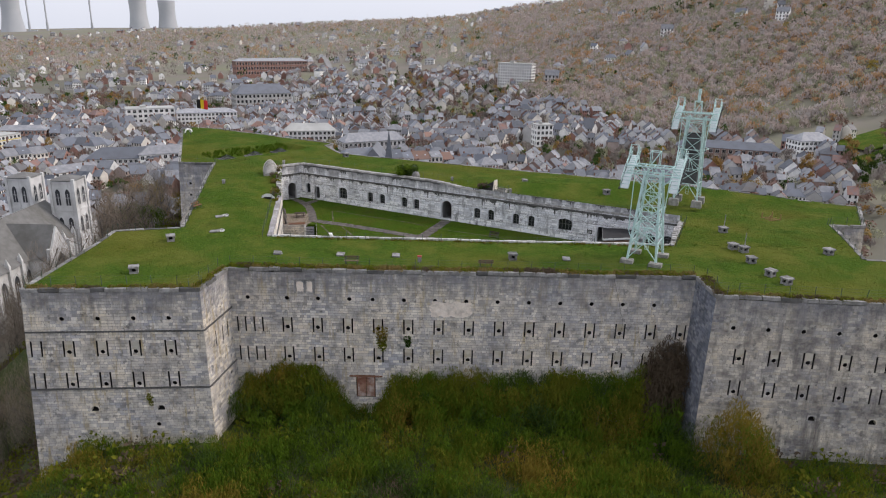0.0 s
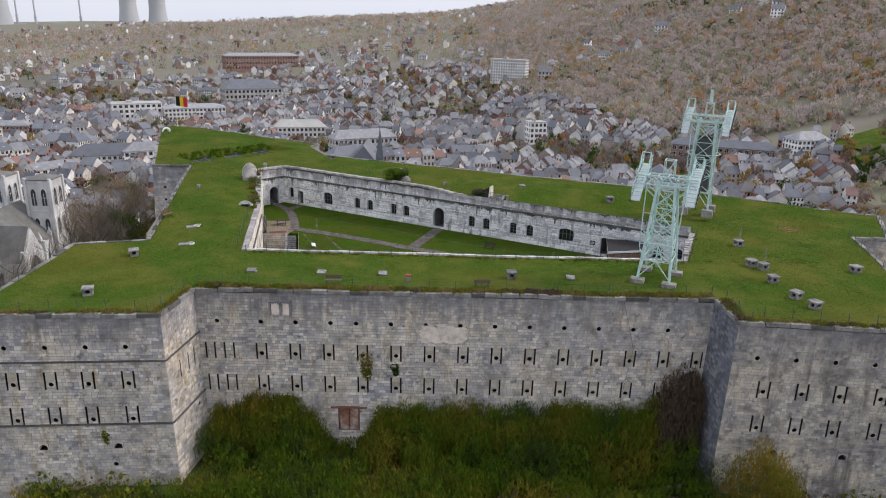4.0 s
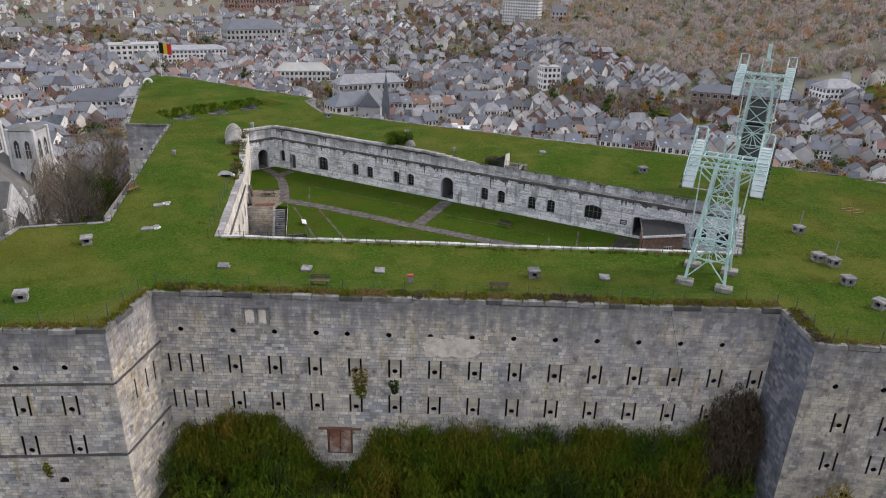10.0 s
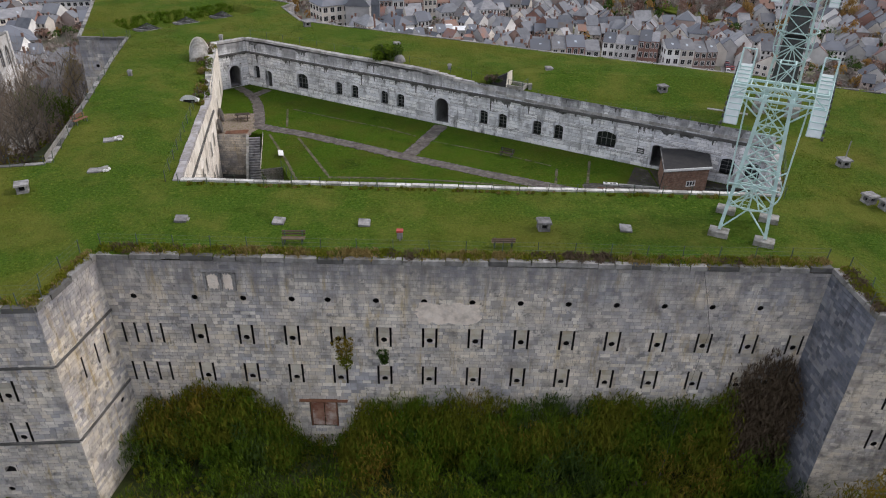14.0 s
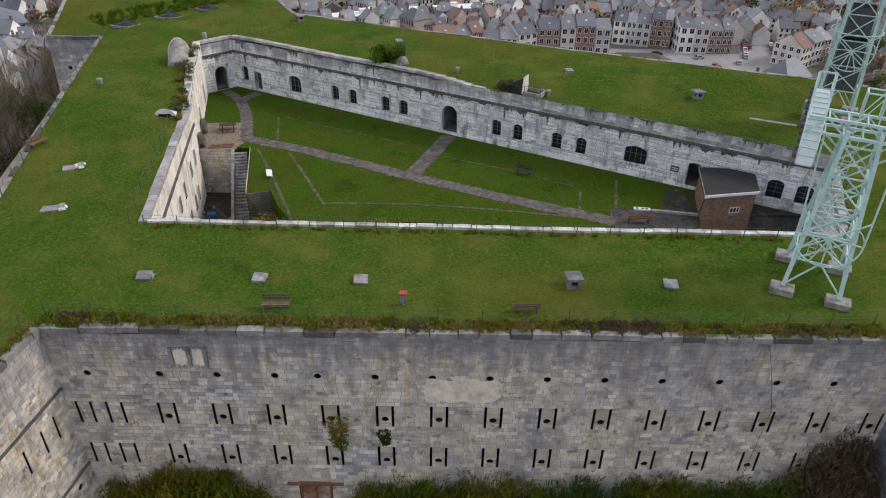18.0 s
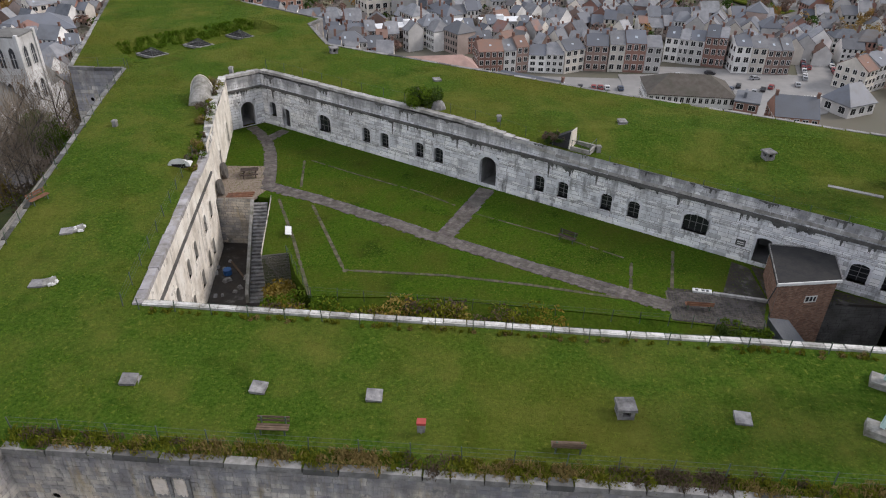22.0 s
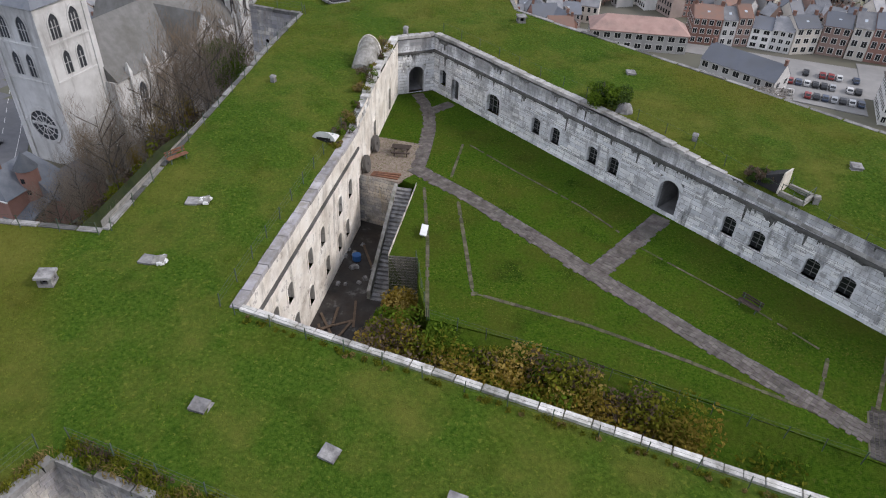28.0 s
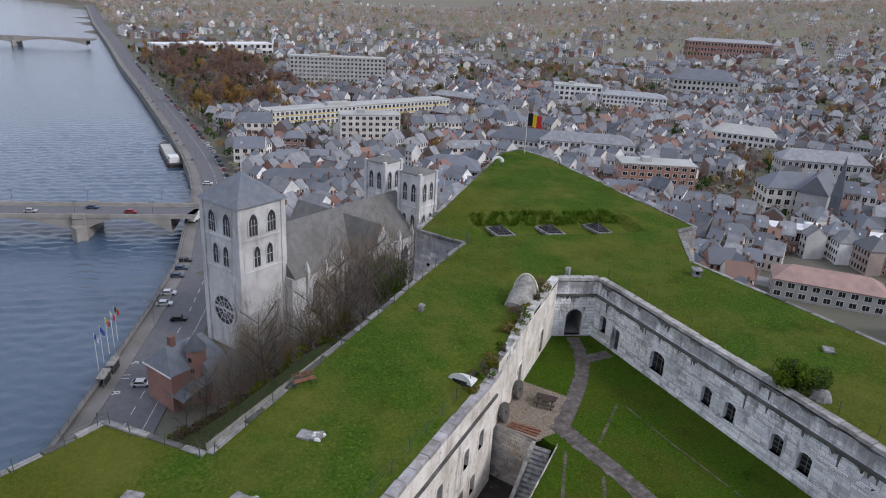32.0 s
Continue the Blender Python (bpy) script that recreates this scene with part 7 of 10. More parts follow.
def far_tree(a, r, dense):
    x, y = 22 + r * math.sin(math.radians(a)), -40 + r * math.cos(math.radians(a))
    if x < 60 and y - quay_line(x) < 22 or math.hypot(x - 22, y + 40) < 225:
        return
    if 215 < x < 420 and 338 < y < 398 or -14 < x < 172 and y < 270:
        return
    out = town_edge(x, y)
    if dense and out < 5 and rnd.random() < 0.75:
        return
    if dense and out > 40 and noise.noise(Vector((x * 0.0045, y * 0.0045, 17.0))) > 0.42:
        return
    if dense and a < 5 and r < 1900 and rnd.random() < 0.45:
        return
    woods = noise.noise(Vector((x * 0.006, y * 0.006, 9.0)))
    if woods < (-0.62 if dense else -0.45) or not clear(x, y, 2.5 if dense else 1.2):
        return
    q = rnd.random() * 0.8 + 0.1 + 0.34 * noise.noise(Vector((x * 0.009, y * 0.009, 3.0)))
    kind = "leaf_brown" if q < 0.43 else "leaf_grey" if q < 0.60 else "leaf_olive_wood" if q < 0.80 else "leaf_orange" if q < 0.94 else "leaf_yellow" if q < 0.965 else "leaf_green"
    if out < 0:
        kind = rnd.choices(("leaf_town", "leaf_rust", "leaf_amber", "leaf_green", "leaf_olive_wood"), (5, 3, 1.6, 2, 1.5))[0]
    s = rnd.uniform(2.4, 5.0) * (2.2 if r > 1000 else 1.3 if out > 0 else 0.95)
    groups[kind][2 if r > 950 else 1 if r > 400 else 0].append((x, y, ground_height(x, y) + s * (0.5 if out > 0 else 0.8), s))


for _ in range(15000):
    far_tree(rnd.uniform(2, 37), math.sqrt(rnd.uniform(430 ** 2, 1500 ** 2)), True)
for _ in range(12000):
    far_tree(rnd.uniform(-66, 8), math.sqrt(rnd.uniform(850 ** 2, 2400 ** 2)), True)
for _ in range(12000):
    far_tree(rnd.uniform(-66, 36), 230 + 700 * rnd.random(), False)
for kind, x, y, r in SINGLE:
    groups[kind][0].append((x, y, ground_height(x, y) + r * 0.95, r))
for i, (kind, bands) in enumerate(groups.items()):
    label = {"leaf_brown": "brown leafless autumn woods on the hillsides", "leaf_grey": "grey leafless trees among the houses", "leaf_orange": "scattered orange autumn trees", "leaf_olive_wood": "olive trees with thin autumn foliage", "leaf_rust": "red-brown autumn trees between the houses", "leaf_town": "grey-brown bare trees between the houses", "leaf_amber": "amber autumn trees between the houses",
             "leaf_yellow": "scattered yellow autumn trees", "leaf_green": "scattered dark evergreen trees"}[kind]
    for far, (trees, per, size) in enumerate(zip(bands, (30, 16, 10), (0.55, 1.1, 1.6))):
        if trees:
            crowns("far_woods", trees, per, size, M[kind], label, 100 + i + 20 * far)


def branching(m, base, height, spread, seed, limbs=9, thick=0.16):
    """A tapered trunk with limbs that fork once."""
    q = random.Random(seed)
    tip = Vector(base) + Vector((q.uniform(-0.4, 0.4), q.uniform(-0.4, 0.4), height))
    prev = Vector(base) - Vector((0, 0, 0.4))
    ends = []
    for k in range(4):
        nxt = Vector(base).lerp(tip, (k + 1) / 4) + Vector((q.uniform(-0.15, 0.15), q.uniform(-0.15, 0.15), 0))
        m.bar(prev, nxt, thick * (1 - k * 0.2), n=5)
        prev = nxt
    for k in range(limbs):
        t = 0.25 + 0.7 * k / limbs
        o = Vector(base).lerp(tip, t)
        a = q.uniform(0, 2 * math.pi)
        L = spread * (1.1 - 0.5 * t) * q.uniform(0.7, 1.2)
        e = o + Vector((math.cos(a) * L, math.sin(a) * L, L * q.uniform(0.6, 1.3)))
        m.bar(o, e, thick * 0.45, n=4)
        ends.append(e)
        for _ in range(3):
            b = a + q.uniform(-0.9, 0.9)
            f = o.lerp(e, q.uniform(0.4, 0.9))
            g = f + Vector((math.cos(b), math.sin(b), q.uniform(0.6, 1.5))) * (L * 0.45)
            m.bar(f, g, thick * 0.2, n=3)
            ends.append(g)
    return ends


def tree_template(seed, height, material, label, leaves, size, slender=1.0):
    ob = tagged(new("tree"), label, "tree", group="trees on the castle slope")
    m = Mesh()
    ends = branching(m, (0, 0, 0), height, height * 0.32, seed)
    part("trunk", m, M["bark"], ob)
    crown = leaf_cloud("crown", [tuple(e) for e in ends], [height * 0.13] * len(ends), leaves, size, material, "", seed, 1.0 if slender < 3 else 1.7, parent=ob, slender=slender, upright=0.0 if slender < 3 else 1.5, sides=3)
    return ob


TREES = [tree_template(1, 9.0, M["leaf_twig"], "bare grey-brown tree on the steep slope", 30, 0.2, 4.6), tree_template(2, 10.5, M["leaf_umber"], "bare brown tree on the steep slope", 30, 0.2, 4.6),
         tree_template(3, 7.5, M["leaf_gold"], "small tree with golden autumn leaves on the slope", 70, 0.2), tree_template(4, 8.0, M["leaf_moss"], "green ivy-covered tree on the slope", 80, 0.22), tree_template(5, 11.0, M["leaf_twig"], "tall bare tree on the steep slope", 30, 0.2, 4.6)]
rnd = random.Random(12)
spots = []
while len(spots) < 125:
    x, y = rnd.uniform(-92, -16), rnd.uniform(18, 125)
    edge = -20 - max(0, y - 20) * 0.2 if y < 56 else -27 - (y - 56) * 0.33
    if x > edge - 3.0 or x < edge - 58:
        continue
    if -134 < x < -90 and 55 < y < 182 or (x < -76 and 42 < y < 90):
        continue
    if y - quay_line(x) < 26:
        continue
    if any((x - a) ** 2 + (y - b) ** 2 < 5 for a, b in spots):
        continue
    spots.append((x, y))
first = set()
for x, y in spots:
    k = rnd.choices(range(5), (5, 4, 3, 1.8, 4))[0]
    if k in (2, 3) and (x < -62 or y < 60):
        k = 0
    m = pose(x, y, ground_height(x, y) - 0.3, 0, 0, rnd.uniform(0, 360))
    s = rnd.uniform(0.8, 1.3) * (0.75 if y > 98 else 0.95 if y > 84 else 1.1)
    if k in first:
        ob = copy_thing(TREES[k], m)
    else:
        ob = TREES[k]
        ob.matrix_world = m
        first.add(k)
    ob.scale = (s, s, s)
# brush on the castle slopes
c = []
for _ in range(1500):
    x, y = rnd.uniform(-100, -20), rnd.uniform(-10, 125)
    z = ground_height(x, y)
    if z < -57.0 or z > -15.0 or (-134 < x < -88 and 55 < y < 182) or (-108 < x < -86 and 58 < y < 84):
        continue
    c.append((x, y, z + 0.7, rnd.uniform(0.9, 1.9)))
for _ in range(2300):
    x, y = rnd.uniform(-95, 130), rnd.uniform(-35, 190)
    z = ground_height(x, y)
    if z < -56.5 or z > -17.0 or (-134 < x < -88 and 55 < y < 182) or (-108 < x < -86 and 58 < y < 84):
        continue
    c.append((x, y, z + 0.7, rnd.uniform(0.9, 2.2)))
for k in (5, 6, 7, 17, 18, 19, 20, 21, 22, 23):
    o, d, n, L = wall_frame(OUTER[k], OUTER[(k + 1) % len(OUTER)])
    for _ in range(int(L * 2.2)):
        q = o + d * rnd.uniform(0, L) + n * rnd.uniform(1.6, 6.5)
        c.append((q.x, q.y, ground_height(q.x, q.y) + 0.8, rnd.uniform(0.9, 1.7)))
c = np.array(c)
leaf_cloud("hillside_brush", c[::2, :3], c[::2, 3], 46, 0.30, M["leaf_dead"], "brown leafless brush on the castle slope", 41, category="brush")
leaf_cloud("hillside_brush", c[1::2, :3], c[1::2, 3], 46, 0.30, M["leaf_olive"], "olive green brush on the castle slope", 42, category="brush")

# ---- undergrowth before the curtain wall ----
rnd = random.Random(31)
sets = {"leaf_moss": [], "leaf_olive": [], "leaf_gold": [], "leaf_dead": [], "leaf_green": []}


def wall_growth(x):
    """How high the growth reaches up the wall."""
    return float(np.interp(x, [0, 3, 6, 9.5, 11.5, 13.4, 16.6, 18.5, 24, 34, 38, 43, 46, 47.4, 48.6, 51.5], [-13.2, -12.2, -11.0, -11.2, -13.0, -16.5, -16.5, -12.4, -11.6, -11.7, -11.1, -11.7, -11.2, -9.0, -6.4, -6.2]))


for _ in range(4700):
    x, y = rnd.uniform(-26, 86), -30 * rnd.random() ** 0.85
    if -18.6 < x < 0.6 and y > -8.6 or x > 51.2 and y > -8.4:
        continue
    g = ground_height(x, y)
    near = max(0.0, 1 + y / 7.0)
    if 0 < x < 51.5:
        top = g + (wall_growth(x) - g) * near + (1 - near) * (2.0 + 1.5 * noise.noise(Vector((x * 0.15, y * 0.15, 2))))
    else:
        top = g + 1.0 + 0.8 * noise.noise(Vector((x * 0.2, y * 0.2, 7)))
        if 51 < x < 60 and y > -13:
            top = g + 8.5 * max(0, 1 - abs(x - 54.3) / 5.5)
    s = rnd.uniform(0.65, 1.45)
    patch = noise.noise(Vector((x * 0.13, y * 0.13, 11))) + rnd.uniform(-0.35, 0.35)
    kind = "leaf_gold" if patch > 0.5 else "leaf_olive" if patch > 0.18 else "leaf_dead" if patch < -0.66 else "leaf_green" if patch < -0.32 else "leaf_moss"
    if near > 0.55 and 3 < x < 46.8 and rnd.random() < 0.55:
        kind = "leaf_olive" if rnd.random() < 0.75 else "leaf_gold"
    if 46.8 < x < 51.5 and y > -4.5:
        kind = "leaf_dead" if rnd.random() < 0.93 else "leaf_olive"
    if 51.5 < x < 58.5 and rnd.random() < 0.85:
        kind = "leaf_gold" if rnd.random() < 0.65 else "leaf_olive"
    for z in np.arange(g + 0.2, max(g + 0.5, top - s * 0.3), 1.3):
        if z + 1.4 > top - s or rnd.random() < 0.35:
            sets[kind].append((x + rnd.uniform(-0.4, 0.4), min(y + rnd.uniform(-0.4, 0.4), -0.75), z, s))
# the dense growth against the foot of the wall
for _ in range(1500):
    x = rnd.uniform(1.5, 46.9)
    y = rnd.uniform(-3.4, -0.85)
    g = ground_height(x, y)
    top = wall_growth(x) + (y + 0.85) * 0.7 - 0.35
    if top < g + 0.6:
        continue
    q = noise.noise(Vector((x * 0.16, y * 0.3, 5))) + rnd.uniform(-0.3, 0.3)
    sets["leaf_gold" if q > 0.5 else "leaf_olive" if q > -0.12 else "leaf_moss" if q > -0.5 else "leaf_green"].append((x, y, top - (top - g) * 0.75 * rnd.random() ** 1.3, rnd.uniform(0.55, 1.0)))
# the brown column of dead brush in the corner of the bastion
for _ in range(260):
    x = rnd.uniform(46.9, 51.3)
    y = rnd.uniform(-3.2, -0.8)
    g = ground_height(x, y)
    sets["leaf_dead"].append((x, y, g + (wall_growth(x) - g) * rnd.random() ** 0.8 * (1 + 0.12 * y), rnd.uniform(0.6, 1.1)))
for i, (kind, cl) in enumerate(sets.items()):
    t = np.array(cl)
    leaf_cloud("undergrowth", t[:, :3], t[:, 3], 96, 0.185, M[kind], {"leaf_moss": "dense green shrubs and brambles below the wall", "leaf_olive": "olive green brambles below the wall", "leaf_gold": "yellowing autumn shrubs below the wall",
               "leaf_dead": "dead brown brush below the wall", "leaf_green": "dark green ivy and shrubs below the wall"}[kind], 200 + i, 1.3, category="shrubs", slender=1.35, upright=1.6, sides=3)
# tufts growing out of the wall
for x, z, kind, s in ((17.0, -7.2, "leaf_gold", 0.9), (17.1, -8.4, "leaf_olive", 0.7), (20.0, -8.0, "leaf_green", 0.5), (-6.9, -12.1, "leaf_olive", 0.45)):
    y = -0.3 if x > 0 else -7.3
    leaf_cloud("wall_plant", [(x, y - 0.1, z), (x + 0.1, y - 0.1, z - 0.6)], [(s, 0.25, s), (s * 0.7, 0.2, s)], 160, 0.11, M[kind], "small plant rooted in the stone wall", int(x * 10) + 400, kind="", category="plant")


# ---- cable-way pylons ----
M["grating"] = mat("galvanised_grating", (0.50, 0.56, 0.56), (0.58, 0.62, 0.62), 3, 0.6, spec=0.4)
M["dark_steel"] = mat("dark_steel", (0.05, 0.055, 0.055), (0.08, 0.08, 0.08), 2, 0.6, spec=0.4)


def pylon(x, y, z, heading, foot, waist, arm_z, hoop, cladding, label):
    ob = tagged(new("pylon"), label, "pylon", group="cable-way pylons")
    ob.matrix_world = pose(x, y, z, 0, 0, heading - 90)
    fx, fy = foot
    corners = [(-1, -1), (1, -1), (1, 1), (-1, 1)]

    def leg_at(c, h):
        t = min(1.0, (h - 0.5) / (arm_z - 1.2 - 0.5))
        return Vector((c[0] * (fx + (waist - fx) * t), c[1] * (fy + (waist - fy) * t), h))

    for c in corners:
        m = Mesh()
        m.bar(leg_at(c, 0.5), leg_at(c, arm_z + 0.4), 0.24)
        part("leg", m, M["steel"], ob)
        b = Mesh()
        b.box(-0.75, -0.55, -0.6, 0.75, 0.55, 0.42, pose(c[0] * fx, c[1] * fy, 0), taper=0.06)
        part("footing", b, M["concrete"], ob)
    levels = np.linspace(0.6, arm_z - 0.5, 6)
    for k in range(4):
        a, b = corners[k], corners[(k + 1) % 4]
        for i, (h0, h1) in enumerate(zip(levels, levels[1:])):
            mid = (leg_at(a, h1) + leg_at(b, h1)) / 2
            for p, q in ((leg_at(a, h1), leg_at(b, h1)), (leg_at(a, h0), leg_at(b, h1) if i else mid), (leg_at(b, h0), leg_at(a, h1) if i else mid)):
                m = Mesh()
                m.bar(p, q, 0.09)
                part("brace", m, M["steel"], ob)
    # cross arm
    m = Mesh()
    for yy in (-0.8, 0.8):
        for zz in (arm_z, arm_z + 0.9):
            m.bar((-3.0, yy, zz), (3.0, yy, zz), 0.16)
        for i in range(6):
            a, b = -3.0 + 1.0 * i, -2.0 + 1.0 * i
            m.bar((a, yy, arm_z + 0.9 * (i % 2)), (b, yy, arm_z + 0.9 * ((i + 1) % 2)), 0.08)
    for xx in np.linspace(-3.0, 3.0, 7):
        m.bar((xx, -0.8, arm_z), (xx, 0.8, arm_z), 0.08)
        m.bar((xx, -0.8, arm_z + 0.9), (xx, 0.8, arm_z + 0.9), 0.08)
    for c in corners:
        m.bar((c[0] * waist, c[1] * waist, arm_z - 1.4), (c[0] * 2.6, c[1] * 0.8, arm_z), 0.10)
    part("cross_arm", m, M["steel"], ob)
    for q in (-1, 1):
        cat = Mesh()
        line = []
        for i in range(13):
            yy = -2.5 + 4.8 * i / 12
            line.append((yy, arm_z + 0.55 + 0.62 * yy - 0.07 * yy * yy))
        edge = [(q * 2.68 + sx, yy, zz + sz) for yy, zz in line for sx, sz in ((-0.45, 0), (0.45, 0), (0.45, -0.06), (-0.45, -0.06))]
        cat.add(edge, [(4 * i + k, 4 * i + (k + 1) % 4, 4 * i + 4 + (k + 1) % 4, 4 * i + 4 + k) for i in range(12) for k in range(4)])
        walkway = part("catwalk", cat, M["grating"], ob)
        for i in range(1, 12):
            tr = Mesh()
            tr.bar((q * 2.68 - 0.44, line[i][0], line[i][1] + 0.02), (q * 2.68 + 0.44, line[i][0], line[i][1] + 0.02), 0.06)
            part("tread", tr, M["steel"], walkway)
        for s in (-0.45, 0.45):
            for lift in (0.5, 1.0):
                rail = Mesh()
                rail.tube([(q * 2.68 + s, yy, zz + lift) for yy, zz in line], 0.055)
                part("handrail", rail, M["steel"], walkway)
            for yy, zz in line[::3]:
                rail = Mesh()
                rail.bar((q * 2.68 + s, yy, zz), (q * 2.68 + s, yy, zz + 1.0), 0.05)
                part("rail_post", rail, M["steel"], walkway)
        for yy, zz in line:
            sh = Mesh()
            sh.bar((q * 3.32, yy, zz - 0.05), (q * 3.18, yy, zz - 0.05), 0.34, n=10)
            part("sheave", sh, M["dark_steel"], ob)
        fr = Mesh()
        fr.bar((q * 2.2, -0.2, arm_z + 0.9), (q * 2.2, 1.0, arm_z + 3.0), 0.09)
        fr.bar((q * 3.1, -0.2, arm_z + 0.9), (q * 3.1, 1.0, arm_z + 3.0), 0.09)
        fr.bar((q * 2.2, 1.0, arm_z + 3.0), (q * 3.1, 1.0, arm_z + 3.0), 0.09)
        fr.bar((q * 2.2, 2.2, arm_z + 0.3), (q * 2.2, 1.0, arm_z + 3.0), 0.09)
        fr.bar((q * 3.1, 2.2, arm_z + 0.3), (q * 3.1, 1.0, arm_z + 3.0), 0.09)
        part("lifting_frame", fr, M["steel"], ob)
    top = Mesh()
    for s in (-0.5, 0.5):
        for yy in (-0.5, 0.5):
            top.bar((s, yy, arm_z + 0.9), (s, yy, arm_z + 2.6), 0.08)
        top.bar((s, -0.5, arm_z + 2.6), (s, 0.5, arm_z + 2.6), 0.08)
    for yy in (-0.5, 0.5):
        top.bar((-0.5, yy, arm_z + 2.6), (0.5, yy, arm_z + 2.6), 0.08)
        top.bar((-0.5, yy, arm_z + 0.9), (0.5, yy, arm_z + 2.6), 0.06)
    part("top_frame", top, M["steel"], ob)
    # cable-catching hoop in front of the legs
    h = Mesh()
    yy, r, zc = -1.9, 1.85, hoop - 1.7
    pts = [(-2.0, -0.8, arm_z), (-r, yy, zc + 1.6)] + [(-r * math.cos(math.pi * k / 16), yy - 0.25 * math.sin(math.pi * k / 16), zc - 1.75 * math.sin(math.pi * k / 16)) for k in range(17)] + [(r, yy, zc + 1.6), (2.0, -0.8, arm_z)]
    h.tube(pts, 0.11, 6)
    hub = (0, yy - 0.1, zc + 0.15)
    hoop_part = part("cable_hoop", h, M["steel"], ob)
    arc = Mesh()
    arc.tube([(r * math.cos(math.pi * k / 12), yy, zc + 1.5 * math.sin(math.pi * k / 12)) for k in range(13)], 0.08)
    part("upper_arc", arc, M["steel"], hoop_part)
    for end in [pts[2 + k] for k in (0, 3, 6, 8, 10, 13, 16)] + [pts[1], pts[-2]]:
        spoke = Mesh()
        spoke.bar(hub, end, 0.08)
        part("spoke", spoke, M["steel"], hoop_part)
    lad = Mesh()
    a, b = leg_at((-0.2, 1), 0.6), leg_at((-0.2, 1), arm_z + 0.6)
    for s in (-0.22, 0.22):
        lad.bar(a + Vector((s, 0.1, 0)), b + Vector((s, 0.1, 0)), 0.05)
    for i in range(30):
        p = a.lerp(b, i / 29)
        lad.bar(p + Vector((-0.22, 0.1, 0)), p + Vector((0.22, 0.1, 0)), 0.035)
    part("ladder", lad, M["steel"], ob)
    if cladding:
        cl = Mesh()
        for k in range(4):
            a, b = corners[k], corners[(k + 1) % 4]
            for h0, h1 in ((levels[1], levels[3]), (levels[3] + 0.3, levels[4] + 0.6)):
                p = [leg_at(a, h0) * 0.8, leg_at(b, h0) * 0.8, leg_at(b, h1) * 0.8, leg_at(a, h1) * 0.8]
                for v, hh in zip(p, (h0, h0, h1, h1)):
                    v.z = hh
                cl.add(p, [(0, 1, 2, 3)])
        part("shaft_mesh", cl, M["dark_steel"], ob, "dark mesh shaft inside the frame")
        mast = Mesh()
        mast.bar((0, 0, arm_z + 2.4), (0, 0, arm_z + 4.4), 0.4)
        part("mast", mast, M["steel"], ob)
        ring = Mesh()
        for k in range(20):
            a, b = 2 * math.pi * k / 20, 2 * math.pi * (k + 1) / 20
            ring.bar((2.2 * math.cos(a), 2.2 * math.sin(a), 8.2), (2.2 * math.cos(b), 2.2 * math.sin(b), 8.2), 0.1)
        part("ring_walk", ring, M["steel"], ob)
    return ob


pylon(47.85, 6.0, 0.0, 63.4, (1.63, 2.15), 0.85, 10.3, 5.9, False, "pale green steel lattice cable-way pylon on concrete footings")
pylon(61.7, 33.7, 0.95, 63.4, (1.7, 1.7), 1.15, 12.6, 8.4, True, "taller pale green lattice pylon with a dark inner shaft")


# ---- things on the terrace ----
M["wood"] = mat("weathered_brown_wood", (0.115, 0.08, 0.055), (0.16, 0.115, 0.08), 3, 0.85, stretch=(1, 1, 6), bump=0.3, random_object=0.15)
M["red_paint"] = mat("faded_red_paint", (0.42, 0.07, 0.06), (0.34, 0.06, 0.05), 3, 0.6)
M["white_paint"] = mat("white_paint", (0.74, 0.74, 0.72), (0.64, 0.64, 0.62), 1.5, 0.6)
M["iron"] = mat("green_iron", (0.07, 0.12, 0.085), (0.085, 0.09, 0.065), 4, 0.7)
M["slab"] = mat("grey_stone_slab", (0.20, 0.195, 0.20), (0.34, 0.33, 0.32), 2.0, 0.9, bump=0.6, stain=(0.085, 0.08, 0.075), stain_scale=1.6, stain_amount=0.8, random_object=0.2)
M["rust_door"] = mat("peeling_rusty_door", (0.20, 0.085, 0.055), (0.34, 0.20, 0.14), 1.2, 0.85, bump=0.3, stain=(0.60, 0.55, 0.50), stain_scale=1.0, stain_amount=0.75, speck=(0.09, 0.04, 0.03), speck_scale=2.2)
M["rust"] = mat("rusty_iron", (0.17, 0.075, 0.045), (0.24, 0.12, 0.07), 2.5, 0.85, bump=0.3, stain=(0.09, 0.05, 0.04), stain_scale=1.2, stain_amount=0.6)
M["black_roof"] = mat("black_roofing_felt", (0.022, 0.022, 0.024), (0.035, 0.034, 0.033), 1.5, 0.8, bump=0.3)
M["house_brick"] = mat("red_brown_brick", (0.21, 0.12, 0.085), (0.28, 0.18, 0.13), 3, 0.9, bump=0.3, island=0.3)
M["blue"] = mat("blue_plastic", (0.03, 0.10, 0.28), (0.04, 0.13, 0.33), 1, 0.5)


def on_grass(x, y, rz=0.0, sink=0.05):
    return pose(x, y, fort_height(x, y) - sink, 0, 0, rz)


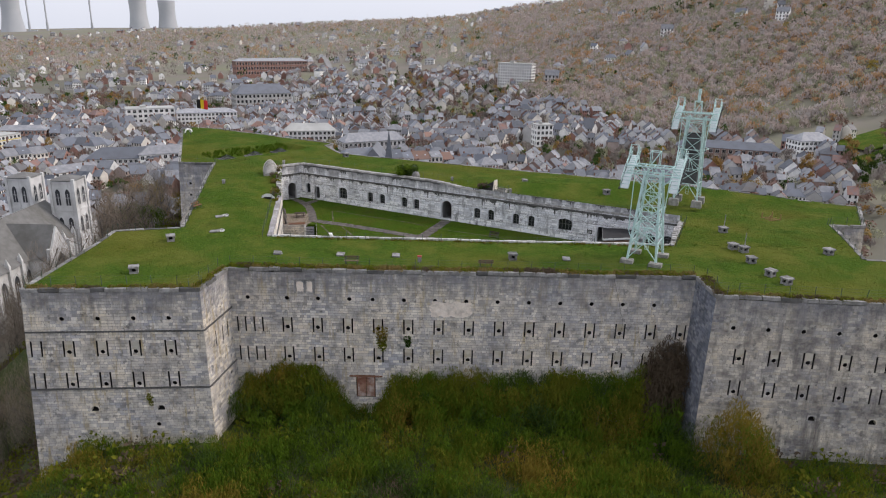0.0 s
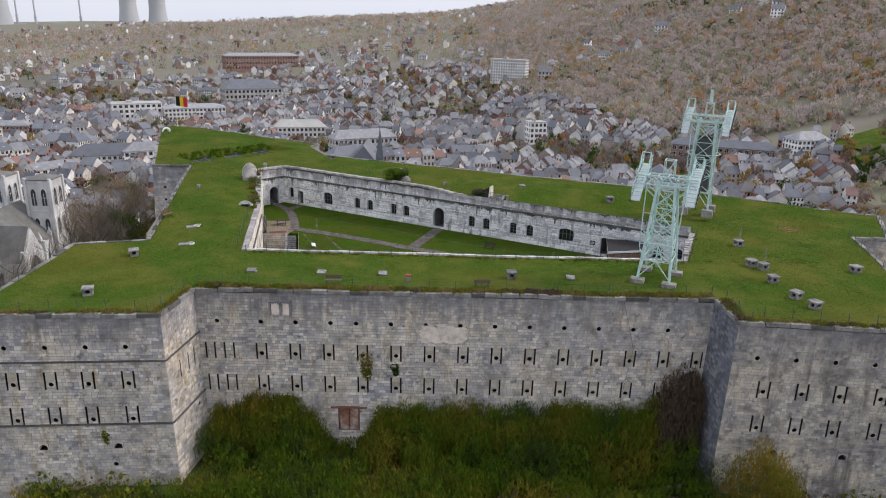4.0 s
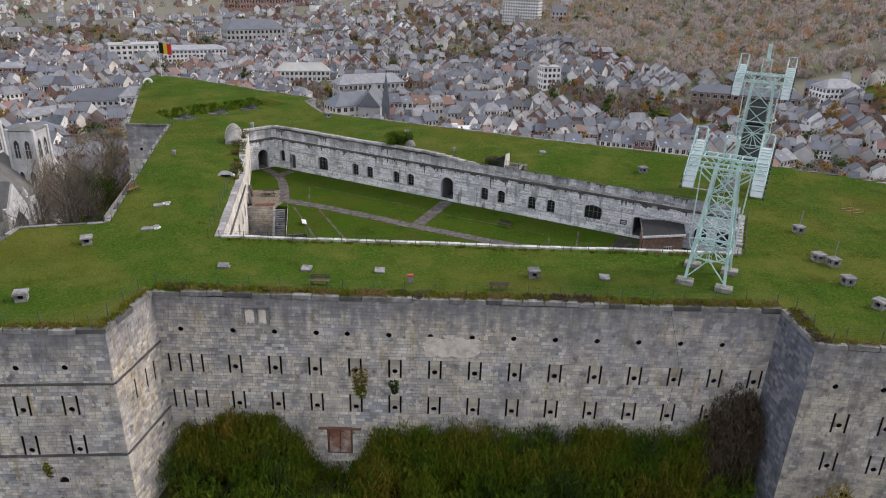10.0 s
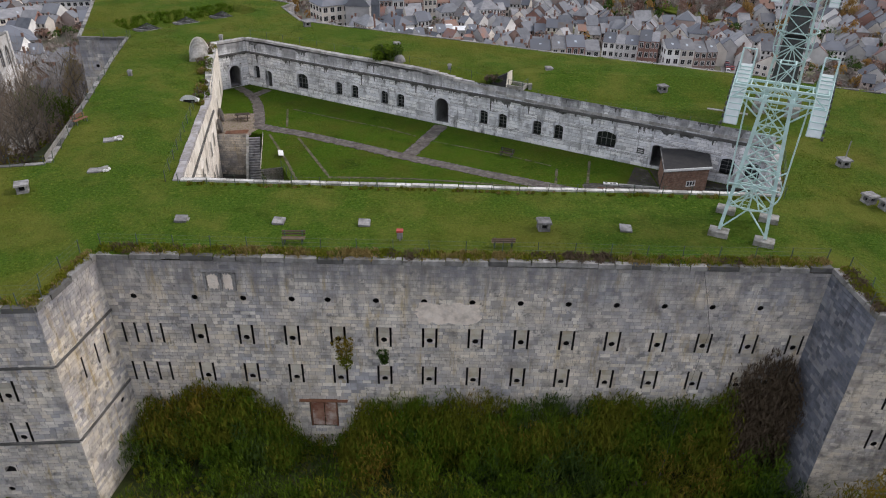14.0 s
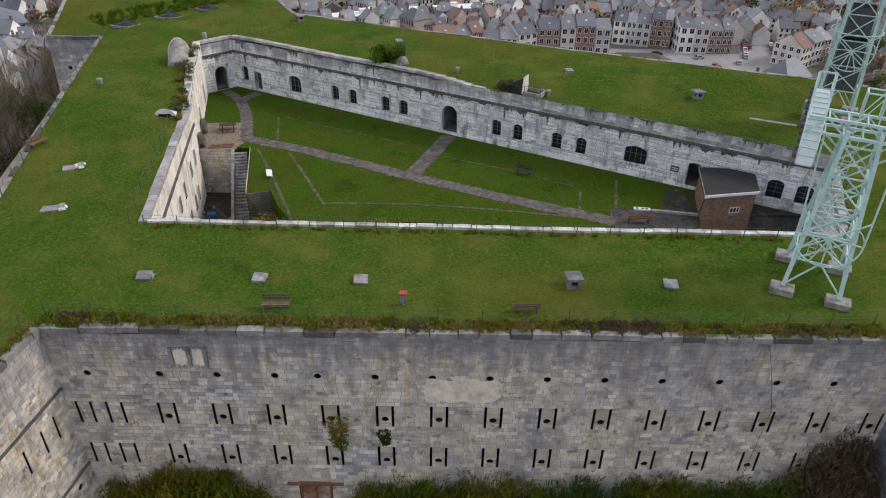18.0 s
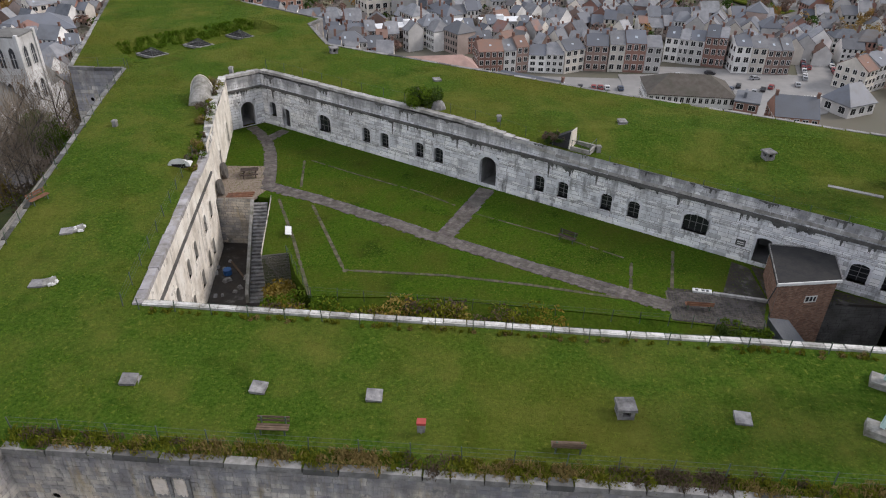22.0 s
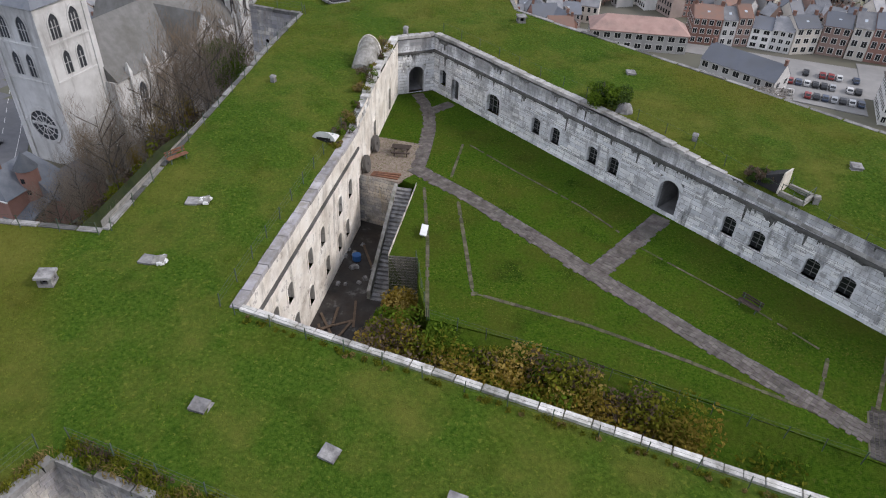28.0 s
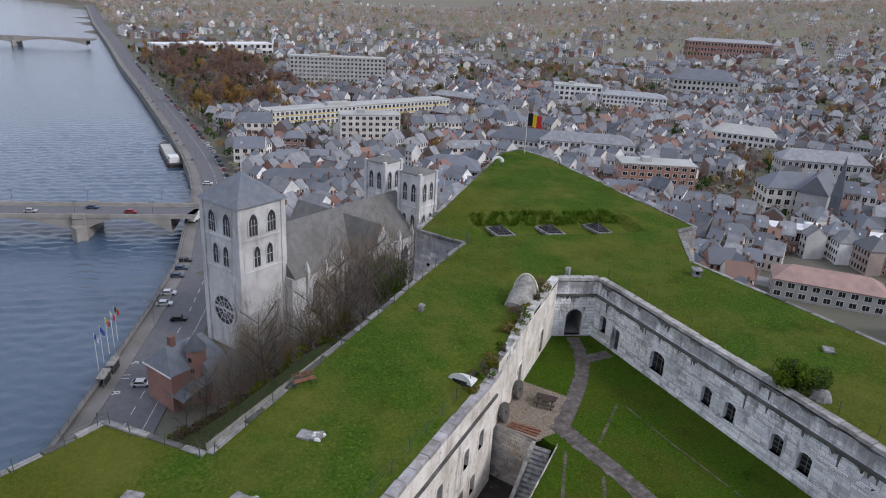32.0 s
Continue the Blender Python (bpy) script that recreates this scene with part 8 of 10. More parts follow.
def ventilation_block(x, y, rz, pole=False, s=1.0):
    ob = tagged(new("ventilation_block"), "square grey stone ventilation block" + (" with a thin pole" if pole else " with a slab lid") + " on the grass", "vent", group="ventilation blocks")
    ob.matrix_world = on_grass(x, y, rz) @ Matrix.Diagonal((0.8, 0.8, 0.95, 1))
    b = Mesh()
    b.box(-0.55 * s, -0.55 * s, 0, 0.55 * s, 0.55 * s, 0.28)
    part("base", b, M["slab"], ob)
    for px, py in ((-0.4, -0.4), (0.4, -0.4), (0.4, 0.4), (-0.4, 0.4)):
        p = Mesh()
        p.box(px * s - 0.14, py * s - 0.14, 0.28, px * s + 0.14, py * s + 0.14, 0.72)
        part("pier", p, M["slab"], ob)
    w = Mesh()
    w.box(-0.3 * s, 0.2, 0.28, 0.3 * s, 0.38, 0.72)
    w.box(0.28 * s, -0.3, 0.28, 0.38 * s, 0.3, 0.72)
    part("panel", w, M["slab"], ob)
    # Solid near-black block in place of the shade of the hollow.
    c = Mesh()
    c.box(-0.24, -0.24, 0.26, 0.24, 0.2, 0.5)
    part("shaft", c, M["dark"], ob)
    t = Mesh()
    t.box(-0.68 * s, -0.68 * s, 0.72, 0.68 * s, 0.68 * s, 0.88, taper=0.04)
    part("lid", t, M["slab"], ob)
    if pole:
        q = Mesh()
        q.bar((0.2, 0.2, 0.85), (0.25, 0.22, 2.6), 0.13, n=6)
        part("pole", q, M["slab"], ob)
    return ob


for x, y, rz, pole in ((32.07, 5.1, 4, False), (-9.35, -2.3, 20, False), (-9.9, 9.5, 25, False), (61.8, 18.5, 10, True), (60.2, 10.9, 15, False), (61.1, 9.8, 12, True), (60.3, 5.6, 8, False), (60.5, 0.9, 30, False),
                       (61.1, -1.7, 25, False), (71.4, 9.4, 15, False), (4.0, 64.2, 30, False), (50.4, 39.3, 20, False)):
    ventilation_block(x, y, rz, pole)


def stone_hatch(x, y, rz, tilt):
    ob = tagged(new("stone_hatch"), "low tilted grey stone slab hatch set in the grass", "hatch", group="stone hatches")
    ob.matrix_world = on_grass(x, y, rz) @ Matrix.Diagonal((0.66, 0.66, 0.8, 1))
    b = Mesh()
    b.box(-0.85, -0.75, -0.15, 0.85, 0.75, 0.05)
    b.box(-0.62, -0.55, -0.1, 0.62, 0.55, 0.16)
    part("kerb", b, M["slab"], ob)
    s = Mesh()
    s.box(-0.7, -0.62, 0, 0.7, 0.62, 0.12, pose(0, 0.02, 0.24, tilt, 3, 0), taper=0.03)
    part("slab", s, M["slab"], ob)
    return ob


for x, y, rz, t in ((4.36, 5.17, 6, 7), (11.8, 5.2, -4, 8), (18.35, 5.1, 3, 9), (38.4, 5.15, -3, 9), (17.9, 55.2, 25, 4), (37.5, 44.6, 15, 5)):
    stone_hatch(x, y, rz, t)


def broken_hatch(x, y, rz):
    ob = tagged(new("broken_hatch"), "flat broken stone hatch with loose white rubble on the grass", "hatch", group="broken hatches")
    ob.matrix_world = on_grass(x, y, rz)
    q = random.Random(int(x * 10))
    s = Mesh()
    s.box(-0.8, -0.45, 0, 0.1, 0.45, 0.16)
    part("slab", s, M["slab"], ob)
    s = Mesh()
    s.box(0, 0, 0, 0.8, 0.8, 0.12, pose(0.15, -0.4, 0.04, 3, -8, 12))
    part("slab", s, M["concrete"], ob)
    for _ in range(6):
        s = Mesh()
        s.box(-0.14, -0.1, 0, 0.14, 0.1, 0.16, pose(q.uniform(-0.1, 0.9), q.uniform(-0.4, 0.5), 0.1, q.uniform(-20, 20), q.uniform(-20, 20), q.uniform(0, 90)), taper=0.3)
        part("rubble_stone", s, M["white_paint"], ob)


broken_hatch(-5.6, 13.7, 10)
broken_hatch(-6.9, 20.1, 20)


def bench(x, y, z, rz, material, label, back=True, length=1.7):
    ob = tagged(new("bench"), label, "bench", group="benches")
    ob.matrix_world = pose(x, y, z, 0, 0, rz)
    for k in range(3):
        m = Mesh()
        m.box(-length / 2, -0.24 + 0.16 * k, 0.43, length / 2, -0.11 + 0.16 * k, 0.47)
        part("seat_slat", m, material, ob)
    if back:
        for k in range(2):
            m = Mesh()
            m.box(-length / 2, 0.27 + 0.04 * k, 0.56 + 0.2 * k, length / 2, 0.30 + 0.04 * k, 0.70 + 0.2 * k)
            part("back_slat", m, material, ob)
    for q in (-1, 1):
        m = Mesh()
        xx = q * (length / 2 - 0.22)
        m.box(xx - 0.04, -0.2, -0.1, xx + 0.04, -0.14, 0.43)
        m.box(xx - 0.04, 0.16, -0.1, xx + 0.04, 0.22, 0.43)
        m.box(xx - 0.04, -0.2, 0.38, xx + 0.04, 0.26, 0.43)
        if back:
            m.box(xx - 0.04, 0.22, 0.38, xx + 0.04, 0.28, 0.92)
        part("leg_frame", m, M["iron"], ob)
    return ob


bench(13.5, 2.15, fort_height(13.5, 2.15), 2, M["wood"], "dark wooden slatted bench on the grass near the wall edge")
bench(28.75, 2.2, fort_height(28.75, 2.2), 182, M["wood"], "brown wooden bench with a plank back on the grass")
bench(-11.6, 24.0, fort_height(-11.6, 24.0), 70, M["rust"], "reddish wooden bench beside the terrace parapet")
M["dark_wood"] = mat("wet_dark_wood", (0.045, 0.033, 0.027), (0.07, 0.052, 0.042), 3, 0.8, bump=0.3)
bench(31.6, 31.6, FLOOR, -30, M["dark_wood"], "dark wooden bench on the court lawn")
bench(41.1, 22.2, FLOOR + 0.02, 178, M["rust"], "reddish brown bench on the court paving", length=2.1)


def litter_bin(x, y):
    ob = tagged(new("litter_bin"), "grey litter bin with a red lid on a post", "bin")
    ob.matrix_world = on_grass(x, y)
    m = Mesh()
    m.box(-0.2, -0.16, 0.3, 0.2, 0.16, 0.85, taper=-0.08)
    part("bin", m, M["slab"], ob)
    m = Mesh()
    m.box(-0.24, -0.2, 0.86, 0.24, 0.2, 1.0)
    part("lid", m, M["red_paint"], ob)
    m = Mesh()
    m.bar((0, 0.02, -0.1), (0, 0.02, 0.3), 0.1, n=8)
    part("post", m, M["slab"], ob)


litter_bin(21.2, 2.7)


def stub(x, y, material, label, h=0.7):
    m = Mesh()
    m.box(-0.2, -0.2, 0, 0.2, 0.2, h * 0.8)
    m.box(-0.26, -0.26, h * 0.8, 0.26, 0.26, h, taper=0.3)
    thing("marker_post", label, "post", m, material, on_grass(x, y), group="marker posts")


stub(-12.3, 38.6, M["slab"], "short stone marker post on the grass")
stub(25.05, 43.7, M["slab"], "short stone post beside the parapet")
stub(34.6, 39.2, M["concrete"], "short concrete post beside the parapet")
stub(-6.2, 55.0, M["slab"], "small stone block beside the court corner", 0.9)


def hood(x, y, rz):
    """The plastered barrel hood over a stair."""
    ob = tagged(new("stair_hood"), "pale plastered barrel-shaped hood over a stair", "stair hood")
    ob.matrix_world = on_grass(x, y, rz, 0.3)
    m = Mesh()
    n = 12
    rows = []
    for k, (yy, r, h) in enumerate(((-1.9, 1.0, 0.55), (-1.2, 1.08, 1.1), (0.0, 1.15, 1.75), (1.0, 1.18, 2.15), (1.25, 1.2, 2.2))):
        rows.append([(r * math.cos(math.pi * j / n), yy, 0.2 + h * math.sin(math.pi * j / n)) for j in range(n + 1)])
    for a, b in zip(rows, rows[1:]):
        m.add(a + b, [(j + 1, j, n + 1 + j, n + 2 + j) for j in range(n)])
    m.add(rows[0], [tuple(range(n + 1))])
    m.add(rows[-1], [tuple(reversed(range(n + 1)))])
    part("shell", m, M["concrete"], ob, smooth=False)
    r = Mesh()
    for j in range(n):
        a, b = math.pi * j / n, math.pi * (j + 1) / n
        r.bar((1.22 * math.cos(a), 1.3, 0.2 + 2.25 * math.sin(a)), (1.22 * math.cos(b), 1.3, 0.2 + 2.25 * math.sin(b)), 0.16)
    part("rim", r, M["cream"], ob)


hood(-6.6, 46.3, 12)


def dormer(x, y, rz):
    ob = tagged(new("arched_vent"), "low white half-round vent hood half sunk in grass", "vent")
    ob.matrix_world = on_grass(x, y, rz)
    m = Mesh()
    n = 10
    front = [(1.0 * math.cos(math.pi * j / n), -0.45, 0.1 + 0.8 * math.sin(math.pi * j / n)) for j in range(n + 1)]
    back = [(0.9 * math.cos(math.pi * j / n), 0.9, 0.15 * math.sin(math.pi * j / n)) for j in range(n + 1)]
    m.add(front + back, [(j + 1, j, n + 1 + j, n + 2 + j) for j in range(n)] + [tuple(range(n + 1))])
    part("hood", m, M["white_paint"], ob)
    m = Mesh()
    m.box(-0.95, -0.55, -0.2, 0.95, -0.46, 0.14)
    m.box(-0.6, -0.52, 0.12, 0.6, -0.47, 0.36)
    part("grille", m, M["dark"], ob)


dormer(-3.6, 32.6, 8)


def roof_scoop(x, y, rz):
    """The dark sloping light well by the barracks parapet."""
    ob = tagged(new("light_well"), "dark tarred sloping light well with a white end", "light well")
    ob.matrix_world = on_grass(x, y, rz)
    m = Mesh()
    m.add([(-1.9, -0.7, 0), (0.9, -0.8, 0), (0.9, 0.8, 0), (-1.9, 0.7, 0), (0.9, -0.5, 1.65), (0.9, 0.5, 1.65)], [(0, 1, 4), (2, 3, 5), (0, 4, 5, 3)])
    part("hood", m, M["black_roof"], ob)
    m = Mesh()
    m.add([(0.9, -0.8, 0), (0.9, 0.8, 0), (0.9, 0.55, 1.7), (0.9, -0.55, 1.7), (1.02, -0.85, 0), (1.02, 0.85, 0), (1.02, 0.6, 1.75), (1.02, -0.6, 1.75)], [(4, 5, 6, 7), (3, 2, 6, 7), (0, 3, 7, 4), (1, 5, 6, 2)])
    part("end_wall", m, M["cream"], ob)
    m = Mesh()
    for a, b in (((1.1, -0.8), (3.0, -0.8)), ((1.1, 0.8), (3.0, 0.8)), ((3.0, -0.8), (3.0, 0.8))):
        m.bar((*a, 0.15), (*b, 0.15), 0.22, 0.4)
    part("kerb", m, M["concrete"], ob)
    m = Mesh()
    for xx, yy in ((1.2, -0.8), (3.0, -0.8), (3.0, 0.8), (1.2, 0.8)):
        m.bar((xx, yy, 0), (xx, yy, 1.0), 0.05)
    m.bar((1.2, -0.8, 0.95), (3.0, -0.8, 0.95), 0.04)
    m.bar((3.0, -0.8, 0.95), (3.0, 0.8, 0.95), 0.04)
    part("rail", m, M["iron"], ob)


roof_scoop(31.3, 40.2, -28)


def window_well(pts):
    ob = tagged(new("window_well"), "sunken window well with a metal grid frame in the grass", "window well", group="window wells")
    q = [Vector((x, y, fort_height(x, y) + 0.05)) for x, y in pts]
    m = Mesh()
    for a, b in zip(q, q[1:] + q[:1]):
        m.bar(a, b, 0.18, 0.3)
    part("frame", m, M["slab"], ob)
    apex = (q[0] + q[1] + q[2] + q[3]) / 4 + Vector((0, 0, 0.9))
    bars = []
    for a, b in zip(q, q[1:] + q[:1]):
        bars.append((a, apex, 0.07))
        bars += [(a.lerp(b, k / 4), apex.lerp(a.lerp(b, k / 4), 0.25), 0.04) for k in (1, 2, 3)]
        bars += [(a.lerp(apex, k), b.lerp(apex, k), 0.045) for k in (0.3, 0.6)]
    for a, b, w in bars:
        g = Mesh()
        g.bar(a, b, w)
        part("grid_bar", g, M["dark_steel"], ob)
    # Flat near-black sheet in place of the shaded depth of the well.
    f = Mesh()
    f.add([v + Vector((0, 0, 0.03)) for v in q], [(0, 1, 2, 3)])
    part("shaft", f, M["dark"], ob)


for pts in ([(-18.2, 60.7), (-17.0, 62.7), (-20.7, 65.6), (-21.8, 63.8)], [(-14.1, 65.6), (-12.9, 67.7), (-16.3, 70.3), (-17.4, 68.4)], [(-10.0, 71.1), (-9.1, 73.0), (-12.4, 75.6), (-13.4, 73.8)]):
    window_well(pts)


def white_horn(x, y, rz):
    ob = tagged(new("searchlight_horn"), "white bent metal horn on a dark stand", "horn", group="white horns")
    ob.matrix_world = on_grass(x, y, rz)
    m = Mesh()
    pts = [(-0.9 * math.cos(math.pi * k / 8), 0, 0.7 + 0.75 * math.sin(math.pi * k / 8)) for k in range(9)]
    for k, (a, b) in enumerate(zip(pts, pts[1:])):
        m.bar(a, b, 0.25 + 0.06 * k, n=8)
    part("horn", m, M["white_paint"], ob)
    m = Mesh()
    for s in (-0.7, 0.7):
        m.bar((s, 0, -0.1), (s * 0.9, 0, 0.9), 0.12)
    part("stand", m, M["dark_steel"], ob)


white_horn(-36.2, 89.0, 60)
white_horn(-29.6, 97.4, 150)


def flag():
    ob = tagged(new("flagpole"), "thin flagpole flying a black, yellow and red flag", "flag")
    ob.matrix_world = on_grass(-38, 101)
    m = Mesh()
    m.bar((0, 0, -0.2), (0, 0, 7.4), 0.12, n=8)
    part("pole", m, M["white_paint"], ob)
    for k, c in enumerate(((0.012, 0.012, 0.012), (0.75, 0.52, 0.02), (0.55, 0.03, 0.03))):
        m = Mesh()
        rows = []
        for j in range(5):
            u = 0.9 * k + 0.9 * j / 4
            yy = 0.16 * math.sin(2.3 * u)
            rows.append(((0.06 + u, yy, 5.0 - 0.12 * u), (0.06 + u, yy + 0.05, 7.2 - 0.12 * u)))
        for (a, b), (d, e) in zip(rows, rows[1:]):
            m.add([a, d, e, b], [(0, 1, 2, 3)])
        part("flag_band", m, mat("flag_cloth", c, None, 1, 0.8), ob)


flag()


def timber_frame(x, y, rz):
    ob = tagged(new("timber_frame"), "yellowish wooden rail frame standing on the grass", "frame")
    ob.matrix_world = on_grass(x, y, rz)
    for yy in (-0.8, 0.0, 0.8):
        m = Mesh()
        m.box(-1.1, yy - 0.06, 0.1, 1.1, yy + 0.06, 0.22)
        part("rail", m, M["gold_wood"], ob)
    for xx in (-0.95, 0.95):
        for yy in (-0.8, 0.8):
            m = Mesh()
            m.box(xx - 0.06, yy - 0.06, -0.1, xx + 0.06, yy + 0.06, 0.95)
            part("post", m, M["gold_wood"], ob)


M["gold_wood"] = mat("yellow_brown_wood", (0.24, 0.16, 0.06), (0.30, 0.21, 0.09), 3, 0.85)
timber_frame(71.9, 26.6, 20)
m = Mesh()
m.box(-2.2, -0.22, 0, 2.2, 0.22, 0.12)
thing("stone_strip", "long pale stone strip lying in the grass", "strip", m, M["coping"], on_grass(56.6, 34.3, -24))
for k in range(7):
    m = Mesh()
    m.box(-0.4, -0.32, 0, 0.4, 0.32, 0.42, taper=0.08)
    thing("loose_stone", "loose pale coping stone on the court edge", "stone", m, M["coping"], on_grass(53.6 + 0.35 * k, 13.6 + 0.95 * k, 60 + 9 * (k % 3), 0.02), group="loose stones")


# ---- fences ----
def fence(p0, p1, label, step=2.6, height=1.05, inset=1.0, wires=3, z=None, material="iron", thick=0.05):
    o, d, n, length = wall_frame(p0, p1)
    ob = tagged(new("wire_fence"), label, "fence", group="wire fences")
    k = max(1, round(length / step))
    tops = []
    pm = Mesh()
    pm.box(-thick / 2, -thick / 2, -0.2, thick / 2, thick / 2, height)
    pd = pm.data("post", M[material])
    for i in range(k + 1):
        q = o + d * (length * i / k) - n * inset
        zz = (fort_height(q.x, q.y) if z is None else z)
        tops.append(Vector((q.x, q.y, zz)))
        part("post", pd, None, ob, m=pose(q.x, q.y, zz, random.Random(i).uniform(-4, 4), random.Random(i + 9).uniform(-4, 4), 0))
    for w in range(wires):
        m = Mesh()
        h = height * (0.95 - 0.3 * w)
        m.tube([p + Vector((0, 0, h)) for p in tops], 0.018, 3)
        part("wire", m, M[material], ob)
    return ob


for k in (0, 1, 2, 3, 4):
    fence(OUTER[k], OUTER[k + 1], "low wire fence with green iron posts along the wall top", inset=1.1)
for k in (7, 8, 9, 22, 23, 20, 21):
    fence(OUTER[k], OUTER[(k + 1) % len(OUTER)], "low wire fence with green posts along the terrace edge", inset=0.6, step=3.0)
fence(COURT[0], COURT[1], "low wire fence along the court edge", inset=-0.45, step=2.4, height=0.9)
fence(FACADE_A, FACADE_B, "thin iron posts along the barracks parapet", inset=1.2, step=2.9, wires=1)
fence(west(23.5), west(0), "low wire fence along the court edge", inset=-1.2, step=2.4)
fence(COURT[1], COURT[2], "low wire fence along the court edge", inset=-0.8, step=2.4)


# ---- things in the court ----
def path_strip(name, pts, width, label, z, seed=1, size=0.34, stone="paving"):
    """A paved path; its worn stones are joined in one part."""
    ob = tagged(new(name), label, "path", kind="structure")
    rr = random.Random(seed)
    stones, bed = Mesh(), Mesh()
    for a, b in zip(pts, pts[1:]):
        o, d, n, length = wall_frame(a, b)
        bed.box(-0.1, -width / 2 + 0.1, -0.1, length + 0.1, width / 2 - 0.1, 0.012, Matrix(((d.x, -n.x, 0, o.x), (d.y, -n.y, 0, o.y), (0, 0, 1, z), (0, 0, 0, 1))))
        u = 0.0
        while u < length:
            v = -width / 2 + rr.uniform(-0.12, 0.16) * (width > 1)
            if stone == "edging" and rr.random() < 0.07:
                u += size
                continue
            while v < width / 2 - 0.1:
                w = size * rr.uniform(0.8, 1.5)
                e = min(width / 2, v + w)
                h = 0.02 + rr.uniform(0, 0.02)
                q = o + d * u - n * v
                r = o + d * min(length, u + size) - n * e
                c = [o + d * (u + 0.015) - n * (v + 0.015), o + d * (u + size - 0.015) - n * (v + 0.015), o + d * (u + size - 0.015) - n * (e - 0.015), o + d * (u + 0.015) - n * (e - 0.015)]
                stones.add([(p.x, p.y, z) for p in c] + [(p.x, p.y, z + h) for p in c], [(4, 5, 6, 7), (0, 1, 5, 4), (1, 2, 6, 5), (2, 3, 7, 6), (3, 0, 4, 7)])
                v = e
            u += size
    part("path_bed", bed, M["moss_joint"], ob)
    part("paving_stones", stones, M[stone], ob, kind="stuff")


M["edging"] = mat("mossy_edging_stone", (0.075, 0.068, 0.040), (0.135, 0.118, 0.082), 1.5, 0.95, bump=0.5, stain=(0.05, 0.07, 0.012), stain_scale=0.8, stain_amount=0.9, island=0.3)
M["dark_cobble"] = mat("dark_wet_cobble", (0.040, 0.035, 0.034), (0.085, 0.075, 0.070), 1.5, 0.7, bump=0.5, island=0.3)
M["moss_joint"] = mat("mossy_joint", (0.10, 0.10, 0.06), (0.13, 0.12, 0.09), 2, 0.95)
path_strip("path", [(1.5, 39.7), (3.4, 38.8), (7.2, 37.3), (14.0, 34.05), (19.6, 31.1), (24.6, 28.75), (28.2, 27.0), (39.0, 22.4)], 1.65, "grey stone paved path across the court lawn", FLOOR + 0.01, 1)
path_strip("path", [(-4.5, 54.5), (-2.8, 52.5), (-1.2, 50.0), (-0.05, 47.1), (0.75, 44.3), (1.4, 41.7), (1.8, 39.8)], 1.35, "narrow stone paved path to the arched passage", FLOOR + 0.014, 3)
path_strip("path", [(-1.5, 51.2), (-0.3, 53.7)], 1.3, "stone paved path to the small side door", FLOOR + 0.007, 4)
path_strip("path", [(20.5, 31.2), (24.15, 40.9)], 1.7, "grey stone paved path to the barracks portal", FLOOR + 0.018, 2)
M["gravel"] = mat("pale_gravel", (0.20, 0.155, 0.12), (0.30, 0.25, 0.205), 4, 0.95, bump=0.5, bump_scale=20)


def patch(name, poly, z, material, label, category):
    m = Mesh()
    m.prism(poly, z - 0.2, z)
    return thing(name, label, category, m, material, kind="structure")


patch("gravel_pad", [(-2.9, 36.4), (1.2, 36.6), (1.9, 38.4), (1.1, 41.8), (0.2, 44.0), (-4.4, 43.6)], FLOOR + 0.008, M["gravel"], "pale gravel sitting area", "gravel")
patch("yard_paving", [(45.7, 29.5), (43.7, 24.6), (39.3, 25.0), (38.8, 20.6), (45.5, 20.1), (47.0, 24.1), (46.9, 28.6)], FLOOR + 0.006, M["pit_paving"], "dark wet yard paving", "paving")
patch("yard_paving", [(47.1, 24.1), (56.6, 24.0), (47.2, 29.0)], FLOOR + 0.005, M["pit_paving"], "dark wet paving beside the brick outbuilding", "paving")
path_strip("yard_cobbles", [(39.0, 22.6), (45.9, 22.2)], 3.9, "dark worn cobbles of the yard", FLOOR + 0.01, 12, 0.26, "dark_cobble")
for pts, w in (([(3.7, 36.8), (7.07, 29.4), (10.3, 21.5)], 0.32), ([(7.3, 35.9), (12.5, 25.0), (21.1, 25.0), (28.0, 24.3), (36.0, 23.0)], 0.34), ([(4.1, 45.8), (5.2, 39.8)], 0.28), ([(4.8, 46.0), (9.9, 43.3), (17.5, 39.7), (21.1, 37.3)], 0.2), ([(23.2, 35.8), (28.2, 33.5), (31.9, 31.8), (36.2, 29.3)], 0.2), ([(36.9, 28.4), (36.3, 24.8)], 0.3), ([(40.9, 30.7), (39.7, 25.1)], 0.3)):
    path_strip("path", pts, w, "narrow line of edging stones in the lawn", FLOOR - 0.006, 7, 0.4, "edging")


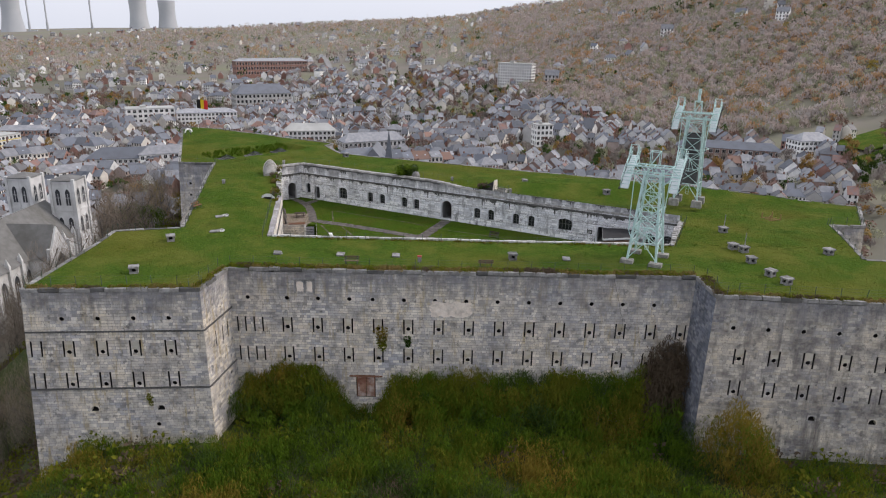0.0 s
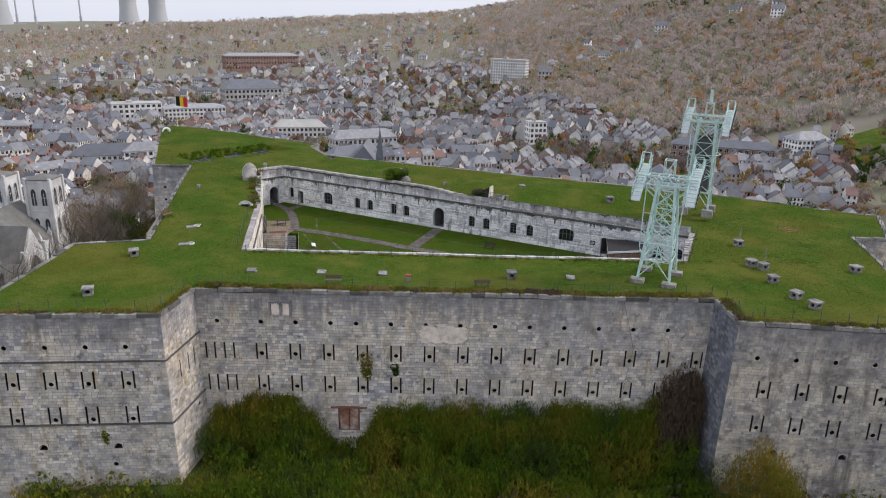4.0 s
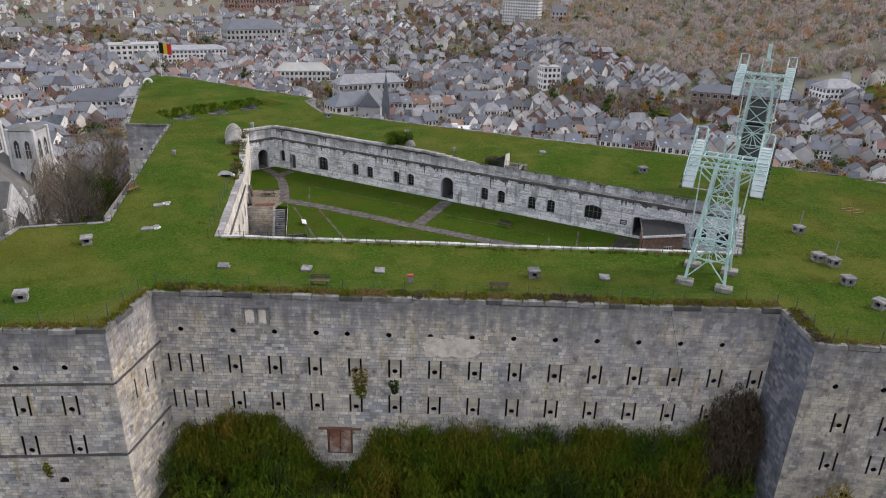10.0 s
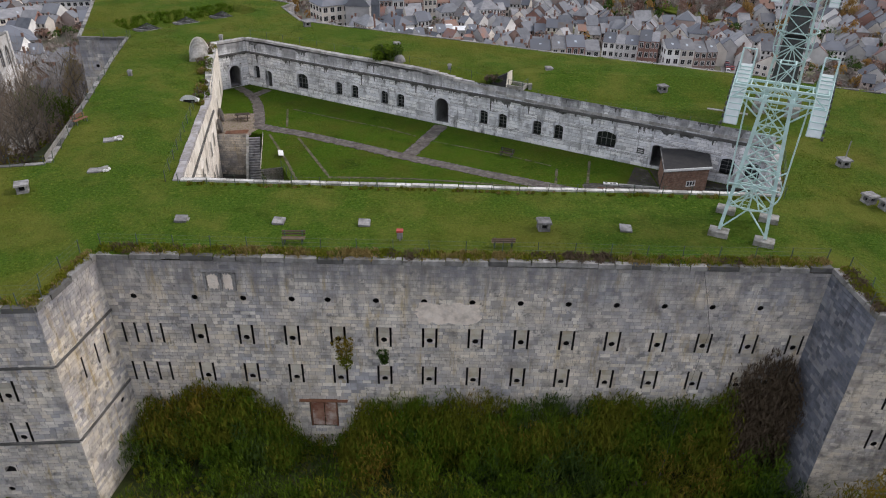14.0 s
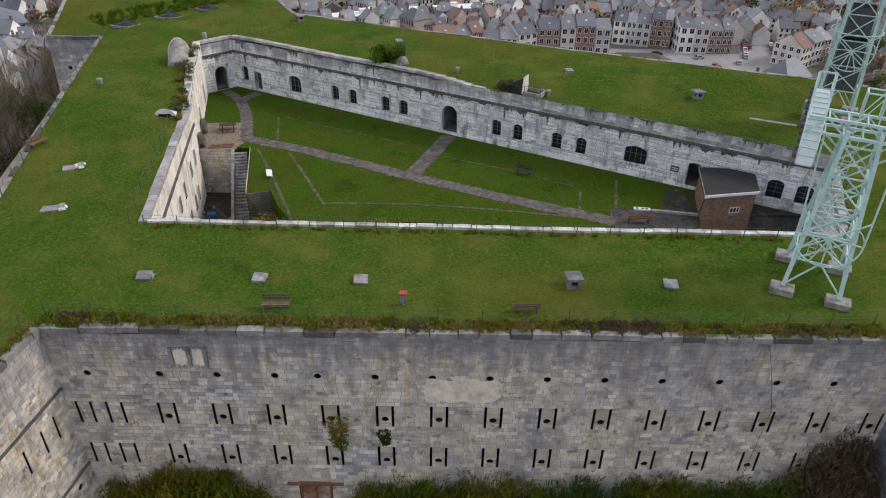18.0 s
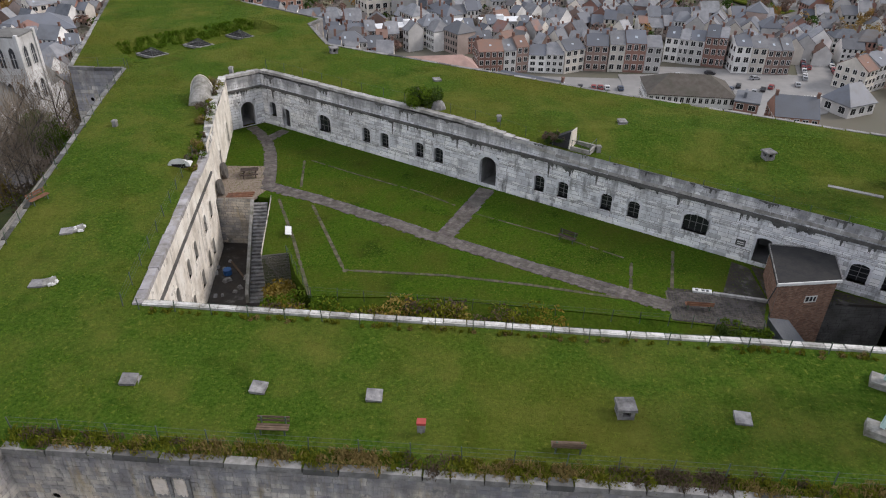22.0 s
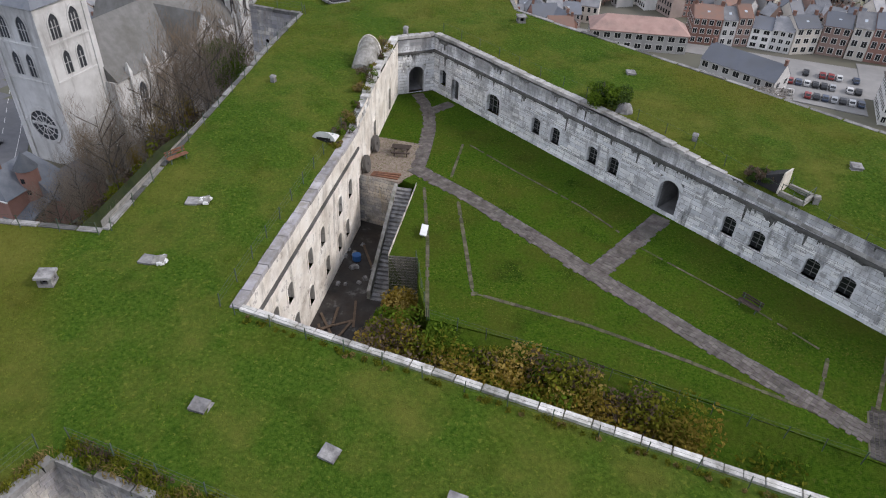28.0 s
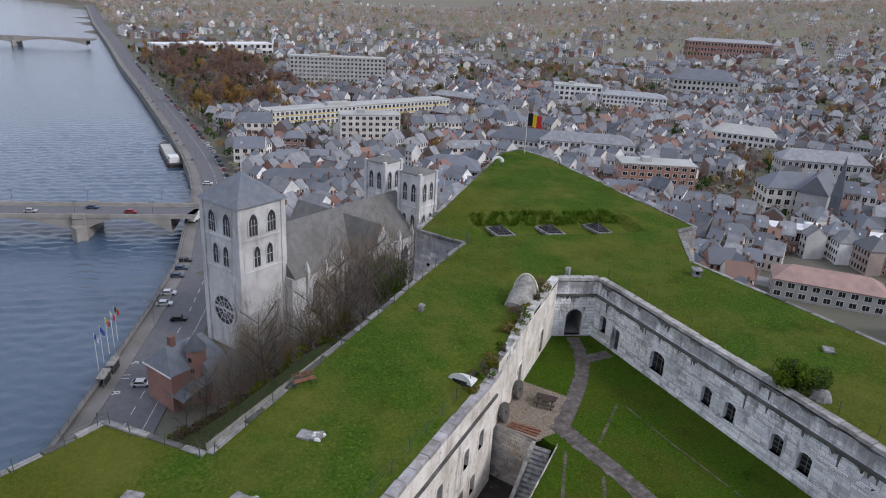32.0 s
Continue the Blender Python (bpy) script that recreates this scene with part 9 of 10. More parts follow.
def pit_walls():
    court_face("wall_yard_edge", (47.3, 23.96), (57.0, 24.16), "dark wet stone wall below the yard paving", PIT, FLOOR + 0.06, [], M["ledge"], M["pit_paving"], 84, 0.35, 0.8)
    _, fr = court_face("wall_pit_end", (-3.1, 36.4), (1.0, 36.4), "rough stone wall at the end of the sunken yard", PIT, FLOOR + 0.05, [], M["stone"], M["joint"], 81, 0.3, 0.6)
    court_face("wall_pit_stair", (5.0, 26.4), (2.9, 36.9), "rough stone wall beside the sunken stair", PIT, FLOOR + 0.35, [], M["stone"], M["joint"], 82, 0.3, 0.6)
    court_face("wall_lawn_edge", (7.2, 27.1), (5.0, 26.4), "rough stone wall at the lawn corner", PIT, FLOOR + 0.1, [], M["stone"], M["joint"], 83, 0.3, 0.6)
    st = tagged(new("stairs"), "worn stone stairs down into the sunken yard", "stairs", kind="structure")
    a, b = Vector((2.0, 36.3)), Vector((3.9, 26.6))
    d = (b - a).normalized()
    ang = math.degrees(math.atan2(d.y, d.x))
    n = 28
    L = (b - a).length
    for k in range(n):
        m = Mesh()
        z1 = FLOOR - (FLOOR - PIT) * k / n
        m.box(0, -0.65, z1 - 0.45, L / n + 0.05, 0.65, z1 - 0.18)
        part("step", m, M["slab"], st, m=pose(a.x + d.x * L * k / n, a.y + d.y * L * k / n, 0, 0, 0, ang))
    wl = Mesh()
    nx, ny = -d.y, d.x
    for s0, s1 in ((-0.95, -0.65),):
        p = [(a + d * 0 + Vector((nx, ny)) * s0), (b + Vector((nx, ny)) * s0), (b + Vector((nx, ny)) * s1), (a + Vector((nx, ny)) * s1)]
        wl.add([(p[0].x, p[0].y, PIT), (p[1].x, p[1].y, PIT), (p[2].x, p[2].y, PIT), (p[3].x, p[3].y, PIT), (p[0].x, p[0].y, FLOOR + 0.2), (p[1].x, p[1].y, PIT + 0.9), (p[2].x, p[2].y, PIT + 0.9), (p[3].x, p[3].y, FLOOR + 0.2)],
               [(0, 1, 5, 4), (1, 2, 6, 5), (2, 3, 7, 6), (3, 0, 4, 7), (4, 5, 6, 7)])
    part("side_wall", wl, M["concrete"], st)


pit_walls()


def millstone(x, y, z, rz, lean):
    m = Mesh()
    n = 20
    for r0, r1 in ((0.16, 0.82),):
        ring = lambda r, yy: [(r * math.cos(2 * math.pi * k / n), yy, r * math.sin(2 * math.pi * k / n)) for k in range(n)]
        m.add(ring(r1, -0.13) + ring(r0, -0.13) + ring(r1, 0.13) + ring(r0, 0.13),
              [(k, (k + 1) % n, n + (k + 1) % n, n + k) for k in range(n)] + [(2 * n + (k + 1) % n, 2 * n + k, 3 * n + k, 3 * n + (k + 1) % n) for k in range(n)] + [((k + 1) % n, k, 2 * n + k, 2 * n + (k + 1) % n) for k in range(n)] + [(n + k, n + (k + 1) % n, 3 * n + (k + 1) % n, 3 * n + k) for k in range(n)])
    thing("millstone", "dark round millstone leaning against the cream wall", "millstone", m, M["rust_dark"], pose(x, y, z + 0.8, lean, 0, rz), group="millstones")


M["rust_dark"] = mat("dark_millstone", (0.085, 0.078, 0.072), (0.12, 0.11, 0.10), 3, 0.9, bump=0.4)
millstone(-2.2, 37.2, FLOOR, 101, -10)
millstone(-3.1, 41.0, FLOOR, 101, -10)


def picnic_table(x, y, rz):
    ob = tagged(new("picnic_table"), "dark wooden picnic table with fixed benches", "table")
    ob.matrix_world = pose(x, y, FLOOR, 0, 0, rz)
    for k in range(5):
        m = Mesh()
        m.box(-0.9, -0.4 + 0.165 * k, 0.72, 0.9, -0.25 + 0.165 * k, 0.76)
        part("top_plank", m, M["dark_wood"], ob)
    for s in (-1, 1):
        m = Mesh()
        m.box(-0.9, s * 0.72 - 0.14, 0.42, 0.9, s * 0.72 + 0.14, 0.46)
        part("bench_plank", m, M["dark_wood"], ob)
        m = Mesh()
        m.bar((s * 0.6, -0.75, 0), (s * 0.6, -0.25, 0.72), 0.09)
        m.bar((s * 0.6, 0.75, 0), (s * 0.6, 0.25, 0.72), 0.09)
        m.bar((s * 0.6, -0.8, 0.4), (s * 0.6, 0.8, 0.4), 0.08)
        part("leg_frame", m, M["dark_wood"], ob)


picnic_table(-0.7, 41.6, 15)
for k in range(3):
    m = Mesh()
    m.box(-1.3, -0.12, 0, 1.3, 0.12, 0.08)
    thing("plank", "long reddish plank lying beside the sunken yard", "plank", m, M["rust"], pose(-0.3, 36.9 + 0.32 * k, FLOOR + 0.01 + 0.02 * k, 0, 0, 8 + 3 * k), group="planks")
m = Mesh()
m.box(-0.28, -0.75, 0.35, 0.28, 0.75, 0.42)
ob = thing("info_board", "white tilted information board on the lawn", "board")
ob.matrix_world = pose(6.3, 30.3, FLOOR, 0, 12, 15)
part("panel", m, M["white_paint"], ob)
m = Mesh()
for yy in (-0.6, 0.6):
    m.bar((0, yy, -0.1), (0, yy, 0.36), 0.07)
part("legs", m, M["dark_steel"], ob)
# blue tub and rubble in the sunken yard
m = Mesh()
n = 12
m.prism([(0.4 * math.cos(2 * math.pi * k / n), 0.4 * math.sin(2 * math.pi * k / n)) for k in range(n)], 0, 0.55)
thing("plastic_tub", "upturned blue plastic tub in the sunken yard", "tub", m, M["blue"], pose(-0.2, 30.8, PIT))
rr = random.Random(3)
for k in range(16):
    m = Mesh()
    s = rr.uniform(0.15, 0.35)
    m.box(-s, -s * 0.7, 0, s, s * 0.7, s * 0.8, taper=0.35)
    thing("rubble_stone", "loose grey rubble stone on the yard floor", "stone", m, M["slab"], pose(rr.uniform(-1.6, 2.2), rr.uniform(24, 33), PIT, 0, 0, rr.uniform(0, 180)), group="rubble stones")


def brick_house():
    ob = tagged(new("brick_outbuilding"), "small red-brown brick outbuilding with a black felt roof and white fascia", "outbuilding")
    roof = [(47.6, 27.8), (52.7, 27.5), (51.6, 23.0), (46.4, 22.0)]
    m = Mesh()
    inner = [(47.8, 27.6), (52.5, 27.3), (51.4, 23.2), (46.7, 22.2)]
    m.prism(list(reversed(inner)), PIT, -2.5)
    part("wall", m, M["joint"], ob)
    rr = random.Random(8)
    for a, b in ((inner[3], inner[2]), (inner[0], inner[3]), (inner[2], inner[1])):
        o, d, nn, L = wall_frame(a, b)
        bricks = Mesh()
        z = PIT
        row = 0
        while z < -2.6:
            u = -0.11 * (row % 2)
            while u < L:
                u0, u1 = max(0.0, u), min(L, u + 0.22)
                if u1 - u0 > 0.04 and not (a == inner[3] and 2.6 < (u0 + u1) / 2 < 3.4 and -4.3 < z < -3.75):
                    p = [o + d * (u0 + 0.006), o + d * (u1 - 0.006)]
                    q = [v + nn * 0.02 for v in p]
                    bricks.add([(q[0].x, q[0].y, z + 0.006), (q[1].x, q[1].y, z + 0.006), (q[1].x, q[1].y, z + 0.064), (q[0].x, q[0].y, z + 0.064), (p[0].x, p[0].y, z + 0.07), (p[1].x, p[1].y, z + 0.07)], [(0, 1, 2, 3), (3, 2, 5, 4)])
                u += 0.22
            z += 0.07
            row += 1
        part("brickwork", bricks, M["house_brick"], ob, kind="stuff")
    m = Mesh()
    m.prism(list(reversed(roof)), -2.5, -2.22)
    part("roof", m, M["black_roof"], ob)
    f = Mesh()
    f.bar((*roof[2], -2.33), (*roof[3], -2.33), 0.10, 0.24)
    part("fascia", f, M["white_paint"], ob, "white painted fascia board")
    for a, b in ((roof[3], roof[0]), (roof[0], roof[1]), (roof[1], roof[2])):
        f = Mesh()
        f.bar((*a, -2.2), (*b, -2.2), 0.07, 0.10)
        part("roof_edge", f, M["slab"], ob)
    w = Mesh()
    o, d, nn, L = wall_frame(inner[3], inner[2])
    fr = (o, d, nn, 0.0, 0.0, (0.0, 0.0), L)
    w.box(-0.5, -0.06, 0, 0.5, 0.0, 0.07)
    w.box(-0.5, -0.06, 0.53, 0.5, 0.0, 0.6)
    for xx in (-0.5, -0.17, 0.15, 0.43):
        w.box(xx, -0.06, 0.07, xx + 0.07, 0.0, 0.53)
    wi = part("window", w, M["white_paint"], ob, m=on_wall(fr, 3.0, -4.3))
    p = Mesh()
    p.add([(-0.45, -0.02, 0.05), (0.45, -0.02, 0.05), (0.45, -0.02, 0.55), (-0.45, -0.02, 0.55)], [(0, 1, 2, 3)])
    part("pane", p, M["glass"], wi)
    pipe = Mesh()
    pipe.bar((46.55, 22.2, -2.4), (46.9, 24.0, -6.2), 0.09, n=6)
    part("drainpipe", pipe, M["dark_steel"], ob)


brick_house()


def ramp():
    m = Mesh()
    m.add([(46.2, 22.6, FLOOR), (47.6, 23.4, FLOOR), (51.6, 19.2, PIT + 1.2), (50.0, 18.2, PIT + 1.2), (46.2, 22.6, FLOOR - 0.6), (47.6, 23.4, FLOOR - 0.6), (51.6, 19.2, PIT), (50.0, 18.2, PIT)], [(3, 2, 1, 0), (0, 1, 5, 4), (1, 2, 6, 5), (2, 3, 7, 6), (3, 0, 4, 7)])
    thing("ramp", "steep blue-grey ramp down into the lower yard", "ramp", m, M["slate"], kind="structure")


ramp()
# sign on the barracks wall and notice board
m = Mesh()
m.box(-0.4, -0.08, -0.3, 0.4, -0.02, 0.3)
ob = thing("wall_sign", "small dark sign with two pale lines on the barracks wall", "sign", None, None, on_wall(FF, A + 24.9, -3.4))
part("board", m, M["dark_steel"], ob)
m = Mesh()
m.box(-0.28, -0.095, 0.04, 0.28, -0.085, 0.13)
m.box(-0.28, -0.095, -0.15, 0.28, -0.085, -0.06)
part("writing", m, M["white_paint"], ob, "two pale unreadable lines")
m = Mesh()
m.box(-0.75, -0.22, 0.0, 0.75, 0.22, 0.16)
ob = thing("stone_plaque", "low white plaque with dark squares on the yard kerb", "plaque", None, None, pose(42.0, 24.6, FLOOR + 0.02, 0, 0, -6))
part("slab", m, M["white_paint"], ob)
m = Mesh()
for x in (-0.45, 0.05, 0.4):
    m.box(x - 0.12, -0.12, 0.16, x + 0.12, 0.12, 0.175)
part("inset", m, M["dark_steel"], ob)
m = Mesh()
m.box(0, -0.12, 0, 5.2, 0.12, 0.25)
thing("kerb", "low stone kerb across the yard paving", "kerb", m, M["coping"], pose(42.8, 24.3, FLOOR, 0, 0, -9), kind="structure")
fence((10.6, 21.2), (38.4, 20.2), "low iron rail fence along the lawn edge", inset=-0.1, step=2.2, height=0.95, z=FLOOR, wires=2)
fence((38.4, 20.2), (45.4, 20.0), "low iron rail fence along the yard edge", inset=-0.1, step=1.6, height=0.95, z=FLOOR, wires=2)
fence((7.2, 27.0), (10.5, 21.2), "low iron rail fence along the lawn edge", inset=-0.1, step=1.6, height=0.95, z=FLOOR, wires=2)


# rusted door at the foot of the curtain wall
def iron_door():
    ob = tagged(new("iron_door"), "rusted iron double door under a steel lintel", "door")
    ob.matrix_world = on_wall(CURTAIN_FRAME, 15.08, -15.4, 0.0)
    for x0, x1 in ((-0.95, -0.03), (0.03, 0.95)):
        m = Mesh()
        m.box(x0, 0.08, 0, x1, 0.14, 2.55)
        for z in (0.1, 0.85, 1.6, 2.4):
            m.box(x0, 0.04, z, x1, 0.08, z + 0.1)
        part("leaf", m, M["rust_door"], ob)
    m = Mesh()
    m.box(-1.9, -0.16, 2.62, 1.9, 0.1, 2.72)
    m.box(-1.05, -0.05, 0, -0.95, 0.15, 2.62)
    m.box(0.95, -0.05, 0, 1.05, 0.15, 2.62)
    part("frame", m, M["rust"], ob)


iron_door()

# ---- plants on the terrace and in the court ----
rnd = random.Random(55)
edge = {"leaf_dead": [], "leaf_olive": [], "straw": []}
M["straw"] = leaf_mat("dry_straw_grass", (0.26, 0.19, 0.075), (0.20, 0.16, 0.06))
for k in (0, 1, 2, 3, 4):
    o, d, n, L = wall_frame(OUTER[k], OUTER[k + 1])
    thick = 15 if k in (2, 3) else 8
    for _ in range(int(L * thick)):
        u = rnd.uniform(0, L)
        q = o + d * u - n * rnd.uniform(0.15, 1.25 if k in (2, 3) else 0.8)
        dry = noise.noise(Vector((q.x * 0.3, q.y * 0.3, 1))) + rnd.uniform(-0.3, 0.3)
        kind = "straw" if dry > 0.05 else "leaf_olive" if dry > -0.35 else "leaf_dead"
        if k == 2 and 33 < q.x < 36.5:
            kind = "leaf_dead"
        edge[kind].append((q.x, q.y, fort_height(q.x, q.y) + 0.08, rnd.uniform(0.18, 0.42)))
for k in (0, 1, 3):
    o, d, n, L = wall_frame(COURT[k], COURT[k + 1])
    for _ in range(int(L * 3)):
        q = o + d * rnd.uniform(0, L) + n * abs(rnd.gauss(0.55, 0.12))
        edge["straw" if rnd.random() < 0.25 else "leaf_olive"].append((q.x, q.y, fort_height(q.x, q.y) + 0.03, rnd.uniform(0.1, 0.22)))
for i, (kind, cl) in enumerate(edge.items()):
    t = np.array(cl)
    leaf_cloud("edge_grass", t[:, :3], t[:, 3], 36, 0.085, M[kind], {"leaf_dead": "dead brown weeds along the wall top", "leaf_olive": "long green grass along the wall top", "straw": "dry yellow grass along the wall top"}[kind], 300 + i, 0.8, category="grass", slender=1.7, upright=0.9)


def bush(x, y, z, r, kinds, label, n=14, per=130, size=0.09, spread=(1, 1, 0.7)):
    ob = tagged(new("bush"), label, "bush", group="bushes")
    q = random.Random(int(x * 7 + y * 3))
    m = Mesh()
    ends = branching(m, (x, y, z), r * 1.1, r * 0.6, int(x * 5 + y), 6, 0.07)
    part("stem", m, M["bark"], ob)
    for i, kind in enumerate(kinds):
        c = [(x + q.uniform(-r, r) * spread[0], y + q.uniform(-r, r) * spread[1], z + r * spread[2] * q.uniform(0.35, 1.5)) for _ in range(n)]
        leaf_cloud("foliage", c, [r * 0.42] * n, per, size, M[kind], "", int(x * 13 + y * 7) + i, 0.9, parent=ob)
    return ob


rnd = random.Random(18)
for k in range(30):
    x = 8.6 + 1.22 * k + rnd.uniform(-0.4, 0.4)
    kinds = rnd.choice((("leaf_olive", "leaf_gold"), ("leaf_moss", "leaf_olive"), ("leaf_gold", "leaf_yellow"), ("leaf_olive", "leaf_dead")))
    if x > 28.5:
        kinds = ("leaf_moss", "leaf_olive")
    top = -4.9 + rnd.uniform(-0.8, 0.5) - (1.5 if x > 28.5 else 0)
    if x > 37:
        continue
    bush(x, 19.3 + rnd.uniform(-0.6, 0.6), PIT, (top - PIT) / 2.0, kinds, "tall shrub growing along the edge of the lawn", 14, 75, 0.16, (0.5, 0.4, 1.3))
rnd = random.Random(8)
for k in range(26):
    x = 8.2 + 1.12 * k + rnd.uniform(-0.4, 0.4)
    kinds = rnd.choice((("leaf_gold", "leaf_olive"), ("leaf_dead", "leaf_gold"), ("leaf_olive", "leaf_moss"), ("leaf_gold", "leaf_yellow")))
    top = -5.0 + rnd.uniform(-0.7, 0.5)
    if x > 28.5:
        continue
    bush(x, 17.2 + rnd.uniform(-1.4, 1.2), PIT, (top - PIT) / 2.0, kinds, "tall autumn-coloured shrub growing in the ditch below the lawn", 14, 80, 0.15, (0.55, 0.55, 1.25))
for x, y, kinds, r in ((7.3, 23.6, ("leaf_gold", "leaf_yellow"), 1.75), (7.4, 21.2, ("leaf_moss", "leaf_olive"), 1.7), (9.0, 20.2, ("leaf_gold", "leaf_moss"), 2.1)):
    bush(x, y, PIT, r, kinds, "large golden autumn shrub beside the sunken yard", 18, 120, 0.14, (0.55, 0.6, 1.55))
bush(17.0, 47.3, 1.1, 1.5, ("leaf_green", "leaf_moss"), "dense green shrub growing against the parapet", 20, 150, 0.11, (1.1, 0.8, 0.75))
bush(30.6, 40.3, 0.75, 0.75, ("leaf_green", "leaf_dead"), "dark ivy spreading over the light well", 16, 110, 0.09, (1.5, 0.9, 0.6))
bush(43.0, 20.0, FLOOR - 0.8, 0.9, ("leaf_moss", "leaf_green"), "green shrub below the yard fence", 10, 120, 0.1)
bush(45.0, 19.6, FLOOR - 0.8, 0.8, ("leaf_moss", "leaf_green"), "green shrub below the yard fence", 10, 120, 0.1)
for k in range(9):
    p = west(20.5 + 2.2 * k)
    bush(p[0] - 0.9, p[1], fort_height(*p) - 0.1, 0.45 + 0.25 * (k % 3), ("leaf_moss", "leaf_dead") if k % 2 else ("leaf_olive", "straw"), "wild weeds growing behind the court parapet", 7, 90, 0.08)
m = Mesh()
q = random.Random(3)
rings = [(-0.25, 0.8), (0.1, 0.82), (0.45, 0.66), (0.75, 0.42), (0.95, 0.16)]
vs = [(r * math.cos(t) * q.uniform(0.8, 1.15), 0.75 * r * math.sin(t) * q.uniform(0.8, 1.15), z + q.uniform(-0.06, 0.06)) for z, r in rings for t in [2 * math.pi * k / 9 for k in range(9)]]
m.add(vs, [(9 * a + k, 9 * a + (k + 1) % 9, 9 * a + 9 + (k + 1) % 9, 9 * a + 9 + k) for a in range(4) for k in range(9)] + [tuple(range(36, 45))])
thing("rock", "pale rough rock beside the shrub on the terrace", "rock", m, M["slab"], on_grass(18.7, 46.4, 20))

# taller dark grass on the bank behind the window wells
g = random.Random(66)
c = []
for _ in range(170):
    s, t = g.uniform(-2.5, 17.5), g.uniform(2.9, 5.0)
    x, y = -19.5 + 0.65 * s - 0.76 * t, 63.0 + 0.76 * s + 0.65 * t
    c.append((x, y, fort_height(x, y) + 0.1, g.uniform(0.25, 0.55)))
c = np.array(c)
leaf_cloud("bank_grass", c[:, :3], c[:, 3], 70, 0.10, M["leaf_moss"], "tall dark green grass on the bank of the sunken bed", 67, category="grass", slender=2.2, upright=0.8)
# broken boards and stones on the floor of the sunken yard
for k in range(14):
    m = Mesh()
    L = g.uniform(0.6, 1.9)
    m.box(-L, -0.1, 0, L, 0.1, 0.05)
    thing("plank", "old grey broken plank on the yard floor", "plank", m, M["wood"] if "wood" in M else M["slab"], pose(g.uniform(-0.8, 3.0), g.uniform(17.0, 33.0), PIT + 0.01 + 0.052 * (k % 3), 0, 0, g.uniform(40, 150)), group="broken planks")


# ---- grass blades on the terrace and the court lawn ----
def inside(poly, x, y):
    hit = np.zeros(len(x), bool)
    for (x0, y0), (x1, y1) in zip(poly, poly[1:] + poly[:1]):
        cross = (y0 > y) != (y1 > y)
        hit ^= cross & (x < (x1 - x0) * (y - y0) / (y1 - y0 + 1e-12) + x0)
    return hit


def grass_blades(name, keep, box, count, height, z, material, label, seed):
    """Small tufts of two crossed leaning blades."""
    g = np.random.default_rng(seed)
    x, y = g.uniform(box[0], box[1], count), g.uniform(box[2], box[3], count)
    ok = keep(x, y)
    x, y = x[ok], y[ok]
    h = z(x, y)
    n = len(x)
    base = np.stack([x, y, h], 1)
    tris = []
    for k in range(2):
        t = g.uniform(0, 2 * math.pi, n)
        w = g.uniform(0.03, 0.07, n)
        side = np.stack([np.cos(t) * w, np.sin(t) * w, np.zeros(n)], 1)
        u = g.uniform(0, 2 * math.pi, n)
        lean = g.uniform(0.05, 0.15, n)
        tip = np.stack([np.cos(u) * lean, np.sin(u) * lean, height * g.uniform(0.5, 1.4, n)], 1)
        off = np.stack([g.normal(0, 0.06, n), g.normal(0, 0.06, n), np.zeros(n)], 1)
        tris.append(np.stack([base + off - side, base + off + side, base + off + tip], 1))
    v = np.concatenate(tris).reshape(-1, 3)
    me = bpy.data.meshes.new(name)
    me.vertices.add(len(v))
    me.vertices.foreach_set("co", v.ravel())
    me.loops.add(len(v))
    me.loops.foreach_set("vertex_index", np.arange(len(v)))
    me.polygons.add(len(v) // 3)
    me.polygons.foreach_set("loop_start", np.arange(0, len(v), 3))
    me.update(calc_edges=True)
    me.materials.append(material)
    return tagged(new(name, me), label, "grass", kind="stuff")


M["blade"] = mat("grass_blades", (0.046, 0.092, 0.007), (0.085, 0.130, 0.013), 0.8, 0.8, island=0.38, stain=(0.155, 0.142, 0.03), stain_scale=0.16, stain_amount=0.75, patch=(0.115, 0.098, 0.014), patch_scale=0.045, streak=(0.026, 0.062, 0.004), streak_amount=0.8, streak_scale=(0.22, 0.22, 0.22), spec=0.03)
heights = np.vectorize(fort_height)
grass_blades("grass", lambda x, y: inside(OUTER, x, y) & ~inside([(COURT[0][0] - 0.6, COURT[0][1] - 0.7), (COURT[1][0] + 0.4, COURT[1][1] - 0.7), (COURT[2][0] + 0.8, COURT[2][1] + 0.5), (COURT[3][0] + 0.1, COURT[3][1] + 0.8), (COURT[4][0] - 1.0, COURT[4][1])], x, y),
             (-42, 92, -9, 104), 330000, 0.048, lambda x, y: heights(x, y) - 0.012, M["blade"], "short mown grass blades on the fort roof", 61)
grass_blades("grass", lambda x, y: inside(LAWN, x, y), (-6, 57, 20, 56), 70000, 0.048, lambda x, y: np.full(len(x), FLOOR - 0.01), M["blade"], "short grass blades in the court", 62)


# ---- marks on the curtain wall ----
M["plaster"] = mat("rough_pinkish_plaster", (0.76, 0.66, 0.56), (0.88, 0.79, 0.70), 2.2, 0.95, bump=0.9, bump_scale=9, stain=(0.20, 0.175, 0.14), stain_scale=1.6, stain_amount=0.45)


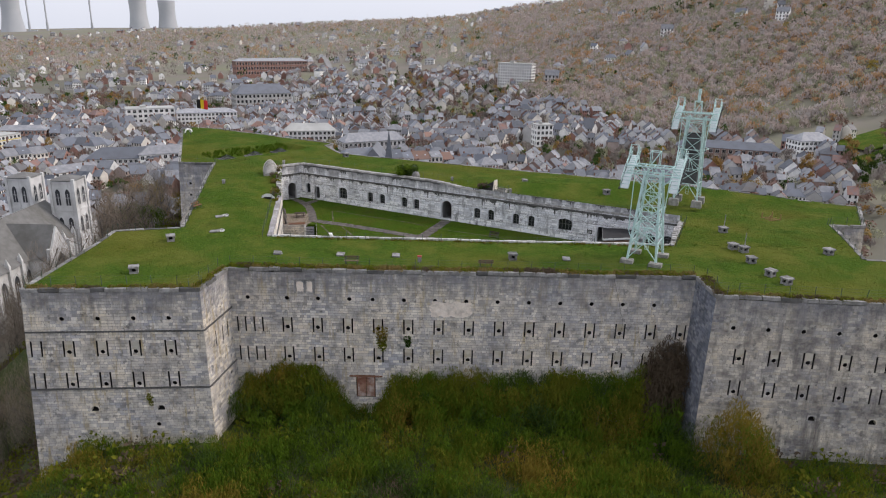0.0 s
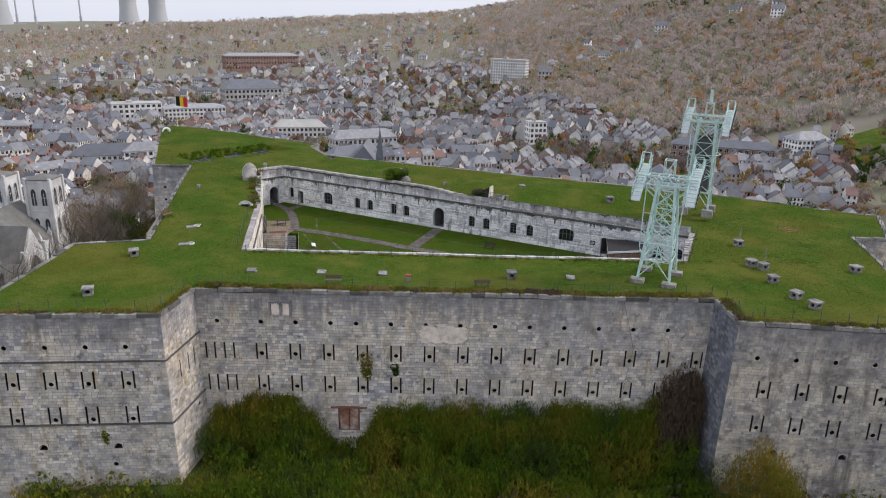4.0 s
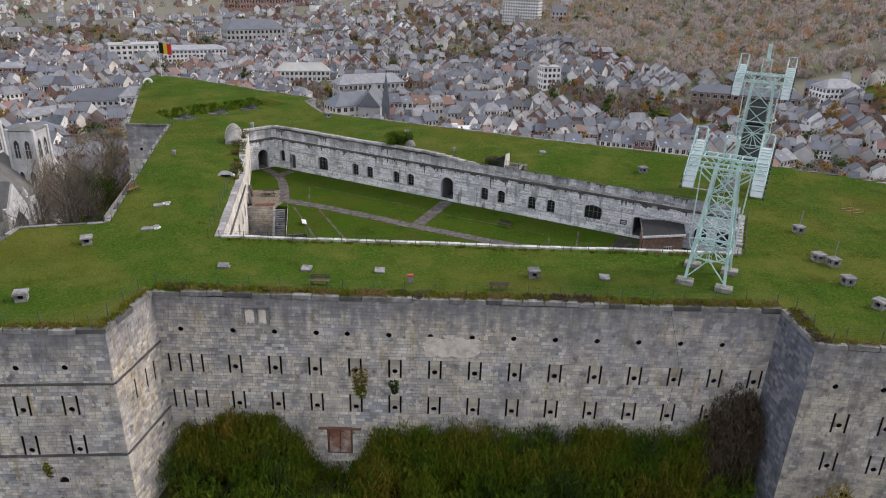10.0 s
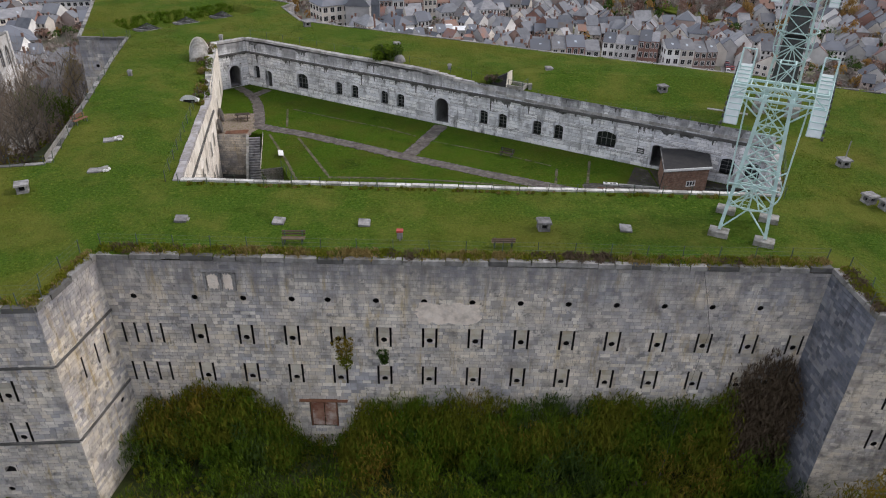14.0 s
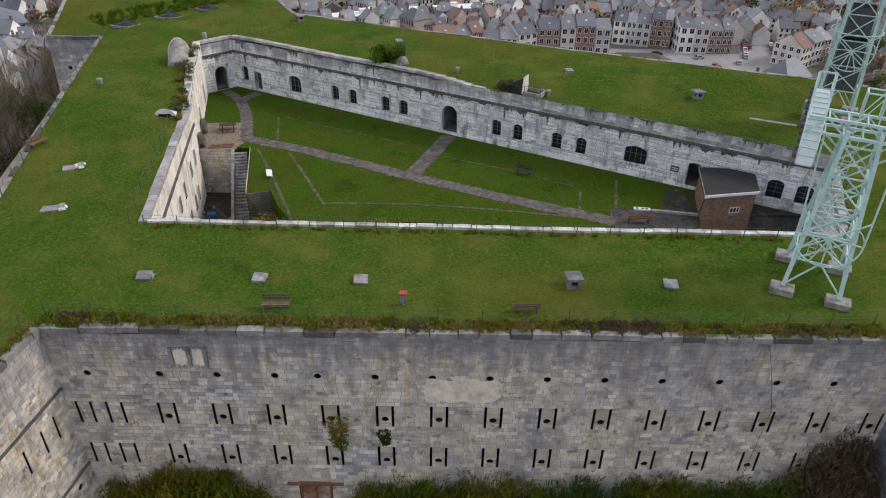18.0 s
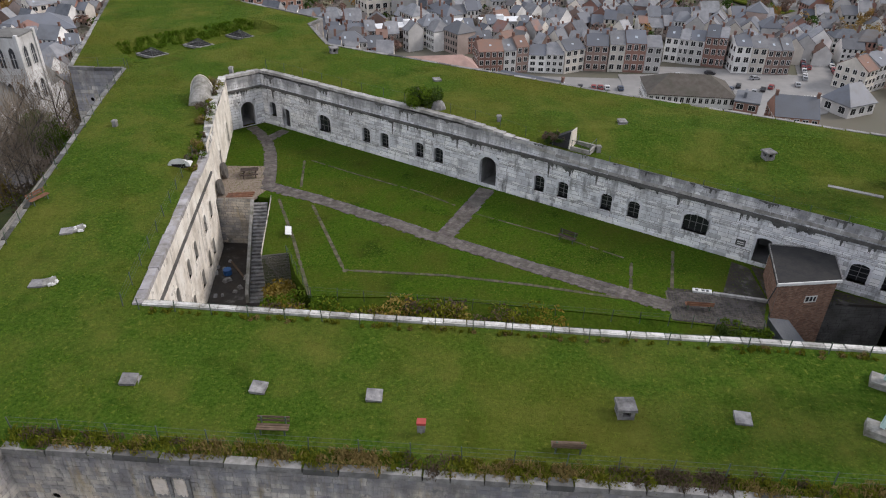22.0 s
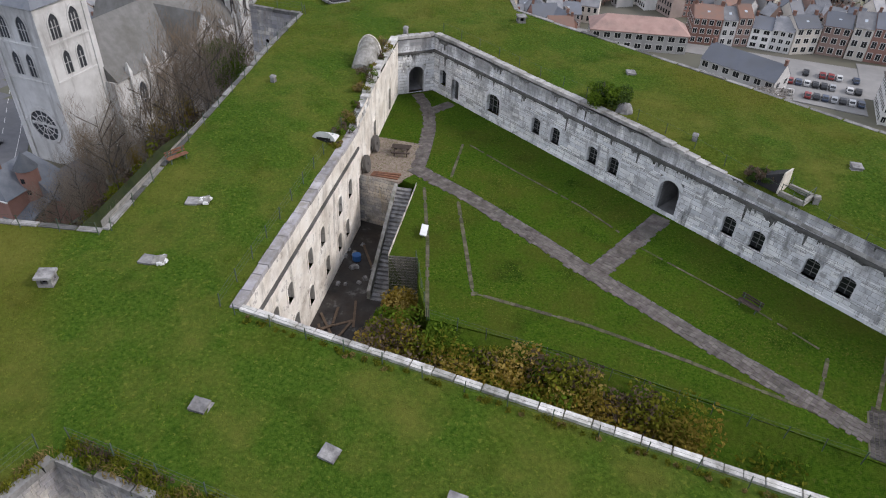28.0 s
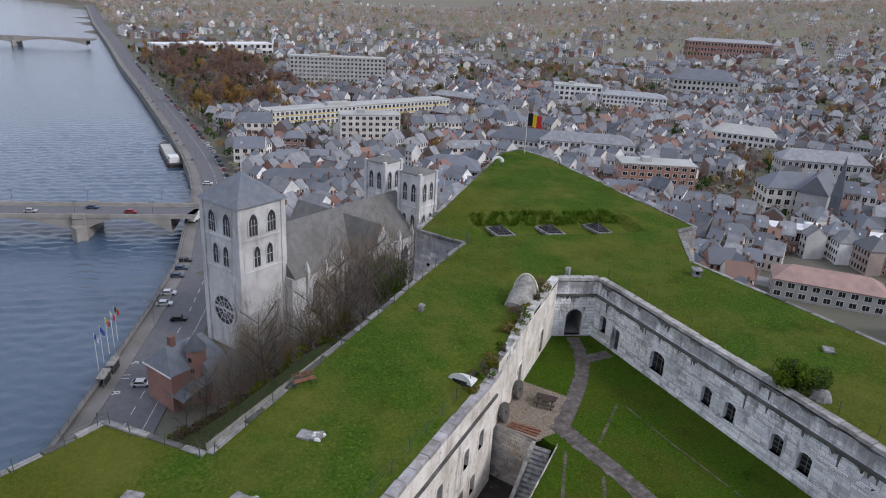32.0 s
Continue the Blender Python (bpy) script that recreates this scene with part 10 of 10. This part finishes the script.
def plaster_patch(u0, u1, v0, v1, seed):
    """A ragged thin coat of plaster left on the wall."""
    q = random.Random(seed)
    n = 40
    ring = []
    for k in range(n):
        t = 2 * math.pi * k / n
        c, s = math.cos(t), math.sin(t)
        f = 1 / max(abs(c), abs(s)) ** 0.75
        ring.append(((u0 + u1) / 2 + (u1 - u0) / 2 * c * f * q.uniform(0.86, 1.04), (v0 + v1) / 2 + (v1 - v0) / 2 * s * f * q.uniform(0.75, 1.05)))
    m = Mesh()
    pts = [on_wall(CURTAIN_FRAME, u, v, d).translation for d in (0.075, 0.0) for u, v in ring]
    m.add(pts, [tuple(range(n))] + [(k + n, (k + 1) % n + n, (k + 1) % n, k) for k in range(n)])
    part("plaster_patch", m, M["plaster"], CURTAIN, "ragged patch of pinkish plaster")


plaster_patch(22.45, 27.4, -5.35, -3.4, 3)
plaster_patch(7.55, 8.35, -2.7, -1.35, 4)
plaster_patch(8.7, 9.35, -2.7, -1.3, 5)
for u in (7.4, 8.5, 9.5):
    m = Mesh()
    m.box(-0.09, -0.14, -0.85, 0.09, 0.02, 0.62)
    part("pilaster_strip", m, M["slab"], CURTAIN, "dark stone strip of a lost panel", m=on_wall(CURTAIN_FRAME, u, -1.9))
m = Mesh()
m.box(0, -0.16, -0.07, 2.4, 0.02, 0.07)
part("panel_cornice", m, M["slab"], CURTAIN, "dark stone head of a lost panel", m=on_wall(CURTAIN_FRAME, 7.3, -1.1))
m = Mesh()
m.tube([(42.9, -0.12, -0.4), (43.6, -0.4, -3.0), (44.3, -0.3, -5.5), (43.2, -1.4, -11.0), (40.5, -6.0, -18.0)], 0.035, 4)
part("cable", m, M["dark_steel"], CURTAIN, "thin loose cable hanging down the wall")


# ---- dark moss hanging from the ledges of the court walls ----
M["moss_growth"] = mat("black_moss_crust", (0.055, 0.056, 0.052), (0.11, 0.11, 0.105), 2.5, 0.95, bump=0.6, bump_scale=14, stain=(0.20, 0.20, 0.195), stain_scale=1.6, stain_amount=0.8)


def moss_growth(parent, fr, u, v, w, deep, seed):
    """A thin ragged crust, straight at the top, with tongues running down."""
    q = random.Random(seed)
    n = max(8, int(w / 0.055))
    xs = [w * k / n for k in range(n + 1)]
    low, reach, drip, long = [], 0.25, 0, 0.0
    for k in range(n + 1):
        reach = min(0.5, max(0.06, reach + q.uniform(-0.1, 0.1)))
        if drip <= 0 and q.random() < 0.10:
            drip, long = q.randint(1, 4), q.uniform(0.3, 1.2)
        drip -= 1
        edge = min(1.0, 4.0 * min(k, n - k) / n + 0.08)
        low.append(-deep * (reach + (long if drip >= 0 else 0.0)) * edge)
    m = Mesh()
    m.add([(x, -0.030, 0) for x in xs] + [(x, -0.026, z) for x, z in zip(xs, low)] + [(x, 0.0, z - 0.01) for x, z in zip(xs, low)],
          [(n + 1 + k, n + 2 + k, k + 1, k) for k in range(n)] + [(2 * n + 2 + k, 2 * n + 3 + k, n + 2 + k, n + 1 + k) for k in range(n)])
    part("moss_growth", m, M["moss_growth"], parent, "dark moss crust", m=on_wall(fr, u, v))


rnd = random.Random(404)
u = 0.6
while u < F_LEN - 3:
    w = rnd.uniform(0.6, 3.2)
    moss_growth(FACADE, FF, u, -0.625, w, rnd.uniform(0.25, 1.1), int(u * 100))
    u += w + rnd.uniform(0.0, 1.6)
u = 0.5
while u < F_LEN - 3:
    w = rnd.uniform(0.5, 2.6)
    moss_growth(FACADE, FF, u, 0.93, w, rnd.uniform(0.2, 0.9), int(u * 100) + 7)
    u += w + rnd.uniform(0.3, 3.0)
for k in range(6):
    moss_growth(END, EF, 0.2 + 0.66 * k, -0.625, 0.6, rnd.uniform(0.2, 0.6), k)


# ---- riverside details ----
def barge():
    ob = tagged(new("barge"), "long river barge with a white wheelhouse moored at the quay", "boat")
    ob.matrix_world = pose(-302, 199, -62, 0, 0, 153)
    m = Mesh()
    out = [(-26, -2.6), (-24, -3.6), (18, -3.6), (24, -2.0), (26, 0), (24, 2.0), (18, 3.6), (-24, 3.6), (-26, 2.6)]
    m.prism([(x * 0.97, y * 0.85) for x, y in out], -1.0, 1.9, out)
    part("hull", m, M["hull"], ob)
    m = Mesh()
    m.box(-14, -2.7, 1.9, 17, 2.7, 2.9, taper=0.04)
    part("hatch_cover", m, M["flat_roof"], ob)
    m = Mesh()
    m.box(-23, -2.4, 1.9, -15.5, 2.4, 4.6, taper=0.05)
    part("wheelhouse", m, M["white_paint"], ob)
    for y in (-2.42, 2.42):
        for x in (-22, -20, -18):
            g = Mesh()
            g.box(x - 0.5, min(y, y * 0.99), 3.2, x + 0.6, max(y, y * 1.005), 4.0)
            part("window", g, M["glass"], ob)
    m = Mesh()
    m.tube([(23, -1.8, 2.9), (25, 0, 2.9), (23, 1.8, 2.9)], 0.08)
    part("bow_rail", m, M["white_paint"], ob)


M["hull"] = mat("dark_ship_paint", (0.055, 0.05, 0.055), (0.085, 0.06, 0.055), 0.4, 0.6, stain=(0.16, 0.08, 0.05), stain_scale=0.4, stain_amount=0.4)
barge()


def flag_pole(x, y, colours, label):
    ob = tagged(new("flag_pole"), label, "flag", group="flag poles on the quay")
    ob.matrix_world = pose(x, y, -57.75)
    m = Mesh()
    m.bar((0, 0, -0.2), (0, 0, 9.5), 0.14, n=8)
    part("pole", m, M["white_paint"], ob)
    for i, c in enumerate(colours):
        w = 1.9 / len(colours)
        m = Mesh()
        cols = 5
        for s in (0.0, 0.02):
            m.add([(0.08 + w * i + w * k / cols, 0.14 * math.sin(3.4 * (w * i + w * k / cols)) + s, z - 0.22 * (w * i + w * k / cols)) for z in (9.3, 8.0) for k in range(cols + 1)],
                  [(k, k + 1, cols + 2 + k, cols + 1 + k) for k in range(cols)])
        part("flag_band", m, FLAG_CLOTH[c], ob)


FLAG_CLOTH = {n: mat("flag_" + n, c, None, 1, 0.8) for n, c in (("blue", (0.05, 0.12, 0.40)), ("yellow", (0.75, 0.55, 0.04)), ("red", (0.55, 0.05, 0.05)), ("white", (0.75, 0.75, 0.75)), ("black", (0.03, 0.03, 0.03)))}
for (x, y), cols in zip(((-120.6, 61.4), (-123.0, 64.0), (-126.2, 67.1), (-128.2, 69.5), (-130.4, 71.7)), (("blue", "white"), ("blue",), ("yellow", "red"), ("white", "red"), ("black", "yellow", "red"))):
    flag_pole(x, y, cols, f"white pole with a {' '.join(cols)} flag on the quay")


def bus_shelter(x, y):
    ob = tagged(new("bus_shelter"), "small bus shelter with a pale roof on the quay", "shelter", group="bus shelters")
    ob.matrix_world = pose(x, y, -57.75, 0, 0, -49)
    for px in (-1.9, 1.9):
        for py in (-0.6, 0.6):
            m = Mesh()
            m.bar((px, py, 0), (px, py, 2.4), 0.1)
            part("post", m, M["frame"], ob)
    m = Mesh()
    m.box(-2.2, -0.9, 2.4, 2.2, 0.9, 2.6)
    part("roof", m, M["concrete"], ob)
    m = Mesh()
    m.box(-1.85, 0.58, 0.2, 1.85, 0.62, 2.3)
    part("back_pane", m, M["glass"], ob)
    m = Mesh()
    m.box(-1.6, 0.1, 0.42, 1.6, 0.5, 0.48)
    part("bench", m, M["wood"], ob)


bus_shelter(-114.4, 59.4)
bus_shelter(-118.0, 63.6)


def road_letter(ch, x, y):
    cu = bpy.data.curves.new("road_letter", "FONT")
    cu.body, cu.size, cu.align_x, cu.extrude = ch, 3.0, "CENTER", 0.006
    cu.materials.append(M["line_paint"])
    ob = new("road_letter", cu)
    ob.matrix_world = pose(x, y, -57.885, 0, 0, -42)
    ob.parent = bpy.data.objects["road"]
    return tagged(ob, "white painted letter on the bus lane")


for ch, x, y in (("B", -110.3, 58.2), ("U", -114.7, 63.1), ("S", -118.9, 67.8)):
    road_letter(ch, x, y)


def truck():
    ob = tagged(new("truck"), "white box truck standing at the bridge end", "truck")
    ob.matrix_world = pose(-194.5, 139.5, -57.6, 0, 0, 120)
    m = Mesh()
    m.box(-4.2, -1.25, 0.8, 2.2, 1.25, 3.6)
    part("box_body", m, M["white_paint"], ob)
    m = Mesh()
    m.box(2.3, -1.15, 0.5, 4.2, 1.15, 2.8, taper=0.12)
    part("cab", m, M["white_paint"], ob)
    m = Mesh()
    m.box(4.02, -1.0, 1.6, 4.18, 1.0, 2.5)
    part("windscreen", m, M["glass"], ob)
    wm = Mesh()
    wm.bar((0, -0.15, 0), (0, 0.15, 0), 0.95, n=12)
    wd = wm.data("wheel", M["rubber"])
    for x in (-3.0, -1.8, 3.2):
        for y in (-1.05, 1.05):
            part("wheel", wd, None, ob, m=pose(x, y, 0.47))


truck()
stripes = Mesh()
for k in range(7):
    stripes.box(-0.3, -2.0, 0, 0.3, 2.0, 0.012, pose(-212 + 0.7 * (k * 1.2 - 4) + 0.0, 121 - 0.7 * (k * 1.2 - 4), -53.995, 0, 0, 45))
part("crossing_stripes", stripes, M["line_paint"], bpy.data.objects["road_bridge"].children[0], kind="stuff")

# street lamps along the quay
for u in range(150, 760, 34):
    p, hd = along_quay(u, 4.6)
    ob = tagged(new("street_lamp"), "tall grey street lamp on the riverside pavement", "street lamp", group="quay lamps")
    ob.matrix_world = pose(p.x, p.y, -57.8, 0, 0, hd + 90)
    m = Mesh()
    m.tube([(0, 0, 0), (0, 0, 7.2), (0.4, 0, 7.9), (1.6, 0, 8.1)], 0.13, 6)
    part("pole", m, M["frame"], ob)
    m = Mesh()
    m.box(1.3, -0.16, 7.98, 2.1, 0.16, 8.16, taper=0.3)
    part("lamp_head", m, M["concrete"], ob)

# park and quay trees
rnd = random.Random(91)
PARK = [tree_template(11, 9.5, M["leaf_amber"], "tree with orange-brown autumn leaves in the riverside park", 24, 0.5), tree_template(12, 11.0, M["leaf_rust"], "red-brown leafless tree in the riverside park", 24, 0.5, 1.6),
        tree_template(13, 10.0, M["leaf_town"], "grey-brown leafless tree in the riverside park", 24, 0.5, 1.6), tree_template(14, 9.0, M["leaf_green"], "dark evergreen tree in the riverside park", 26, 0.5)]
used = set()


def plant(k, x, y, s):
    m = pose(x, y, ground_height(x, y) - 0.2, 0, 0, rnd.uniform(0, 360))
    if k in used:
        ob = copy_thing(PARK[k], m)
    else:
        ob = PARK[k]
        ob.matrix_world = m
        used.add(k)
    ob.scale = (s, s, s)


n = 0
while n < 190:
    a, b = rnd.random(), rnd.random()
    x = -720 + 370 * a
    y = quay_line(x) + 24 + 100 * b
    if y - quay_line(x) < 26 or not clear(x, y, 3):
        continue
    plant(rnd.choices(range(4), (2.5, 6, 0.7, 1.2))[0], x, y, rnd.uniform(1.0, 1.6))
    n += 1
for u in range(330, 700, 16):
    p, hd = along_quay(u, 2.6)
    plant(rnd.choice((0, 1, 1)), p.x, p.y, rnd.uniform(0.45, 0.65))
for x, y, k in ((240, 308, 0), (249, 318, 1), (286, 345, 1), (303, 350, 0), (276, 378, 1), (322, 384, 2), (312, 338, 0), (258, 306, 3), (228, 318, 0), (338, 352, 1), (212, 284, 0), (216, 292, 0), (188, 300, 2), (192, 310, 0), (196, 296, 1), (182, 270, 1), (204, 318, 2), (178, 262, 3), (232, 330, 0), (224, 338, 2), (262, 338, 0), (150, 330, 1), (168, 340, 2), (180, 330, 0), (-60, 470, 0), (-48, 476, 2), (-40, 466, 2), (-30, 480, 1), (-110, 420, 3), (-104, 414, 3), (-22, 350, 3), (-16, 360, 3), (-8, 366, 3)):
    if clear(x, y, 0.5):
        plant(k, x, y, rnd.uniform(0.9, 1.4))

# railing along the quay wall
rail = tagged(new("quay_railing"), "dark iron railing along the river edge", "railing")
for lift in (0.5, 1.0):
    m = Mesh()
    m.tube([(*along_quay(u, 0.3)[0], -56.9 + lift) for u in range(80, 420, 6)], 0.07, 4)
    part("rail", m, M["dark_steel"], rail)
pm = Mesh()
pm.bar((0, 0, -0.05), (0, 0, 1.05), 0.08)
pd = pm.data("post", M["dark_steel"])
for u in range(80, 420, 4):
    p, hd = along_quay(u, 0.3)
    part("post", pd, None, rail, m=pose(p.x, p.y, -56.9))


def collapsed_roof():
    """A ruined grey timber roof behind the terrace edge."""
    ob = tagged(new("ruined_hut"), "collapsed grey timber hut overgrown with bare twigs", "ruin")
    q = random.Random(3)
    ob.matrix_world = pose(46, 196, -58, 0, 0, 12)
    w = Mesh()
    w.box(-6, -4, -2, 6, 4, 2.5)
    part("wall", w, M["wood"], ob)
    for s in (-1, 1):
        for k in range(13):
            m = Mesh()
            x = -6 + k + q.uniform(-0.15, 0.15)
            m.bar((x, s * 4.6, 2.0 + q.uniform(-0.3, 0.3)), (x + q.uniform(-0.4, 0.4), 0, 6.4), 0.16)
            part("rafter", m, M["grey_timber"], ob)
        for k in range(6):
            m = Mesh()
            t = (k + 0.5) / 6
            m.bar((-6, s * 4.6 * (1 - t), 2.2 + 4.2 * t), (6, s * 4.6 * (1 - t) + q.uniform(-0.3, 0.3), 2.2 + 4.2 * t + q.uniform(-0.3, 0.3)), 0.12)
            part("batten", m, M["grey_timber"], ob)


M["grey_timber"] = mat("silver_grey_timber", (0.26, 0.24, 0.215), (0.34, 0.315, 0.29), 2, 0.9, random_object=0.25)
collapsed_roof()
